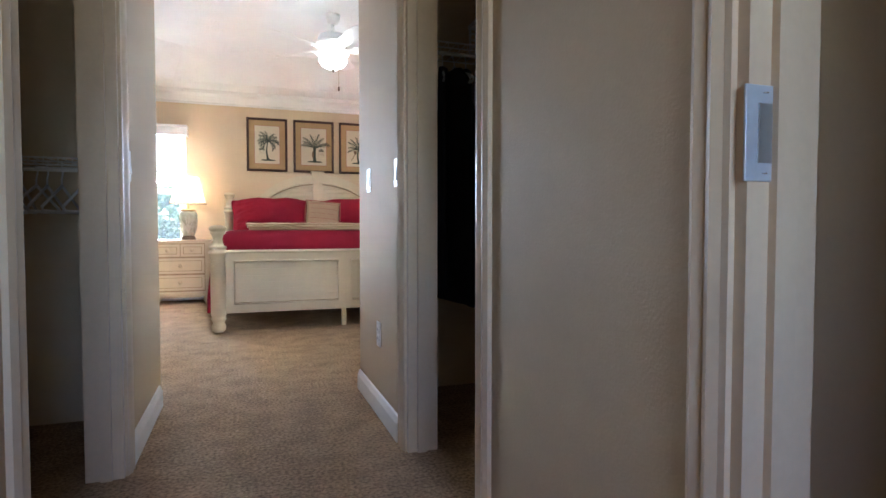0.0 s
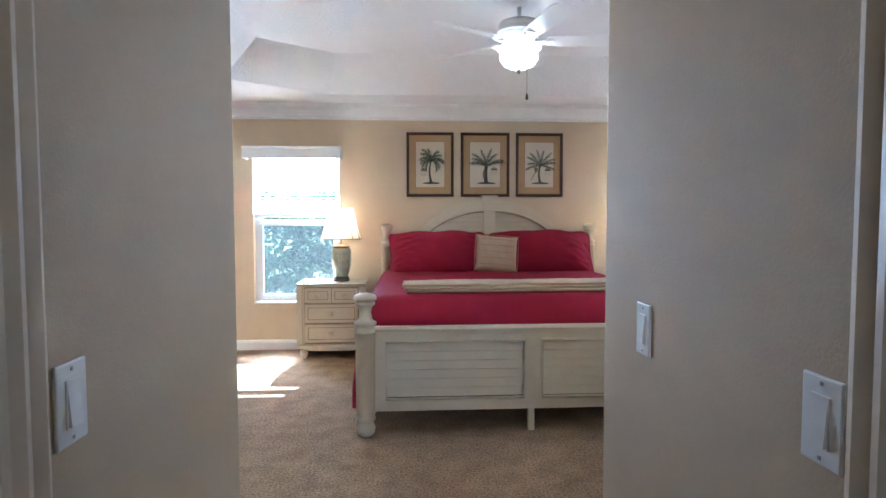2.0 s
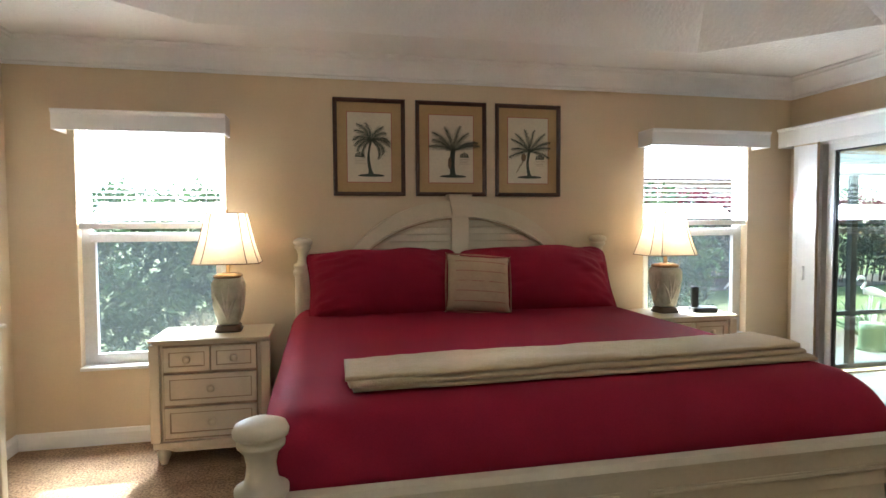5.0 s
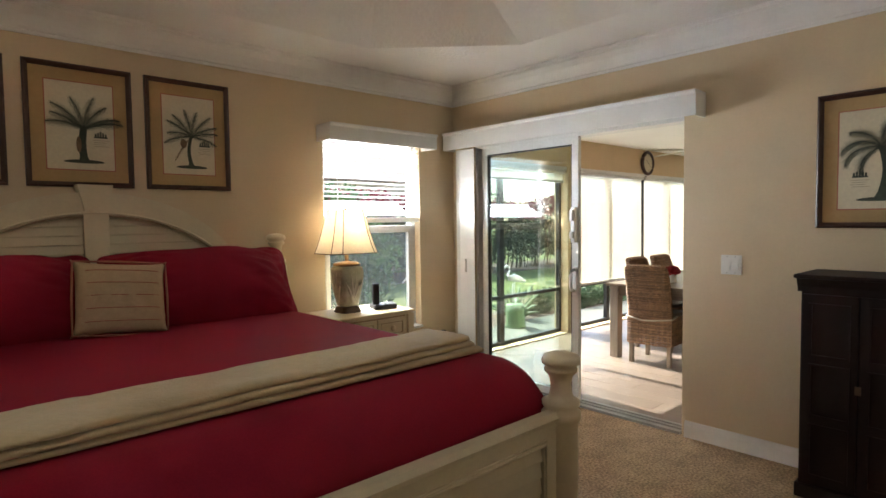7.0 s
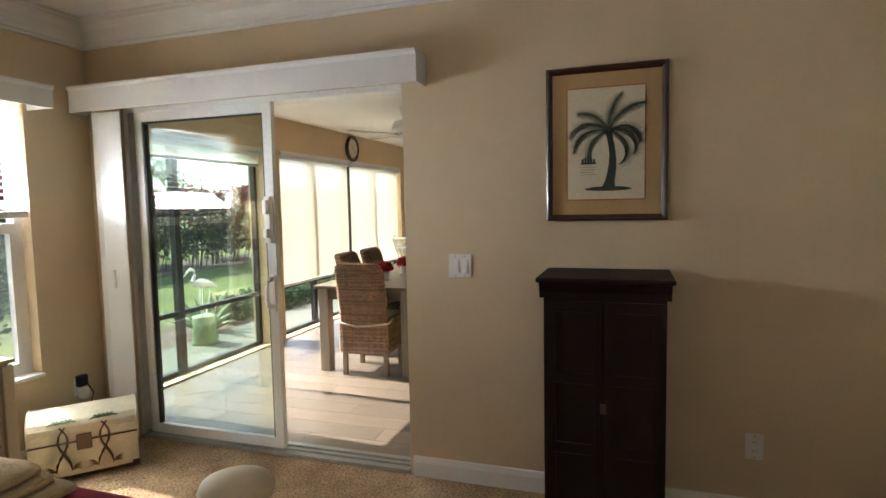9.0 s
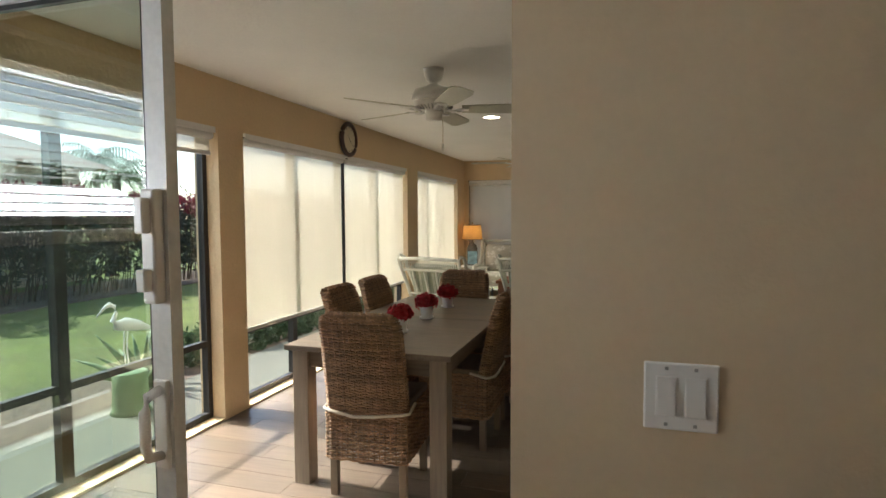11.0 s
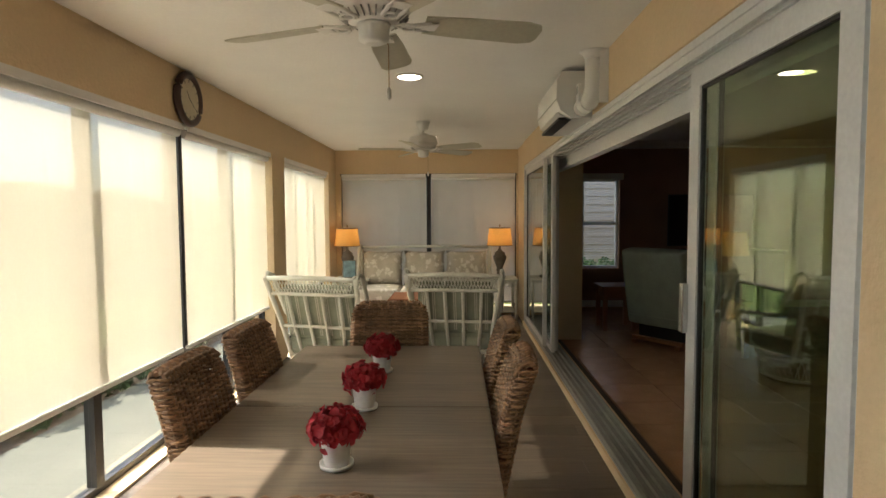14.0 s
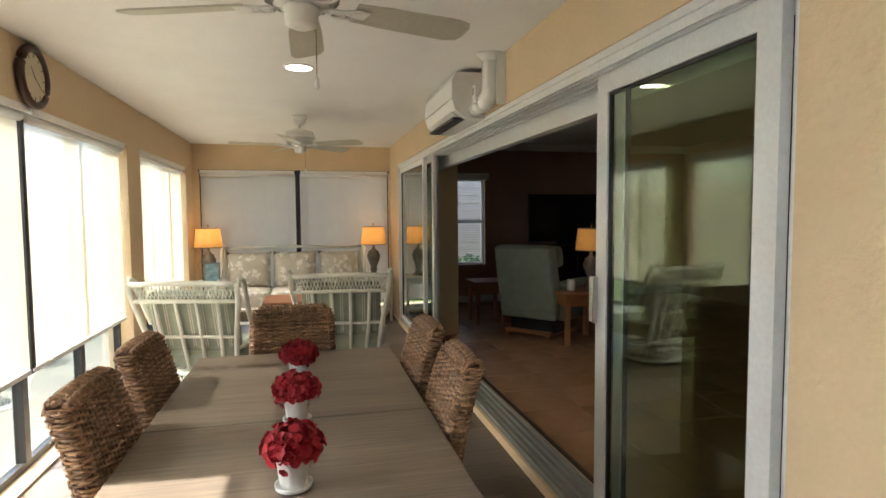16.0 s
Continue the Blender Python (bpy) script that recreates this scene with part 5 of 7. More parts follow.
    box(cr, sx - 0.034, sx + 0.034, y - 0.0006, y - 0.0001, sz - 0.006, sz + 0.002)
    part("crest", cr, M_INK, t)
    cb = bmesh.new()
    for k in range(4):
        box(cb, sx - 0.040 + 0.006 * (k % 2), sx + 0.040 - 0.008 * (k % 3), y - 0.0004, y, sz - 0.020 - 0.011 * k, sz - 0.0185 - 0.011 * k)
    part("caption_bars", cb, M_INKBROWN, t)
    return t


for i, (xa, xb, lab) in enumerate(((-0.04, 0.455, "drooping fan palm"), (0.53, 1.045, "bushy short palm"), (1.115, 1.615, "tall date palm"))):
    framed_print(pose((xa + xb) / 2, YN, 1.937), xb - xa, 0.668, i + 1, "framed botanical print of a %s with tan mat" % lab, group="bed wall palm prints")
framed_print(pose(XE, 3.876, 1.675, 0, 0, -90), 0.527, 0.69, 5, "large framed palm print hung above the dark chest")
framed_print(pose(XW, 6.33, 1.607, 0, 0, 90), 0.66, 0.735, 4, "silver-framed palm print with a red mat", M_CHROME, M_REDMAT)

# dresser with mirror
dr = thing("dresser", "long cream-painted dresser with arched louvred doors", "dresser", pose(-1.55, 3.96, 0, 0, 0, 90))
W_, H_ = 1.92, 0.965
part("body", boxes((0.02, W_ - 0.02, 0.02, 0.44, 0.12, H_ - 0.035)), M_CREAM, dr)
# as on the nightstands, gap shade and glaze are held in this brown
part("face_frame", boxes((0.05, W_ - 0.05, 0.0185, 0.0215, 0.135, H_ - 0.055)), M_GLAZESHADE, dr, "brown sheet for glaze and shade in the drawer gaps")
tb = boxes((-0.02, W_ + 0.02, -0.02, 0.455, H_ - 0.02, H_), bevel=0.007)
box(tb, 0, W_, 0, 0.44, H_ - 0.036, H_ - 0.02, bevel=0.005)
part("top", tb, M_CREAM, dr)
part("base", boxes((-0.005, W_ + 0.005, -0.005, 0.445, 0.09, 0.125), bevel=0.01), M_CREAM, dr)
for x in (0.05, W_ - 0.05):
    for y in (0.05, 0.39):
        part("foot", lathe([(0.02, 0), (0.026, 0.014), (0.04, 0.045), (0.042, 0.07), (0.03, 0.082), (0.036, 0.092)], 16, x, y), M_CREAM, dr)
for x in (0.018, W_ - 0.018):
    part("corner_post", boxes((x - 0.026, x + 0.026, -0.004, 0.05, 0.125, H_ - 0.036), bevel=0.006), M_CREAM, dr)
for x0, x1 in ((0.06, 0.57), (1.35, 1.86)):
    drawer(dr, x0, (x0 + x1) / 2 - 0.005, 0.02, 0.75, 0.90)
    drawer(dr, (x0 + x1) / 2 + 0.005, x1, 0.02, 0.75, 0.90)
    for z in (0.145, 0.345, 0.545):
        drawer(dr, x0, x1, 0.02, z, z + 0.185)
drawer(dr, 0.60, 1.32, 0.02, 0.75, 0.90, 2)
for x0, x1, s in ((0.60, 0.955, 1), (0.965, 1.32, -1)):
    d = part("door", boxes((x0, x1, 0.005, 0.02, 0.145, 0.735), bevel=0.003), M_CREAM, dr)
    bm = bmesh.new()
    outl = [(x0 + 0.05, 0.20), (x1 - 0.05, 0.20)] + [((x0 + x1) / 2 + ((x1 - x0) / 2 - 0.05) * math.cos(math.pi * k / 10), 0.56 + 0.12 * math.sin(math.pi * k / 10)) for k in range(11)]
    tube(bm, [(a, 0.003, b) for a, b in outl], 0.008, 6, closed=True)
    part("arch_moulding", bm, M_CREAM, d)
    for k in range(9):
        z = 0.21 + k * 0.042
        bm = prism(bmesh.new(), [(-0.008, z), (-0.006, z + 0.004), (0.005, z + 0.04), (0.006, z + 0.004)], "x", x0 + 0.055, x1 - 0.055)
        part("louvre", bm, M_CREAM, d)
    knob(d, x1 - 0.03 if s > 0 else x0 + 0.03, 0.005, 0.47)

mr = thing("dresser_mirror", "arched cream-framed mirror standing on the dresser", "mirror", pose(-1.955, 4.92, H_, 0, 0, 90))
mw, mh = 0.50, 0.80
top_arc = [(-mw + 2 * mw * k / 16, mh + 0.26 * math.sin(math.pi * k / 16)) for k in range(17)]
bm = bmesh.new()
inn = [(a * 0.82, 0.08 + (b - 0.04) * 0.86) for a, b in top_arc]
ring_o = [(-mw, 0.0)] + top_arc + [(mw, 0.0)]
ring_i = [(-mw * 0.82, 0.10)] + inn + [(mw * 0.82, 0.10)]
n = len(ring_o)
for k in range(n):
    a, b, c, d = ring_o[k], ring_o[(k + 1) % n], ring_i[(k + 1) % n], ring_i[k]
    prism(bm, [a, b, c, d], "y", -0.02, 0.022)
part("mirror_frame", bm, M_CREAM, mr)
for k in range(9):
    x = -0.34 + 0.085 * k
    zt = mh + 0.26 * math.sin(math.pi * (x / mw + 1) / 2)
    part("flute", boxes((x - 0.012, x + 0.012, -0.026, -0.02, zt - 0.12, zt - 0.03)), M_CREAM, mr)
bm = bmesh.new()
prism(bm, ring_i, "y", 0.0, 0.004)
part("mirror_glass", bm, M_MIRROR, mr)
jb = thing("wooden_box", "small red-brown wooden box on the dresser", "box", pose(-1.72, 5.42, H_, 0, 0, 80))
part("body", boxes((-0.14, 0.14, -0.06, 0.06, 0, 0.05), bevel=0.004), M_TEAK, jb)
part("lid", boxes((-0.143, 0.143, -0.063, 0.063, 0.052, 0.075), bevel=0.004), M_TEAK, jb)

# tall dark chest
ch = thing("tall_chest", "tall narrow dark mahogany chest against the wall", "chest", pose(3.27, 4.118, 0, 0, 0, -90))
cw, cdp, chh = 0.50, 0.365, 1.11
part("body", boxes((0.012, cw - 0.012, 0.012, cdp, 0.06, chh - 0.06)), M_DARKWOOD, ch)
tp = boxes((-0.018, cw + 0.018, -0.018, cdp + 0.005, chh - 0.02, chh), bevel=0.006)
prism(tp, [(-0.012, chh - 0.02), (-0.005, chh - 0.04), (0.006, chh - 0.06), (0.01, chh - 0.085), (0.03, chh - 0.085), (0.03, chh - 0.02)], "x", -0.005, cw + 0.005)
part("top", tp, M_DARKWOOD, ch)
part("plinth", boxes((-0.004, cw + 0.004, -0.004, cdp, 0, 0.07), bevel=0.005), M_DARKWOOD, ch)
for x0, x1 in ((0.02, cw / 2 - 0.003), (cw / 2 + 0.003, cw - 0.02)):
    door = part("door", boxes((x0, x1, 0.0, 0.012, 0.085, chh - 0.095), bevel=0.002), M_DARKWOOD, ch)
    for k in range(3):
        bm = bmesh.new()
        za = 0.12 + k * 0.295
        for q in ((x0 + 0.03, x1 - 0.03, -0.006, 0, za + 0.25, za + 0.262), (x0 + 0.03, x1 - 0.03, -0.006, 0, za, za + 0.012), (x0 + 0.03, x0 + 0.042, -0.006, 0, za + 0.012, za + 0.25), (x1 - 0.042, x1 - 0.03, -0.006, 0, za + 0.012, za + 0.25)):
            box(bm, *q)
        part("panel_moulding", bm, M_DARKWOOD, door)
part("lock_plate", boxes((cw / 2 - 0.012, cw / 2 + 0.012, -0.004, 0, 0.56, 0.60)), M_LAMPBASE, ch)

# small painted trunk in the corner
tk = thing("trunk", "small ivory domed trunk painted with palm fronds", "trunk", pose(2.955, 6.70, 0, 0, 0, -41))
tw, td = 0.50, 0.30
part("body", boxes((0, tw, 0, td, 0.012, 0.20), bevel=0.004), M_TRUNKCHEST, tk)
dome = [(0.0, 0.205), (0.0, 0.25)] + [(td / 2 - td / 2 * math.cos(math.pi * k / 10), 0.25 + 0.10 * math.sin(math.pi * k / 10)) for k in range(1, 10)] + [(td, 0.25), (td, 0.205)]
part("lid", prism(bmesh.new(), dome, "x", 0, tw), M_TRUNKCHEST, tk)
part("clasp", boxes((tw / 2 - 0.035, tw / 2 + 0.035, -0.008, 0, 0.15, 0.235), bevel=0.004), M_LAMPBASE, tk, "dark metal clasp")
for x in (0.0, tw):
    for y in (0.0, td):
        part("corner_cap", boxes((x - 0.006 if x == 0 else x - 0.03, x + 0.03 if x == 0 else x + 0.006, y - 0.006 if y == 0 else y - 0.03, y + 0.03 if y == 0 else y + 0.006, 0, 0.035), bevel=0.003), M_LAMPBASE, tk)
def on_trunk(u, v):
    """A spot on the trunk's front and lid: u along it, v up the front and on over the lid."""
    if v < 0.25:
        return (u, -0.0025, v)
    a = min(1.5, (v - 0.25) / 0.14)
    return (u, td / 2 - (td / 2 + 0.0025) * math.cos(a), 0.25 + 0.1025 * math.sin(a))


for x in (0.155, 0.345):
    for q in (-1, 1):
        stem = bmesh.new()
        tube(stem, [on_trunk(x + q * (0.028 * math.cos(k * 0.62) + 0.006), 0.055 + k * 0.030) for k in range(9)], [0.003, 0.006, 0.007, 0.007, 0.006, 0.006, 0.005, 0.005, 0.004], 5)
        part("painted_stem", stem, M_INKBROWN, tk)
        for k in range(5):
            leaf = bmesh.new()
            ang = 0.5 + 0.55 * k
            tube(leaf, [on_trunk(x + q * 0.02 + 0.055 * r_ * math.cos(ang), 0.325 + 0.055 * r_ * math.sin(ang) - 0.03 * r_ * r_) for r_ in (0, 0.3, 0.65, 1.0)], [0.0015, 0.005, 0.0045, 0.001], 4)
            part("painted_leaf", leaf, M_ALOE, tk)
        for k in range(4):
            leaf = bmesh.new()
            tube(leaf, [on_trunk(x + q * (0.03 + 0.05 * r_), 0.045 + 0.012 * k * r_ + 0.01 * math.sin(3 * r_)) for r_ in (0, 0.35, 0.7, 1.0)], [0.001, 0.0035, 0.003, 0.001], 4)
            part("painted_leaf", leaf, M_BRASS, tk)
for z in (0.016, 0.198):
    rim_ = bmesh.new()
    tube(rim_, [(-0.002, -0.002, z), (tw + 0.002, -0.002, z), (tw + 0.002, td, z), (-0.002, td, z)], 0.004, 6, closed=True)
    part("edge_piping", rim_, M_INKBROWN, tk)
for x in (0.0, tw):
    arc = bmesh.new()
    tube(arc, [(x, 0.0, 0.02)] + [(x, td / 2 - td / 2 * math.cos(math.pi * k / 12), 0.25 + 0.10 * math.sin(math.pi * k / 12)) for k in range(13)] + [(x, td, 0.02)], 0.005, 6)
    part("edge_piping", arc, M_TRUNKCHEST, tk)


# ceiling fans
def ceiling_fan(m, drop, blade_len, turn, label, light=False):
    """Hangs below its origin on the ceiling."""
    t = thing("ceiling_fan", label, "ceiling fan", m, "ceiling fans")
    part("canopy", lathe([(0.02, -0.09), (0.05, -0.075), (0.065, -0.03), (0.068, 0)], 24), M_PLASTIC, t)
    part("downrod", lathe([(0.013, -drop), (0.013, -0.08)], 12), M_PLASTIC, t)
    z = -drop
    part("motor", lathe([(0.03, z - 0.155), (0.085, z - 0.15), (0.115, z - 0.13), (0.135, z - 0.10), (0.14, z - 0.05), (0.125, z - 0.02), (0.07, z - 0.005), (0.03, z + 0.015)], 32), M_PLASTIC, t)
    part("motor_band", lathe([(0.142, z - 0.095), (0.146, z - 0.09), (0.146, z - 0.07), (0.142, z - 0.065)], 32), M_PLASTIC, t)
    vb_ = bmesh.new()
    for k in range(30):
        a = 2 * math.pi * k / 30
        c, s = math.cos(a), math.sin(a)
        tube(vb_, [(0.09 * c, 0.09 * s, z - 0.151), (0.122 * c, 0.122 * s, z - 0.128)], 0.003, 4)
    part("vent_ring", vb_, M_ALUGREY, t)
    zb = z - 0.145
    for k in range(5):
        a = math.radians(turn + 72 * k)
        br = bmesh.new()
        tube(br, [(0.07, 0.0, zb + 0.0), (0.12, 0.028, zb - 0.012), (0.17, 0.032, zb - 0.006), (0.20, 0.03, zb)], 0.007, 6)
        tube(br, [(0.07, 0.0, zb + 0.0), (0.12, -0.028, zb - 0.012), (0.17, -0.032, zb - 0.006), (0.20, -0.03, zb)], 0.007, 6)
        tube(br, [(0.12 + 0.025 * math.cos(q * 0.785), 0.022 * math.sin(q * 0.785), zb - 0.012) for q in range(8)], 0.005, 5, closed=True)
        box(br, 0.17, 0.225, -0.04, 0.04, zb - 0.006, zb - 0.001, bevel=0.002)
        bmesh.ops.rotate(br, verts=br.verts, cent=(0, 0, 0), matrix=Matrix.Rotation(a, 3, "Z"))
        part("blade_iron", br, M_PLASTIC, t)
        bl = bmesh.new()
        o = [(0.18, -0.052), (0.30, -0.062), (blade_len - 0.06, -0.07), (blade_len - 0.012, -0.056), (blade_len, -0.03), (blade_len, 0.03), (blade_len - 0.012, 0.056), (blade_len - 0.06, 0.07), (0.30, 0.062), (0.18, 0.052)]
        prism(bl, o, "z", -0.003, 0.003)
        bmesh.ops.rotate(bl, verts=bl.verts, cent=(0, 0, 0), matrix=Matrix.Rotation(math.radians(-13), 3, "X"))
        bmesh.ops.translate(bl, verts=bl.verts, vec=(0, 0, zb + 0.004))
        bmesh.ops.rotate(bl, verts=bl.verts, cent=(0, 0, 0), matrix=Matrix.Rotation(a, 3, "Z"))
        part("blade", bl, M_PLASTIC if light else M_BLADE, t)
    zs_ = z - 0.155
    part("switch_cup", lathe([(0.03, zs_ - 0.065), (0.052, zs_ - 0.055), (0.055, zs_ - 0.01), (0.06, zs_)], 24), M_PLASTIC, t)
    zc = zs_ - 0.065
    if light:
        part("bowl", lathe([(0.012, zc - 0.105), (0.05, zc - 0.10), (0.10, zc - 0.075), (0.128, zc - 0.035), (0.12, zc - 0.01), (0.115, zc), (0.14, zc + 0.025), (0.145, zc + 0.03)], 32), M_BOWL, t, "lit frosted glass bowl")
        part("bowl_finial", lathe([(0.004, zc - 0.135), (0.011, zc - 0.125), (0.016, zc - 0.108), (0.008, zc - 0.10)], 12), M_LAMPBASE, t)
        zc -= 0.13
    chn = bmesh.new()
    tube(chn, [(0.035, -0.035, zs_ - 0.03), (0.045, -0.045, zs_ - 0.06), (0.045, -0.045, zc - 0.14)], 0.0018, 5)
    part("pull_chain", chn, M_BRASS, t)
    part("pull", lathe([(0.003, zc - 0.185), (0.009, zc - 0.175), (0.008, zc - 0.15), (0.002, zc - 0.138)], 10, 0.045, -0.045), M_LAMPBASE if light else M_PLASTIC, t)
    return t


M_BOWL = glow("lit_frosted_glass", (1.0, 0.90, 0.74), 1.5)
ceiling_fan(pose(0.72, 4.74, 2.85), 0.17, 0.66, -5, "white five-blade ceiling fan with a lit frosted bowl", True)
ceiling_fan(pose(6.15, 5.83, LZ), 0.115, 0.62, -2, "white five-blade lanai ceiling fan above the table")
ceiling_fan(pose(9.84, 5.88, LZ), 0.13, 0.64, 24, "white five-blade lanai ceiling fan near the sofa")


# ---- lanai things ----
TX0, TX1, TY0, TY1, TZ = 5.17, 7.07, 5.43, 6.34, 0.748
tbl = thing("dining_table", "weathered grey-brown wooden dining table with square legs", "table")
for k in range(2):
    xa = TX0 + (TX1 - TX0) * k / 2
    part("tabletop_board", boxes((xa + 0.0012 * k, xa + (TX1 - TX0) / 2 - 0.0012, TY0, TY1, TZ - 0.028, TZ), bevel=0.003), M_GREYWOOD, tbl)
for q in ((TX0 + 0.09, TX1 - 0.09, TY0 + 0.05, TY0 + 0.075, TZ - 0.12, TZ - 0.028), (TX0 + 0.09, TX1 - 0.09, TY1 - 0.075, TY1 - 0.05, TZ - 0.12, TZ - 0.028), (TX0 + 0.05, TX0 + 0.075, TY0 + 0.075, TY1 - 0.075, TZ - 0.12, TZ - 0.028), (TX1 - 0.075, TX1 - 0.05, TY0 + 0.075, TY1 - 0.075, TZ - 0.12, TZ - 0.028)):
    part("apron", boxes(q), M_GREYWOOD, tbl)
for x in (TX0 + 0.03, TX1 - 0.12):
    for y in (TY0 + 0.03, TY1 - 0.12):
        part("leg", boxes((x, x + 0.09, y, y + 0.09, 0, TZ - 0.03), bevel=0.004), M_GREYLEG, tbl)


def strand(verts, faces, pts, nrm, r0, r1):
    """A round willow strand along pts; nrm: its outward ways."""
    base, seg = len(verts), 5
    up = Vector((0, 0, 1))
    for p, q in zip(pts, nrm):
        for k in range(seg):
            a = 2 * math.pi * k / seg
            verts.append(p + q * (r0 * math.cos(a)) + up * (r1 * math.sin(a)))
    for i in range(len(pts) - 1):
        a, b = base + seg * i, base + seg * (i + 1)
        for k in range(seg):
            faces.append((a + k, a + (k + 1) % seg, b + (k + 1) % seg, b + k))


def weave(path, z0, z1, shape, step=0.0090, stake=0.028, amp=0.0042, seed=1):
    """Woven wicker over a plan path (points x, y); shape(p) bends it. Strands go over and under upright stakes in pairs."""
    rnd = random.Random(seed)
    pts = [Vector((*p, 0)) for p in path]
    acc = [0.0]
    for a, b in zip(pts, pts[1:]):
        acc.append(acc[-1] + (b - a).length)
    total = acc[-1]

    def on(s):
        s = min(max(s, 0), total)
        for i in range(len(pts) - 1):
            if s <= acc[i + 1] + 1e-6:
                d = (pts[i + 1] - pts[i]).normalized()
                return pts[i] + d * (s - acc[i]), Vector((d.y, -d.x, 0))
        return pts[-1], Vector((1, 0, 0))
    verts, faces = [], []
    ns = 2 * max(2, int(total / stake / 2))
    rows = int((z1 - z0) / step)
    for r in range(rows + 1):
        z = z0 + (z1 - z0) * r / rows
        # a strand lasts a stretch of the round, then the next one takes over
        cuts = sorted({0, ns * 5} | {rnd.randrange(5, ns * 5 - 5) for _ in range(3)})
        for c0, c1 in zip(cuts, cuts[1:]):
            ps, qs = [], []
            thick = rnd.uniform(0.0037, 0.0049)
            dz = rnd.uniform(-0.0018, 0.0018)
            for i in range(c0, c1 + 1):
                p, q = on(total * i / (ns * 5))
                off = amp * math.sin(math.pi * (i / 5 + 0.5) + math.pi * (r % 2))
                sag = 0.0016 * math.sin(math.pi * (i / 5) * 0.5 + r * 2.1)
                ps.append(shape(Vector((p.x, p.y, z + dz + sag)) + q * off))
                qs.append(q)
            strand(verts, faces, ps, qs, thick, thick * 1.12)
    for i in range(ns + 1):
        p, q = on(total * i / ns)
        ps = [shape(Vector((p.x, p.y, z0 + (z1 - z0) * k / 6))) for k in range(7)]
        base = len(verts)
        t = Vector((-q.y, q.x, 0))
        for pp in ps:
            verts += [pp + q * 0.0045, pp + t * 0.0045, pp - q * 0.0045, pp - t * 0.0045]
        for k in range(6):
            a, b = base + 4 * k, base + 4 * k + 4
            for m_ in range(4):
                faces.append((a + m_, a + (m_ + 1) % 4, b + (m_ + 1) % 4, b + m_))
    return verts, faces


def raw_part(name, verts, faces, material, parent, label=""):
    me = bpy.data.meshes.new(name)
    me.from_pydata([tuple(v) for v in verts], [], faces)
    me.shade_smooth()
    me.materials.append(material)
    ob = new(name, me)
    ob.parent = parent
    return tagged(ob, label)


def wicker_chair(m, label):
    """Seat forward along +x; its back at x = 0."""
    t = thing("dining_chair", label, "chair", m, "wicker dining chairs")
    w = 0.212

    def lean(p):
        """Leans the back, curves it and rounds its top corners."""
        up = max(0.0, p.z - 0.45)
        narrow = 1 - 0.06 * up - 0.10 * max(0.0, (p.z - 0.93) / 0.08) ** 2
        return Vector((p.x - 0.18 * up - 0.02 * max(0.0, (p.z - 0.80) / 0.2) ** 2 - 0.012 * (1 - (p.y / w) ** 2), p.y * narrow, p.z - 0.115 * up))

    loop = [(0.012, -w + 0.004), (0.0, -w + 0.022), (0.0, w - 0.022), (0.012, w - 0.004), (0.03, w), (0.048, w - 0.004), (0.06, w - 0.022), (0.06, -w + 0.022), (0.048, -w + 0.004), (0.03, -w), (0.012, -w + 0.004)]
    v, f = weave(loop, 0.45, 1.0, lean, seed=3)
    tagged(raw_part("backrest", v, f, M_WICKER, t, "woven brown wicker back"), kind="stuff")
    rim = bmesh.new()
    for lane in (0.008, 0.024, 0.040, 0.054):
        tube(rim, [tuple(lean(Vector((lane + 0.004 * math.sin(k * 1.7 + lane * 90), -w * 0.9 + 1.8 * w * k / 24, 1.003 + 0.012 * math.cos((lane - 0.03) * 40) + 0.004 * math.sin(k * 1.7 + lane * 200))))) for k in range(25)], 0.0085, 6)
    for k in range(20):
        yk = -w * 0.9 + 1.8 * w * k / 20
        tube(rim, [tuple(lean(Vector((x, yk + dy, z)))) for x, dy, z in ((-0.004, 0, 0.985), (0.006, 0.006, 1.012), (0.03, 0.016, 1.026), (0.054, 0.026, 1.012), (0.064, 0.03, 0.985))], 0.006, 5)
    tagged(part("top_rail", rim, M_WICKER, t), kind="stuff")
    body = [(0.0, -w), (0.42, -w), (0.44, -w + 0.03), (0.44, w - 0.03), (0.42, w), (0.0, w), (-0.005, w - 0.03), (-0.005, -w + 0.03), (0.0, -w)]
    v, f = weave(body, 0.20, 0.46, lambda p: p, seed=5)
    tagged(raw_part("seat_skirt", v, f, M_WICKER, t, "woven brown wicker skirt"), kind="stuff")
    part("seat", boxes((0.05, 0.43, -w + 0.01, w - 0.01, 0.40, 0.49), bevel=0.012), M_GREYWOOD, t, "grey-brown seat pad")
    for x, y in ((0.03, -w + 0.03), (0.03, w - 0.03), (0.40, -w + 0.03), (0.40, w - 0.03)):
        lg = bmesh.new()
        prism(lg, [(x - 0.018, y - 0.018), (x + 0.018, y - 0.018), (x + 0.018, y + 0.018), (x - 0.018, y + 0.018)], "z", 0, 0.42)
        part("leg", lg, M_WICKERLEG, t)
    tie = bmesh.new()
    tube(tie, [(0.10, -w - 0.012, 0.475), (0.0, -w - 0.012, 0.455), (-0.014, -w + 0.02, 0.45), (-0.016, -0.05, 0.432), (-0.018, 0.06, 0.425), (-0.016, w - 0.02, 0.45), (0.0, w + 0.012, 0.455), (0.10, w + 0.012, 0.475)], 0.008, 6)
    part("cushion_tie", tie, M_TIE, t, "cream fabric tie")
    return t


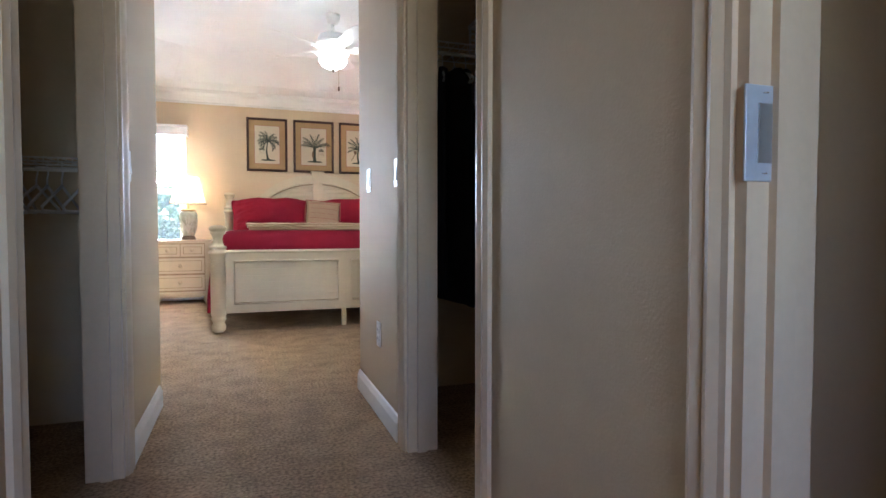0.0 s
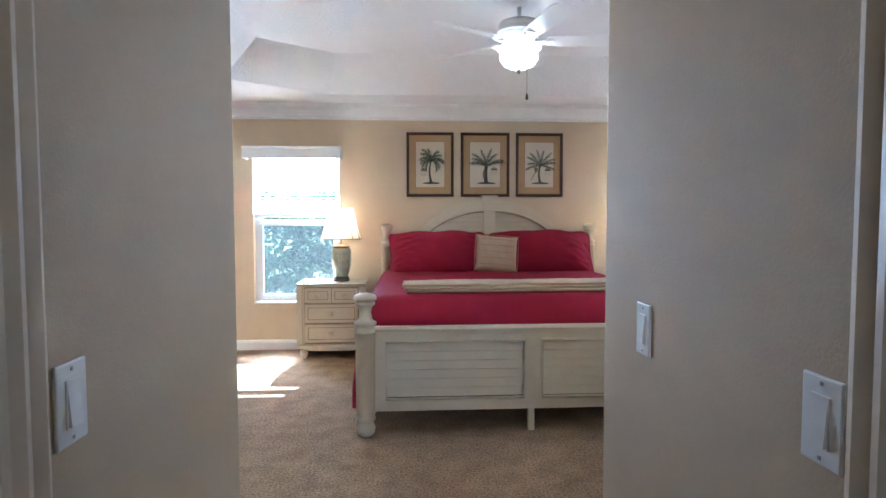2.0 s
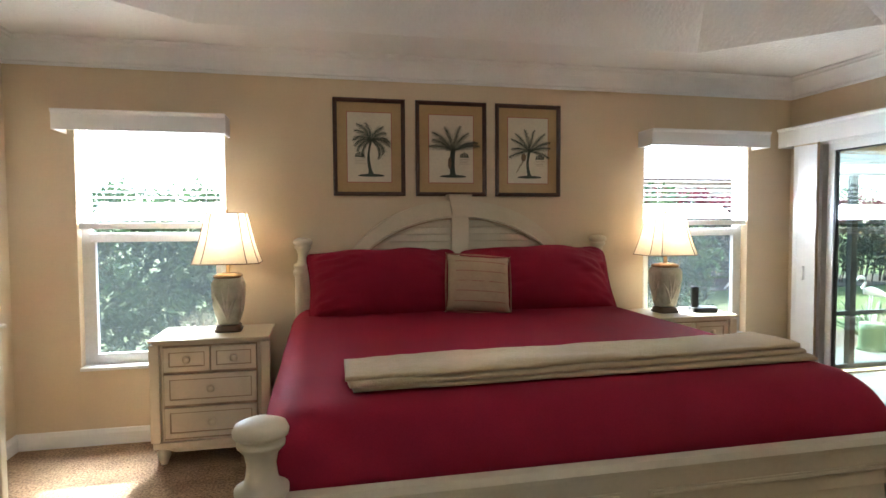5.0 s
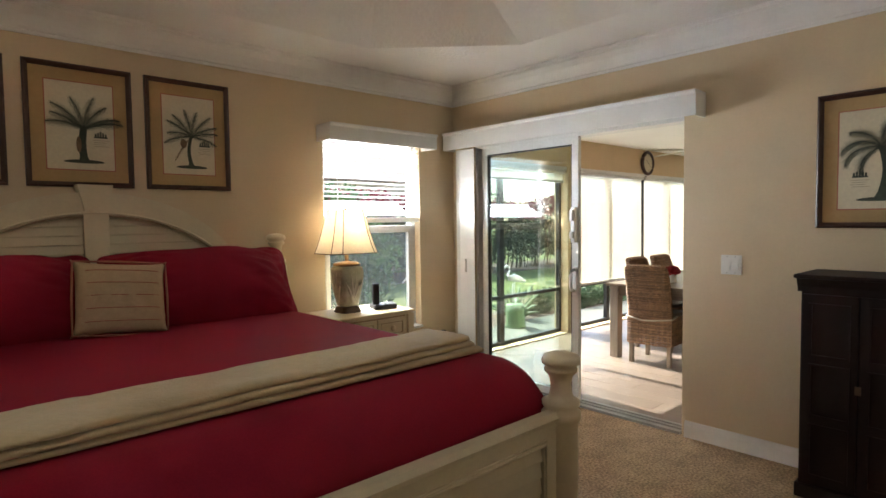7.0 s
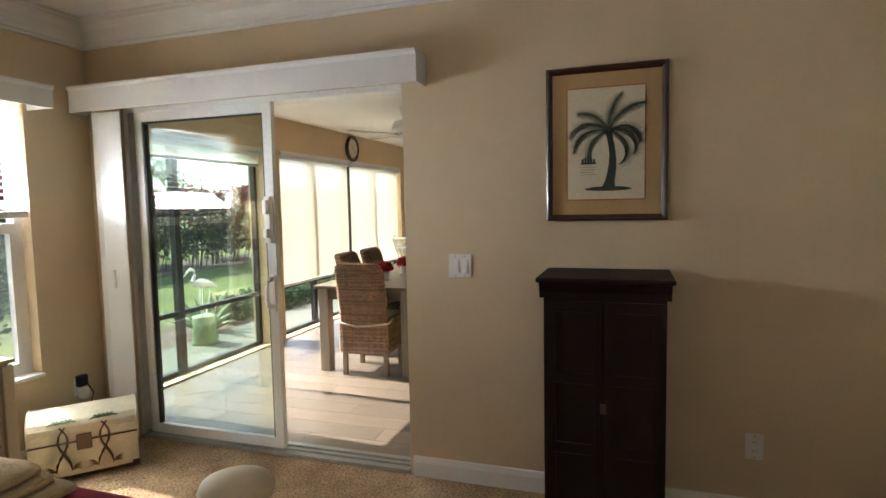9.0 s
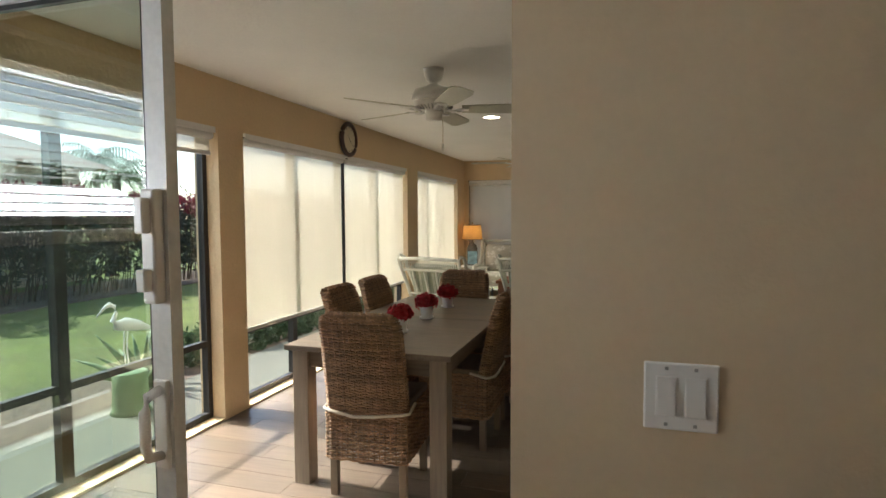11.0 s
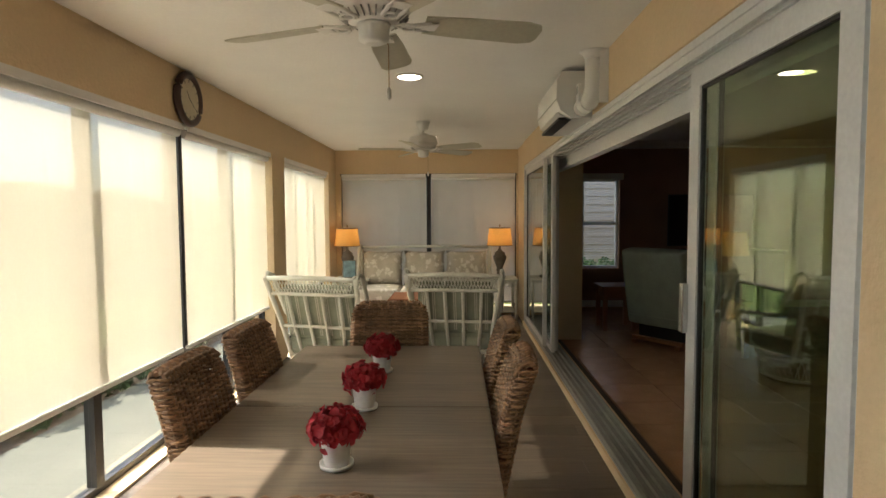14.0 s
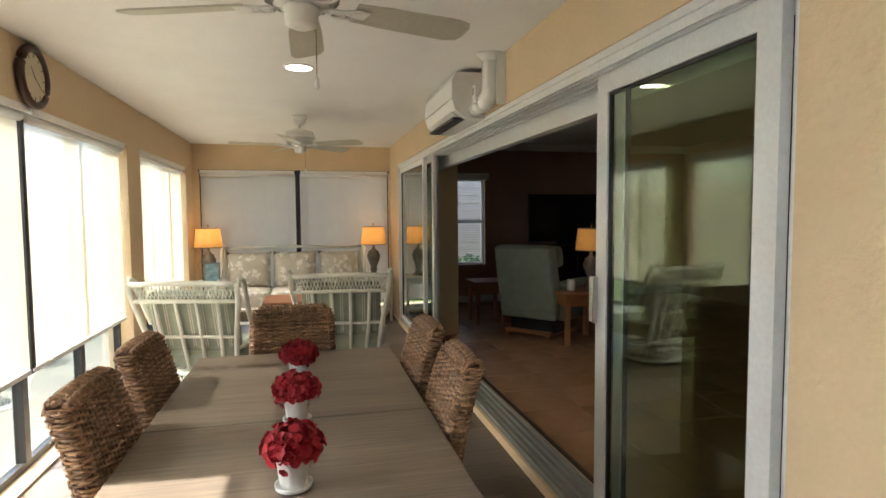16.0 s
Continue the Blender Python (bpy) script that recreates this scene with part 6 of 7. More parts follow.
wc = wicker_chair(pose(5.14, 5.86, 0, 0, 0, 4), "brown wicker dining chair at the table's end")
for m, lab in ((pose(5.98, 6.36, 0, 0, 0, -90), "brown wicker dining chair on the window side"), (pose(6.53, 6.36, 0, 0, 0, -91), "brown wicker dining chair on the window side"),
               (pose(6.08, 5.41, 0, 0, 0, 88), "brown wicker dining chair on the door side"), (pose(6.63, 5.41, 0, 0, 0, 90), "brown wicker dining chair on the door side"),
               (pose(7.12, 5.91, 0, 0, 0, 180), "brown wicker dining chair at the far end")):
    tagged(copy_thing(wc, m), lab)


# red flowers in white pots
def flower_pot(m, seed):
    rnd = random.Random(seed)
    t = thing("flower_pot", "white pot of crimson silk hydrangeas on the table", "flower pot", m, "table flower pots")
    part("pot", lathe([(0.040, 0.008), (0.046, 0.03), (0.054, 0.10), (0.055, 0.105), (0.049, 0.105), (0.046, 0.09)], 24), M_POT, t)
    part("saucer", lathe([(0.045, 0), (0.058, 0.004), (0.060, 0.018), (0.055, 0.018), (0.052, 0.008)], 24), M_POT, t)
    verts, faces = [], []
    for k in range(430):
        d = Vector((rnd.gauss(0, 1), rnd.gauss(0, 1), abs(rnd.gauss(0, 0.8)) - 0.25)).normalized()
        c = Vector((0, 0, 0.135)) + Vector((d.x * 0.092, d.y * 0.092, d.z * 0.075)) * rnd.uniform(0.72, 1.06)
        a = d.cross(Vector((rnd.random(), rnd.random(), rnd.random()))).normalized()
        b = d.cross(a)
        r = rnd.uniform(0.011, 0.020)
        base = len(verts)
        verts.append(c - d * 0.006)
        for i in range(6):
            q = i * math.pi / 3
            verts.append(c + r * (math.cos(q) * a + math.sin(q) * b) + d * rnd.uniform(-0.002, 0.010))
        for i in range(6):
            faces.append((base, base + 1 + i, base + 1 + (i + 1) % 6))
    raw_part("blossoms", verts, faces, M_FLOWER, t, "crimson hydrangea heads")
    st = bmesh.new()
    for k in range(5):
        a = k * 1.257
        tube(st, [(0, 0, 0.06), (0.02 * math.cos(a), 0.02 * math.sin(a), 0.10), (0.05 * math.cos(a), 0.05 * math.sin(a), 0.14)], 0.003, 5)
    part("stems", st, M_LEAF, t)
    return t


for i, x in enumerate((5.635, 6.10, 6.57)):
    flower_pot(pose(x, 5.872, TZ, 0, 0, 40 * i) @ Matrix.Scale(0.78, 4), 10 + i)


# white rattan seating
def rattan_chair(m, label):
    """Faces +x; stands on a round swivel base."""
    t = thing("rattan_armchair", label, "armchair", m, "white rattan armchairs")
    W = 0.36
    back = lambda u, z: (-0.30 - 0.16 * (z - 0.40) / 0.5, u * (1 + 0.18 * (z - 0.4)), z)
    for s in (-1, 1):
        bm = bmesh.new()
        tube(bm, [back(s * W * 0.86, 0.22), back(s * W * 0.9, 0.5), back(s * W, 0.80), (-0.48, s * W * 1.1, 0.93), (-0.43, s * W * 1.12, 0.965), (-0.36, s * W * 1.12, 0.94), (-0.28, s * W * 1.1, 0.78), (-0.18, s * W * 1.08, 0.60), (0.05, s * W * 1.08, 0.575), (0.24, s * W * 1.05, 0.57), (0.30, s * W * 1.0, 0.52), (0.30, s * W * 0.95, 0.20)], 0.021, 8)
        part("side_frame", bm, M_RATTAN, t)
        bm = bmesh.new()
        tube(bm, [back(s * W * 0.9, 0.42), (0.0, s * W, 0.42), (0.28, s * W * 0.96, 0.40)], 0.014, 8)
        part("arm_brace", bm, M_RATTAN, t)
    for z, r in ((0.925, 0.02), (0.80, 0.016), (0.52, 0.014), (0.24, 0.016)):
        bm = bmesh.new()
        tube(bm, [back(-W * 0.97 + 1.94 * W * k / 8, z + (0.012 * math.sin(math.pi * k / 8) if z > 0.9 else 0)) for k in range(9)], r, 8)
        part("back_rail", bm, M_RATTAN, t)
    for k in range(4):
        u = (-0.60 + 0.40 * k) * W
        bm = bmesh.new()
        tube(bm, [back(u * 0.92, 0.24), back(u, 0.5), back(u, 0.80)], 0.015, 8)
        part("back_spindle", bm, M_RATTAN, t)
    lat = bmesh.new()
    for k in range(26):
        u = -W * 0.92 + 1.84 * W * k / 26
        tube(lat, [back(u, 0.81), back(u + 0.03, 0.915)], 0.004, 4)
        tube(lat, [back(u + 0.03, 0.81), back(u, 0.915)], 0.004, 4)
    part("woven_top", lat, M_RATTAN, t, "open woven cane panel")
    ap = bmesh.new()
    for k in range(36):
        a = 2 * math.pi * k / 36
        tube(ap, [(0.27 * math.cos(a), 0.27 * math.sin(a), 0.05), (0.30 * math.cos(a + 0.17), 0.30 * math.sin(a + 0.17), 0.22)], 0.005, 4)
        tube(ap, [(0.27 * math.cos(a + 0.17), 0.27 * math.sin(a + 0.17), 0.05), (0.30 * math.cos(a), 0.30 * math.sin(a), 0.22)], 0.005, 4)
    part("woven_skirt", ap, M_RATTAN, t)
    for z, r in ((0.23, 0.32), (0.045, 0.28)):
        bm = bmesh.new()
        tube(bm, [(r * math.cos(k * 0.2618), r * math.sin(k * 0.2618), z) for k in range(24)], 0.016, 8, closed=True)
        part("base_ring", bm, M_RATTAN, t)
    part("swivel_base", lathe([(0.25, 0), (0.25, 0.03), (0.06, 0.04), (0.06, 0.22)], 24), M_BLACK, t)
    sc = boxes((-0.28, 0.30, -W * 0.92, W * 0.92, 0.26, 0.42), bevel=0.05)
    seat = part("seat_cushion", sc, M_SEATGREEN, t, "sage and cream striped cushion")
    bc = boxes((-0.27, -0.13, -W * 0.9, W * 0.9, 0.40, 0.88), bevel=0.05)
    bmesh.ops.rotate(bc, verts=bc.verts, cent=(-0.20, 0, 0.40), matrix=Matrix.Rotation(math.radians(-16), 3, "Y"))
    part("back_cushion", bc, M_SEATGREEN, t, "sage and cream striped cushion")
    for k in range(7):
        u = (-0.75 + 0.25 * k) * W
        for du in (-0.008, 0.008):
            st = boxes((-0.2725, -0.2705, u + du - 0.0035, u + du + 0.0035, 0.46, 0.83))
            bmesh.ops.rotate(st, verts=st.verts, cent=(-0.20, 0, 0.40), matrix=Matrix.Rotation(math.radians(-16), 3, "Y"))
            part("stripe", st, M_SEATSTRIPE, t)
    return t


rc_ = rattan_chair(pose(9.30, 5.53, 0, 0, 0, -6), "white rattan swivel armchair with striped sage cushion")
tagged(copy_thing(rc_, pose(9.05, 6.60, 0, 0, 0, -14)), "white rattan swivel armchair beside the shaded windows")

so = thing("rattan_sofa", "white rattan three-seat sofa with printed cushions", "sofa", pose(11.70, 6.0, 0, 0, 0, 180))
SW = 0.89
for s in (-1, 1):
    bm = bmesh.new()
    tube(bm, [(-0.36, s * SW, 0.0), (-0.38, s * SW, 0.5), (-0.44, s * SW, 0.95), (-0.42, s * (SW + 0.02), 1.01), (-0.34, s * (SW + 0.03), 0.97), (-0.26, s * (SW + 0.02), 0.75), (-0.1, s * (SW + 0.02), 0.62), (0.28, s * (SW + 0.02), 0.60), (0.36, s * (SW + 0.01), 0.54), (0.36, s * SW, 0.0)], 0.023, 8)
    part("side_frame", bm, M_RATTAN, so)
    bm = bmesh.new()
    for k in range(8):
        x = -0.3 + 0.085 * k
        tube(bm, [(x, s * SW, 0.25), (x + 0.04, s * SW, 0.6)], 0.007, 5)
        tube(bm, [(x + 0.04, s * SW, 0.25), (x, s * SW, 0.6)], 0.007, 5)
    part("arm_lattice", bm, M_RATTAN, so)
for x, z in ((-0.43, 0.985), (-0.37, 0.30), (0.34, 0.30), (0.34, 0.12)):
    bm = bmesh.new()
    tube(bm, [(x, -SW, z), (x, 0, z + (0.01 if z > 0.9 else 0)), (x, SW, z)], 0.02, 8)
    part("rail", bm, M_RATTAN, so)
for k in range(3):
    y = -0.58 + 0.58 * k
    soft(part("seat_cushion", boxes((-0.30, 0.39, y - 0.288, y + 0.288, 0.30, 0.50), bevel=0.05), M_SOFA, so))
    bm = pillow_bm(0.57, 0.50, 0.20, 10, 20 + k)
    bmesh.ops.rotate(bm, verts=bm.verts, cent=(0, 0, 0), matrix=Matrix.Rotation(math.radians(90), 3, "Z"))
    bmesh.ops.rotate(bm, verts=bm.verts, cent=(0, 0, 0), matrix=Matrix.Rotation(math.radians(76), 3, "Y"))
    bmesh.ops.translate(bm, verts=bm.verts, vec=(-0.27, y, 0.70))
    part("back_cushion", bm, M_SOFA, so)


def side_table(m, label):
    t = thing("rattan_side_table", label, "side table", m, "rattan side tables")
    part("top", boxes((-0.26, 0.26, -0.25, 0.25, 0.55, 0.575), bevel=0.008), M_RATTAN, t)
    part("shelf", boxes((-0.23, 0.23, -0.22, 0.22, 0.12, 0.135), bevel=0.004), M_RATTAN, t)
    for x in (-0.23, 0.23):
        for y in (-0.22, 0.22):
            bm = bmesh.new()
            tube(bm, [(x, y, 0), (x, y, 0.55)], 0.018, 8)
            part("leg", bm, M_RATTAN, t)
    for x in (-0.23, 0.23):
        bm = bmesh.new()
        for k in range(8):
            y = -0.21 + 0.0525 * k
            tube(bm, [(x, y, 0.47), (x, y + 0.05, 0.55)], 0.005, 4)
            tube(bm, [(x, y + 0.05, 0.47), (x, y, 0.55)], 0.005, 4)
        part("lattice", bm, M_RATTAN, t)
    return t


st1 = side_table(pose(11.93, 4.98, 0), "white rattan side table beside the sofa and doors")
tagged(copy_thing(st1, pose(11.94, 6.99, 0)), "white rattan side table in the window corner")


def urn_lamp(m, label):
    t = thing("urn_lamp", label, "lamp", m, "urn lamps")
    part("base", lathe([(0.075, 0), (0.08, 0.02), (0.05, 0.04), (0.035, 0.07), (0.05, 0.10), (0.04, 0.13), (0.055, 0.17), (0.085, 0.25), (0.09, 0.29), (0.07, 0.32), (0.075, 0.34), (0.03, 0.37), (0.016, 0.40), (0.016, 0.46)], 24), M_LAMPGREY, t, "turned grey urn base")
    bm = bmesh.new()
    a = [bm.verts.new((0.175 * math.cos(k * 0.2618), 0.175 * math.sin(k * 0.2618), 0.44)) for k in range(24)]
    b = [bm.verts.new((0.145 * math.cos(k * 0.2618), 0.145 * math.sin(k * 0.2618), 0.68)) for k in range(24)]
    for k in range(24):
        bm.faces.new((a[k], a[(k + 1) % 24], b[(k + 1) % 24], b[k])).smooth = True
    part("shade", bm, M_AMBER, t, "amber drum shade, lit")
    tr = bmesh.new()
    for r, z in ((0.176, 0.44), (0.146, 0.68)):
        tube(tr, [(r * math.cos(k * 0.2618), r * math.sin(k * 0.2618), z) for k in range(24)], 0.005, 5, closed=True)
    part("shade_trim", tr, M_SHADETRIM, t)
    part("finial", lathe([(0.004, 0.66), (0.005, 0.70), (0.012, 0.715), (0.004, 0.73)], 10), M_BRASS, t)
    part("light_bulb", lathe([(0.012, 0.50), (0.028, 0.54), (0.03, 0.565), (0.018, 0.59), (0.004, 0.597)], 14), M_BULB, t)
    return t


urn_lamp(pose(11.95, 4.96, 0.575), "grey urn lamp with amber shade beside the doors")
urn_lamp(pose(11.97, 7.07, 0.575), "grey urn lamp with amber shade in the window corner")
bulb("bulb_urn", (11.95, 4.96, 1.20), 0.35)
bulb("bulb_urn", (11.97, 7.07, 1.20), 0.35)
fr = thing("photo_frame", "small blue picture on a wire easel", "picture", pose(11.62, 6.98, 0.575, -12, 0, -80))
part("frame", boxes((-0.09, 0.09, -0.008, 0.008, 0.03, 0.27), bevel=0.003), M_LAMPGREY, fr)
part("picture", boxes((-0.078, 0.078, -0.0105, -0.0085, 0.042, 0.258)), mat("blue_green_picture", (0.20, 0.32, 0.36), 0.5, vary=0.6, scale=14), fr)
es = bmesh.new()
tube(es, [(-0.06, -0.03, 0.0), (-0.06, -0.02, 0.03), (0.06, -0.02, 0.03), (0.06, -0.03, 0.0)], 0.004, 5)
part("easel", es, M_BLACK, fr)
ct = thing("coffee_table", "low red-brown wooden coffee table before the sofa", "table", pose(10.55, 6.05, 0))
part("top", boxes((-0.3, 0.3, -0.25, 0.25, 0.48, 0.52), bevel=0.006), M_TEAK, ct)
part("body", boxes((-0.27, 0.27, -0.22, 0.22, 0.08, 0.48)), M_TEAK, ct)
for x in (-0.25, 0.25):
    for y in (-0.2, 0.2):
        part("foot", boxes((x - 0.03, x + 0.03, y - 0.03, y + 0.03, 0, 0.08)), M_TEAK, ct)

# wall clock
ck = thing("wall_clock", "round wall clock with dark wooden rim and cream face", "clock", pose(7.77, LY1, 2.175, 0, 0, 0))
rim = bmesh.new()
tube(rim, [(0.15 * math.cos(k * 0.19635), -0.025, 0.15 * math.sin(k * 0.19635)) for k in range(32)], 0.024, 8, closed=True)
part("rim", rim, M_FRAMEWOOD, ck)
fc = bmesh.new()
prism(fc, [(0.14 * math.cos(k * 0.19635), 0.14 * math.sin(k * 0.19635)) for k in range(32)], "y", -0.03, -0.001)
part("dial", fc, M_PAPER, ck)
for k in range(12):
    a = k * math.pi / 6
    tk_ = bmesh.new()
    c, s = math.cos(a), math.sin(a)
    prism(tk_, [(0.105 * c - 0.003 * s, 0.105 * s + 0.003 * c), (0.125 * c - 0.003 * s, 0.125 * s + 0.003 * c), (0.125 * c + 0.003 * s, 0.125 * s - 0.003 * c), (0.105 * c + 0.003 * s, 0.105 * s - 0.003 * c)], "y", -0.0315, -0.0295)
    part("hour_mark", tk_, M_BLACK, ck)
for a, ln in ((2.2, 0.065), (-0.6, 0.10)):
    hn = bmesh.new()
    c, s = math.cos(a), math.sin(a)
    prism(hn, [(-0.003 * s, 0.003 * c), (ln * c, ln * s), (0.003 * s, -0.003 * c)], "y", -0.034, -0.032)
    part("clock_hand", hn, M_BLACK, ck)

# air conditioner with its pipe
ac = thing("air_conditioner", "white wall-mounted split air conditioner with pipe cover", "air conditioner", pose(7.78, LY0 + 0.01, 2.04))
prof = [(0, 0.0), (0.13, 0.0), (0.20, 0.05), (0.225, 0.12), (0.22, 0.24), (0.19, 0.29), (0, 0.29)]
bm = bmesh.new()
prism(bm, prof, "x", 0.0, 0.85)
part("body", bm, M_PLASTIC, ac)
part("louvre_slot", boxes((0.06, 0.79, 0.12, 0.20, -0.004, 0.012)), M_BLACK, ac)
for k in range(4):
    bm = bmesh.new()
    z = 0.0 + 0.012 * k
    prism(bm, [(0.135 + 0.018 * k, z - 0.004), (0.155 + 0.02 * k, z + 0.006), (0.153 + 0.02 * k, z + 0.01), (0.133 + 0.018 * k, z)], "x", 0.06, 0.79)
    part("louvre", bm, M_PLASTIC, ac)
part("panel_line", boxes((0.0, 0.85, 0.218, 0.2265, 0.115, 0.12)), M_ALUGREY, ac)
pp = bmesh.new()
tube(pp, [(0.02, 0.065, 0.06), (-0.18, 0.065, 0.06), (-0.25, 0.065, 0.066), (-0.295, 0.065, 0.09), (-0.315, 0.065, 0.13), (-0.318, 0.065, 0.18), (-0.318, 0.065, 0.318)], 0.052, 14)
part("pipe_cover", pp, M_PLASTIC, ac, "white rounded pipe cover")
part("pipe_collar", lathe([(0.056, 0.275), (0.060, 0.285), (0.062, 0.30), (0.082, 0.312), (0.084, 0.318)], 20, -0.318, 0.065), M_PLASTIC, ac)
for a in (-0.06, -0.19):
    bm = bmesh.new()
    tube(bm, [(a, 0.065, 0.06), (a - 0.02, 0.065, 0.06)], 0.0555, 14)
    part("pipe_joint", bm, M_PLASTIC, ac)
part("wall_strip", boxes((-0.385, -0.372, 0.0, 0.05, 0.02, 0.318)), M_PLASTIC, ac)
rmt = part("remote_holder", boxes((-0.215, -0.155, 0.115, 0.135, 0.055, 0.165), bevel=0.006), M_PLASTIC, ac)
part("display", boxes((-0.205, -0.165, 0.134, 0.1365, 0.105, 0.15)), M_ALUGREY, rmt)

# recessed lights
M_RECESS = glow("lit_recessed_lamp", (1.0, 0.86, 0.66), 9)
for x in (7.99, 10.85):
    rl = thing("recessed_light", "lit round recessed ceiling light", "ceiling light", pose(x, 5.86, LZ), "recessed lights")
    rg = bmesh.new()
    tube(rg, [(0.085 * math.cos(k * 0.2618), 0.085 * math.sin(k * 0.2618), -0.003) for k in range(24)], 0.009, 6, closed=True)
    part("trim_ring", rg, M_PLASTIC, rl)
    part("lens", lathe([(0.08, -0.006), (0.08, -0.001)], 24), M_RECESS, rl)

# slatted stand with a digital frame in the corner by the door
ss = thing("slatted_stand", "red-brown slatted wooden stand beside the patio door", "stand", pose(4.62, 4.72, 0))
for k in range(8):
    part("slat", boxes((-0.24 + 0.06 * k, -0.185 + 0.06 * k, -0.17, 0.17, 0.70, 0.72), bevel=0.003), M_TEAK, ss)
for y in (-0.15, 0.15):
    part("rail", boxes((-0.24, 0.235, y - 0.012, y + 0.012, 0.66, 0.70)), M_TEAK, ss)
for x in (-0.22, 0.215):
    for y in (-0.15, 0.15):
        part("leg", boxes((x - 0.018, x + 0.018, y - 0.018, y + 0.018, 0, 0.70), bevel=0.003), M_TEAK, ss)
df = thing("digital_frame", "black digital picture frame propped on the stand", "digital frame", pose(4.70, 4.66, 0.745, -30, 0, -125))
part("case", boxes((-0.125, 0.125, -0.01, 0.01, -0.02, 0.15), bevel=0.004), M_BLACK, df)
part("screen", boxes((-0.105, 0.105, -0.0125, -0.0105, -0.0, 0.13)), M_SCREEN, df)

# ---- living room things ----
rc2 = thing("recliner", "sage leather recliner seen from behind on a wooden base", "recliner", pose(10.48, 3.12, 0, 0, 0, -52))


def padded(name, q, bevel, tilt=0.0, label=""):
    """A stuffed leather block, leaned back by tilt degrees about its foot."""
    bm = boxes(q, bevel=bevel)
    if tilt:
        bmesh.ops.rotate(bm, verts=bm.verts, cent=(q[0], 0, q[4]), matrix=Matrix.Rotation(math.radians(-tilt), 3, "Y"))
    return soft(part(name, bm, M_LEATHER, rc2, label), 2)


padded("backrest", (-0.36, -0.16, -0.37, 0.37, 0.20, 1.06), 0.05, 11)
padded("headrest", (-0.20, -0.04, -0.33, 0.33, 0.78, 1.04), 0.06, 11)
padded("lumbar_cushion", (-0.20, -0.06, -0.30, 0.30, 0.46, 0.80), 0.06, 11)
padded("seat", (-0.20, 0.42, -0.29, 0.29, 0.24, 0.48), 0.06)
padded("footrest", (0.40, 0.48, -0.27, 0.27, 0.14, 0.44), 0.03)
for s in (-1, 1):
    padded("armrest", (-0.26, 0.42, s * 0.37 - 0.07, s * 0.37 + 0.07, 0.20, 0.60), 0.05)
    padded("arm_pad", (-0.28, 0.46, s * 0.38 - 0.085, s * 0.38 + 0.085, 0.55, 0.66), 0.04)
    part("runner", boxes((-0.38, 0.40, s * 0.26 - 0.03, s * 0.26 + 0.03, 0, 0.045), bevel=0.008), M_OAK, rc2)
    seam = bmesh.new()
    tube(seam, [(-0.352 - 0.19 * (z - 0.2), s * 0.335, z) for z in (0.30, 0.5, 0.75, 0.98)], 0.005, 6)
    part("seam", seam, M_LEATHER, rc2)
seam = bmesh.new()
tube(seam, [(-0.375, -0.33, 0.32), (-0.377, 0, 0.325), (-0.375, 0.33, 0.32)], 0.005, 6)
part("seam", seam, M_LEATHER, rc2)
part("cross_rail", boxes((-0.36, -0.30, -0.30, 0.30, 0.045, 0.085), bevel=0.006), M_OAK, rc2)
part("underframe", boxes((-0.28, 0.34, -0.26, 0.26, 0.045, 0.22)), M_BLACK, rc2)


def wood_table(m, w, d, h, material, label):
    t = thing("end_table", label, "end table", m, "wooden end tables")
    part("top", boxes((-w / 2, w / 2, -d / 2, d / 2, h - 0.03, h), bevel=0.006), material, t)
    part("apron", boxes((-w / 2 + 0.04, w / 2 - 0.04, -d / 2 + 0.04, d / 2 - 0.04, h - 0.15, h - 0.03)), material, t)
    for x in (-w / 2 + 0.05, w / 2 - 0.05):
        for y in (-d / 2 + 0.05, d / 2 - 0.05):
            part("leg", boxes((x - 0.025, x + 0.025, y - 0.025, y + 0.025, 0, h - 0.03), bevel=0.004), material, t)
    return t


wood_table(pose(9.98, 2.92, 0), 0.55, 0.55, 0.57, M_OAK, "honey oak end table beside the recliner")
wood_table(pose(11.3, 3.55, 0), 0.45, 0.45, 0.55, M_TEAK, "red-brown end table near the window")
cn = thing("candle_jar", "white pillar candle on the end table", "candle", pose(9.93, 3.02, 0.57))
part("jar", lathe([(0.04, 0), (0.045, 0.01), (0.045, 0.12), (0.04, 0.125)], 20), M_POT, cn)
ll = urn_lamp(pose(9.95, 2.77, 0.57), "tall lamp with a pale shade on the end table")
tv = thing("television", "large dark flat television against the far wall", "television", pose(12.86, 1.70, 0.95))
part("panel", boxes((-0.02, 0.02, -0.64, 0.64, 0.0, 0.78), bevel=0.006), M_BLACK, tv)
part("screen", boxes((-0.023, -0.020, -0.62, 0.62, 0.02, 0.76)), M_SCREEN, tv)
tvc = thing("media_cabinet", "long dark wooden media cabinet under the television", "cabinet", pose(12.68, 1.70, 0))
part("body", boxes((-0.24, 0.24, -0.9, 0.9, 0.06, 0.86)), M_DARKWOOD, tvc)
part("top", boxes((-0.26, 0.25, -0.93, 0.93, 0.86, 0.90), bevel=0.005), M_DARKWOOD, tvc)
part("plinth", boxes((-0.22, 0.24, -0.88, 0.88, 0, 0.06)), M_DARKWOOD, tvc)
for k in range(4):
    part("door", boxes((-0.256, -0.24, -0.88 + 0.44 * k, -0.46 + 0.44 * k, 0.09, 0.84), bevel=0.004), M_DARKWOOD, tvc)
part("stand_neck", boxes((-0.05, 0.05, -0.15, 0.15, -0.05, 0.05)), M_BLACK, tv)
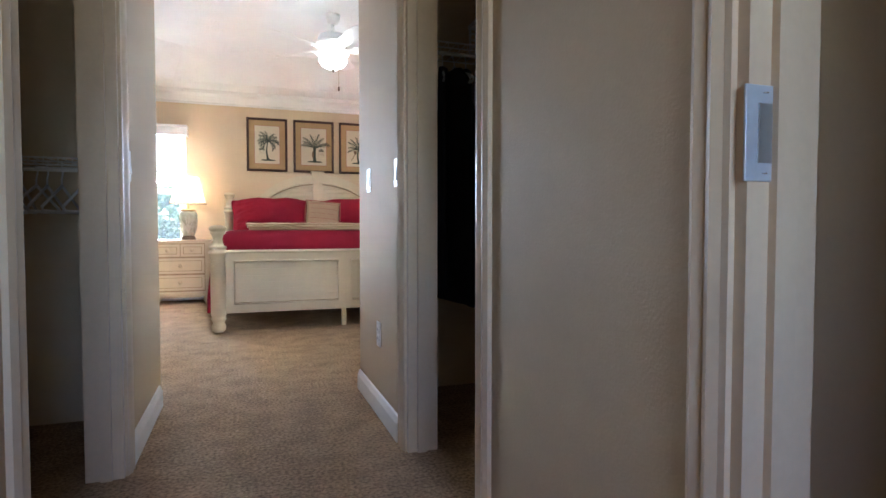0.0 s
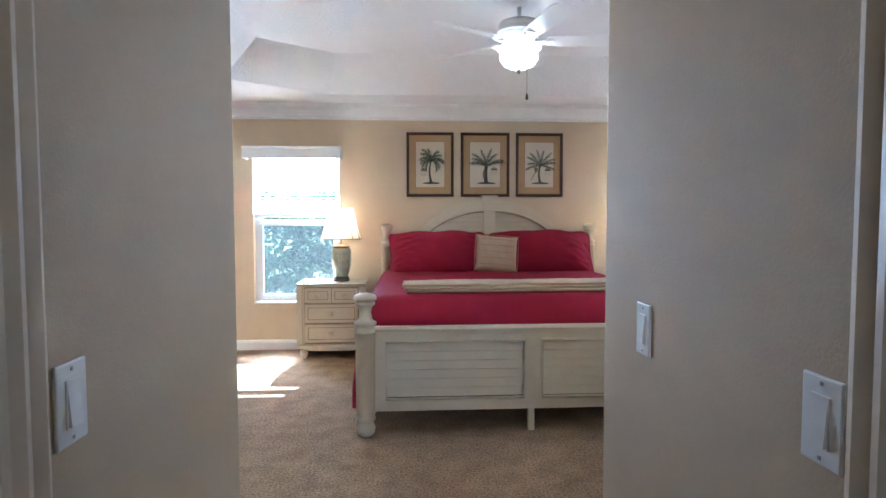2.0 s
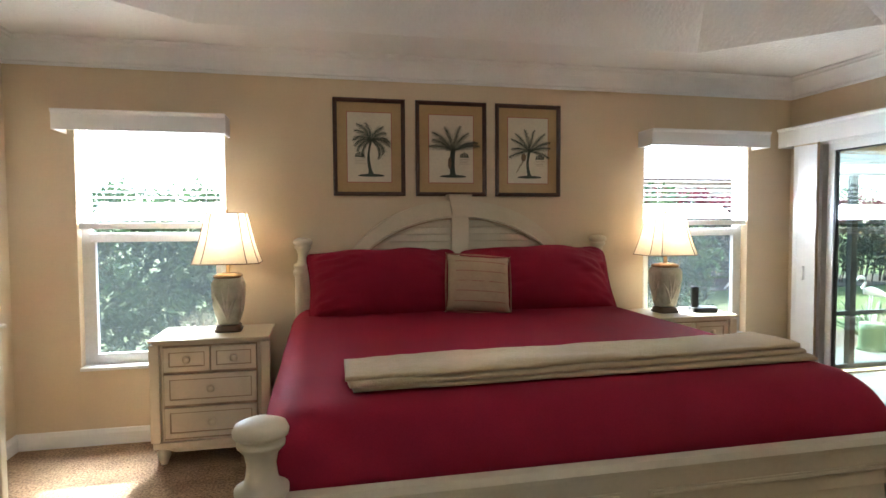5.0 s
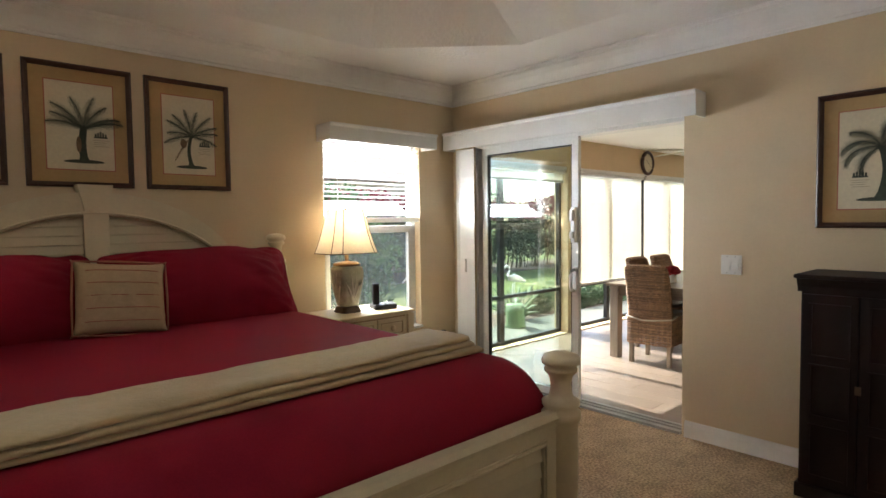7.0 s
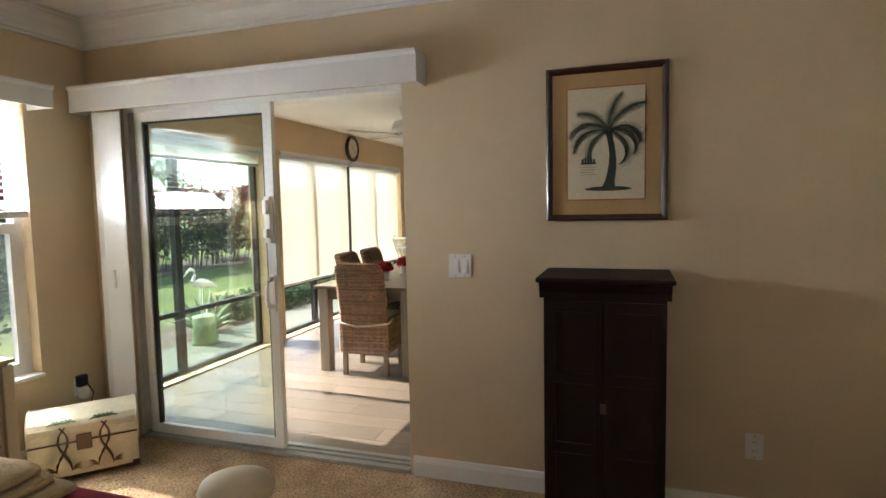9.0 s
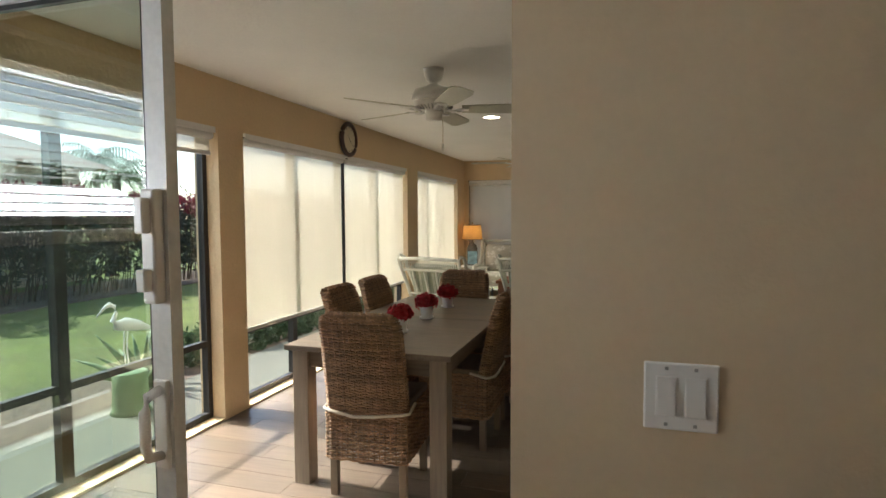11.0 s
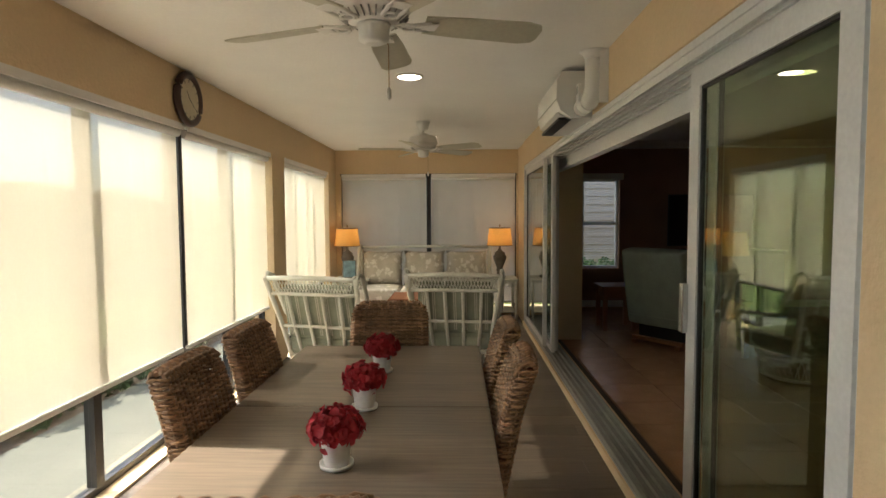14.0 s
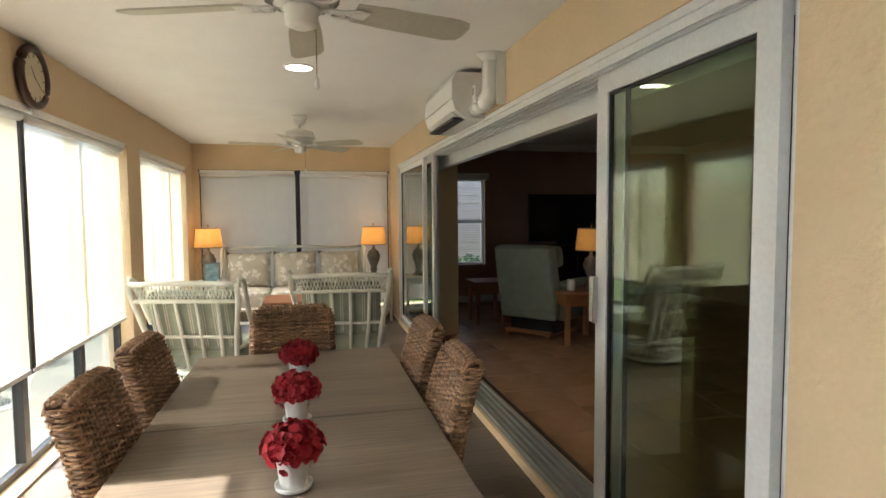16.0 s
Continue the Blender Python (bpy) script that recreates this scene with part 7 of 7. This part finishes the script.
part("stand_foot", boxes((-0.10, 0.08, -0.3, 0.3, -0.05, -0.035)), M_BLACK, tv)


# ---- closets ----
def wire_shelf(m, length, label):
    t = thing("wire_shelf", label, "shelf", m, "closet shelves")
    for k in range(int(length / 0.05) + 1):
        bm = bmesh.new()
        tube(bm, [(0.0, k * 0.05, 0), (0.30, k * 0.05, 0), (0.30, k * 0.05, -0.03)], 0.0025, 5)
        part("cross_wire", bm, M_PLASTIC, t)
    for x, z in ((0.0, -0.003), (0.15, -0.003), (0.30, -0.003), (0.30, -0.03)):
        bm = bmesh.new()
        tube(bm, [(x, 0, z), (x, length, z)], 0.004, 6)
        part("long_wire", bm, M_PLASTIC, t)
    bm = bmesh.new()
    tube(bm, [(0.26, 0, -0.045), (0.26, length, -0.045)], 0.010, 8)
    part("rod", bm, M_PLASTIC, t, "white hanging rod")
    return t


wire_shelf(pose(0.68, 2.32, 1.79, 0, 0, -90), 1.3, "white wire closet shelf with hanging rod")
wire_shelf(pose(-1.87, 2.32, 1.16, 0, 0, -90), 1.25, "white wire closet shelf in the empty closet")


def hanger(m, material, label, garment=None, glen=0.6, gw=0.20):
    """Hangs from a rod along y through its origin; lies in the xz plane."""
    t = thing("clothes_hanger" if garment is None else "hanging_garment", label, "hanger" if garment is None else "garment", m, "clothes hangers" if garment is None else "hanging clothes")
    bm = bmesh.new()
    tube(bm, [(-0.012, 0, 0.0), (-0.010, 0, 0.013), (0.004, 0, 0.018), (0.014, 0, 0.008), (0.012, 0, -0.01), (0.0, 0, -0.035), (0.0, 0, -0.06)], 0.0035, 6)
    tube(bm, [(0.0, 0, -0.06), (-gw, 0, -0.15), (-gw + 0.005, 0, -0.165), (gw - 0.005, 0, -0.165), (gw, 0, -0.15), (0.0, 0, -0.06)], 0.006, 6)
    part("hanger", bm, material, t)
    if garment:
        bm = bmesh.new()
        n = 10
        rows = []
        for r in range(9):
            z = -0.075 - 0.09 * min(1, r / 2) - (glen - 0.09) * max(0, (r - 1)) / 7
            wv_ = gw * (0.35 + 0.7 * min(1, r / 2))
            row = []
            for i in range(n * 2):
                a = math.pi * i / n
                row.append(bm.verts.new((wv_ * math.cos(a), (0.022 + 0.006 * math.sin(3 * a + r)) * math.sin(a), z)))
            rows.append(row)
        for a_, b_ in zip(rows, rows[1:]):
            for i in range(2 * n):
                bm.faces.new((a_[i], a_[(i + 1) % (2 * n)], b_[(i + 1) % (2 * n)], b_[i])).smooth = True
        part("cloth", bm, garment, t)
    return t


rnd = random.Random(4)
GARMENTS = {"f": (M_CLOTHFLORAL, 0.55, "floral blouse on a white hanger"), "t": (M_CLOTHBLACK, 1.1, "long black trousers on a white hanger"),
            "p": (M_CLOTHPLAID, 0.8, "dark red plaid shirt on a white hanger"), "d": (M_CLOTHBLACK, 1.15, "long black dress on a white hanger"),
            "w": (M_CLOTHWHITE, 0.95, "long white shirt on a white hanger"), "o": (M_CLOTHORANGE, 0.62, "orange blouse on a white hanger"),
            "r": (M_CLOTHRED, 0.64, "red blouse on a white hanger")}
for k, g_ in enumerate("tdtdfdptwoorrodrt"):
    cloth_, ln, lab = GARMENTS[g_]
    hanger(pose(0.80 + 0.062 * k, 2.06, 1.738, 0, 0, 90 + rnd.uniform(-22, 12)), M_TRIM, lab, cloth_, ln * rnd.uniform(0.92, 1.08), 0.185 * rnd.uniform(0.9, 1.05))
for k in range(22):
    hanger(pose(-1.80 + 0.052 * k + rnd.uniform(-0.012, 0.012), 2.06, 1.108, 0, 0, 90 + rnd.uniform(-16, 16)), M_TRIM, "empty white clothes hanger on the closet rod")
bk_ = thing("plastic_basket", "white plastic lattice basket on the wire shelf", "basket", pose(1.22, 2.14, 1.796))
part("base", boxes((-0.14, 0.14, -0.11, 0.11, 0, 0.006)), M_PLASTIC, bk_)
part("rim", boxes((-0.145, 0.145, -0.115, -0.105, 0.15, 0.17), (-0.145, 0.145, 0.105, 0.115, 0.15, 0.17), (-0.145, -0.135, -0.105, 0.105, 0.15, 0.17), (0.135, 0.145, -0.105, 0.105, 0.15, 0.17)), M_PLASTIC, bk_)
for y in (-0.11, 0.11):
    part("lattice", boxes(*[(-0.14 + 0.035 * k, -0.128 + 0.035 * k, y - 0.003, y + 0.003, 0, 0.16) for k in range(9)], *[(-0.14, 0.14, y - 0.003, y + 0.003, 0.02 + 0.035 * k, 0.03 + 0.035 * k) for k in range(4)]), M_PLASTIC, bk_)
structure("wall_side_room", boxes((1.9, 2.0, -2.2, 0.18, 0, 2.44)), M_HALL)

# ---- outdoors ----
structure("ground", boxes((-300, 300, 7.48, 400, -0.35, -0.12), (-300, -2.2, -300, 7.48, -0.35, -0.12), (13.2, 300, -300, 7.48, -0.35, -0.12)), M_GRASS, "sunlit green lawn")
structure("pavement_patio", boxes((3.3, 12.6, 7.481, 8.38, -0.2, -0.04)), M_CONC, "pale concrete patio strip")
structure("mulch_bed", boxes((4.2, 12.6, 8.38, 9.4, -0.2, -0.08), (0.5, 26, 14.0, 16.3, -0.2, -0.10)), M_MULCH, "brown mulch planting bed")


def foliage(name, blobs, count, size, material, label, category, seed, kind="stuff"):
    """Small bent leaves scattered through uneven clumps (centre, radii)."""
    r = np.random.default_rng(seed)
    verts, faces = [], []
    w = np.array([b[1][0] * b[1][1] * b[1][2] for b in blobs])
    pick = r.choice(len(blobs), count, p=w / w.sum())
    for k in pick:
        c, rad = blobs[k]
        d = r.normal(size=3)
        d /= np.linalg.norm(d)
        p = np.array(c) + np.array(rad) * d * r.uniform(0.55, 1.0)
        a = r.normal(size=3)
        a /= np.linalg.norm(a)
        b = np.cross(a, r.normal(size=3))
        b /= np.linalg.norm(b)
        s = size * r.uniform(0.6, 1.3)
        base = len(verts)
        nrm = np.cross(a, b) * s * 0.2
        verts += [tuple(p - a * s), tuple(p + b * s * 0.45 + nrm), tuple(p + a * s), tuple(p - b * s * 0.45 + nrm)]
        faces += [(base, base + 1, base + 2), (base, base + 2, base + 3)]
    me = bpy.data.meshes.new(name)
    me.from_pydata(verts, [], faces)
    me.materials.append(material)
    return tagged(new(name, me), label, category, "", kind)


rnd = random.Random(9)
# the hedge outside the bedroom windows
blobs = [((-4 + 0.5 * i + rnd.uniform(-0.2, 0.2), 9.1 + rnd.uniform(-0.25, 0.25), 0.2 + 0.42 * j), (0.5, 0.45, 0.42)) for i in range(17) for j in range(4)]
foliage("hedge", blobs, 34000, 0.055, M_LEAF, "dense green hedge outside the bedroom windows", "hedge", 1)
# the dark hedge with red tops beyond the lawn
blobs = [((1.6 + 0.7 * i + rnd.uniform(-0.3, 0.3), 15.0 + rnd.uniform(-0.4, 0.4), 0.55 + 0.45 * j), (0.7, 0.6, 0.45)) for i in range(34) for j in range(3)]
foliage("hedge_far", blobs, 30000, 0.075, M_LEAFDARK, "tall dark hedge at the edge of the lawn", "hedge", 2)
blobs = [((1.6 + 0.7 * i + rnd.uniform(-0.3, 0.3), 15.0 + rnd.uniform(-0.4, 0.4), 1.75 + rnd.uniform(-0.12, 0.2)), (0.7, 0.6, 0.32)) for i in range(34)]
foliage("red_shrub_tops", blobs, 11000, 0.075, M_LEAFRED, "dark red shrub tops above the hedge", "shrub", 3)
tw_ = bmesh.new()
for k in range(330):
    x = rnd.uniform(2, 24)
    tube(tw_, [(x, 14.7, -0.12), (x + rnd.uniform(-0.15, 0.15), 14.6, 0.6), (x + rnd.uniform(-0.4, 0.4), 14.6, 1.4)], 0.012, 4)
single("hedge_stems", tw_, M_LEAFBARK, "bare dark stems under the hedge", "shrub", kind="stuff")
# low plants along the window foot
blobs = [((7.2 + 0.42 * i, 8.75 + rnd.uniform(-0.2, 0.2), 0.08), (0.28, 0.24, 0.22)) for i in range(14)]
foliage("border_plants", blobs, 9000, 0.04, M_LEAF, "low green border plants beside the patio", "plants", 5)


def palm(x, y, h, seed):
    r = random.Random(seed)
    t = thing("palm_tree", "tall palm tree beyond the hedge", "tree", pose(x, y, -0.12), "palm trees")
    bm = bmesh.new()
    tube(bm, [(0, 0, 0), (0.1, 0, h * 0.4), (0.15, 0.1, h)], [0.17, 0.13, 0.11], 10)
    part("trunk", bm, M_TRUNK, t)
    verts, faces = [], []
    for k in range(38):
        a, el, L = r.uniform(0, 6.28), r.uniform(-0.2, 1.2), r.uniform(1.5, 2.1)
        prev_ = None
        for i in range(16):
            q = i / 15
            rr = L * q * math.cos(el * (1 - 0.3 * q))
            z = h + L * q * math.sin(el) - 1.3 * q * q
            c = Vector((0.15 + rr * math.cos(a), 0.1 + rr * math.sin(a), z))
            sd_ = Vector((-math.sin(a), math.cos(a), -0.5))
            for s in (-1, 1):
                base = len(verts)
                tip = c + s * sd_ * 0.38 * math.sin(math.pi * min(1, q + 0.12)) + Vector((0.12 * math.cos(a), 0.12 * math.sin(a), -0.18))
                verts += [c, c + Vector((0.05 * math.cos(a), 0.05 * math.sin(a), 0)), tip]
                faces.append((base, base + 1, base + 2))
    raw_part("crown", verts, faces, M_LEAF, t, "drooping green fronds")
    return t


palm(7.6, 21.5, 4.4, 1)
palm(1.5, 24, 5.0, 2)
palm(15.3, 18.4, 2.75, 6)
palm(14, 26, 5.2, 3)
palm(20.0, 24.5, 3.9, 4)
blobs = [((9.5 + rnd.uniform(-2, 2), 22 + rnd.uniform(-1, 1), 3.2 + rnd.uniform(-0.8, 0.8)), (1.0, 0.9, 0.8)) for i in range(14)]
tr_ = thing("tree", "leafy green tree beyond the hedge", "tree")
bm = bmesh.new()
tube(bm, [(9.5, 22, -0.12), (9.4, 22, 1.5), (9.6, 22.1, 3.0)], [0.2, 0.15, 0.08], 10)
for k in range(6):
    tube(bm, [(9.5, 22, 1.6 + 0.2 * k), (9.5 + 1.2 * math.cos(k * 1.05), 22 + 1.2 * math.sin(k * 1.05), 3.0 + 0.1 * k)], [0.07, 0.02], 6)
part("trunk", bm, M_TRUNK, tr_)
cr_ = foliage("crown", blobs, 9000, 0.12, M_LEAF, "", "", 8, "")
cr_.parent = tr_

# neighbouring houses
def house(m, label):
    t = thing("house", label, "house", m, "neighbouring houses")
    part("wall", boxes((-6, 6, 0, 8, 0, 2.7)), M_HOUSE, t)
    bm = bmesh.new()
    a = [bm.verts.new(p) for p in ((-6.6, -0.6, 2.7), (6.6, -0.6, 2.7), (6.6, 8.6, 2.7), (-6.6, 8.6, 2.7), (-3, 4, 4.7), (3, 4, 4.7))]
    for f in ((0, 1, 5, 4), (1, 2, 5), (2, 3, 4, 5), (3, 0, 4), (3, 2, 1, 0)):
        bm.faces.new([a[i] for i in f])
    part("roof", bm, M_ROOF, t)
    for x in (-4, -1, 2.5):
        w = part("window", boxes((x, x + 0.9, -0.03, 0.0, 0.9, 2.1)), M_ALU, t)
        part("pane", boxes((x + 0.06, x + 0.84, -0.034, -0.03, 0.96, 1.47), (x + 0.06, x + 0.84, -0.034, -0.03, 1.53, 2.04)), M_SCREEN, w)
    return t


house(pose(7.2, 17.2, -0.12), "tan stucco house with white windows behind the hedge")
house(pose(26, -6, -0.12, 0, 0, 90), "tan stucco house beside the garden")
hl = thing("siding_wall", "pale lapped siding of the neighbouring house", "house", pose(15.6, 3.4, -0.12))
for k in range(18):
    bm = bmesh.new()
    prism(bm, [(0.0, 0.16 * k), (-0.02, 0.16 * k), (-0.005, 0.16 * k + 0.16), (0.0, 0.16 * k + 0.16)], "y", -3, 3)
    part("siding_board", bm, M_HOUSE, hl)
blobs = [((14.6, 2.0 + 0.4 * k, 0.3), (0.3, 0.3, 0.35)) for k in range(7)]
foliage("side_shrubs", blobs, 4000, 0.05, M_LEAF, "low green shrubs below the living-room window", "shrub", 12)

# agave, heron statues and stump by the patio
ag = thing("agave", "spiky green agave in the mulch bed", "plant", pose(6.50, 8.62, -0.08))
for k in range(22):
    a, el, L = rnd.uniform(0, 6.28), rnd.uniform(0.35, 1.35), rnd.uniform(0.5, 0.75)
    bm = bmesh.new()
    pts = [(L * q * math.cos(el) * math.cos(a), L * q * math.cos(el) * math.sin(a), L * q * math.sin(el) - 0.12 * q * q) for q in (0, 0.25, 0.5, 0.75, 1)]
    tube(bm, pts, [0.03, 0.034, 0.028, 0.016, 0.003], 5)
    part("leaf", bm, M_ALOE, ag)


def heron(m):
    bm = bmesh.new()
    tube(bm, [(-0.32, 0, 0.50), (-0.15, 0, 0.56), (0.0, 0, 0.60), (0.12, 0, 0.60), (0.17, 0, 0.66), (0.12, 0, 0.76), (0.14, 0, 0.84), (0.20, 0, 0.87), (0.26, 0, 0.84), (0.36, 0, 0.74)], [0.02, 0.07, 0.085, 0.06, 0.032, 0.024, 0.024, 0.032, 0.02, 0.006], 10)
    for y in (-0.03, 0.03):
        tube(bm, [(0, y, 0.55), (0.02, y, 0.3), (0, y, 0.0)], 0.009, 6)
    return single("heron_statue", bm, M_POT, "white heron garden statue", "statue", m, "heron statues")


sm = bmesh.new()
lathe([(0.145, 0), (0.13, 0.03), (0.125, 0.1), (0.12, 0.20), (0.124, 0.30), (0.105, 0.31)], 18, bm=sm)
single("stump_planter", sm, M_ALOE, "green-grey stump-shaped planter on the patio", "planter", pose(5.92, 8.16, -0.04))
heron(pose(5.90, 8.16, 0.265, 0, 0, 170) @ Matrix.Scale(0.6, 4))
heron(pose(4.4, 8.15, -0.04, 0, 0, 170))

# ---- floor pieces ----
me_p = {}


def plank_mesh(L, W_):
    key = (round(L, 3), round(W_, 3))
    if key not in me_p:
        me_p[key] = mesh_of("plank", boxes((0, L - 0.002, 0, W_ - 0.002, -0.004, 0.0), bevel=0.0006), M_PLANK)
    return me_p[key]


PW, PL = 0.18, 1.22
row = 0
x = LX0
while x < LX1:
    wrow = min(PW, LX1 - x)
    low = 4.54 if x + wrow < 4.92 else 4.69
    y = 4.45 - (row * 0.43) % PL
    while y < LY1:
        a, b = max(y, low), min(y + PL, LY1 + 0.09)
        if b - a > 0.02:
            o = new("plank", plank_mesh(wrow, b - a))
            o.parent = floor_lanai
            o.location = (x, a, 0.0)
        y += PL
    x += PW
    row += 1
me_t = mesh_of("tile", boxes((0.003, 0.447, 0.003, 0.447, -0.006, 0.0), bevel=0.002), M_TILE)
for i in range(18):
    for j in range(11):
        o = new("tile", me_t)
        o.parent = floor_living
        o.location = (4.83 + 0.45 * i, -0.6 + 0.45 * j, 0.0)
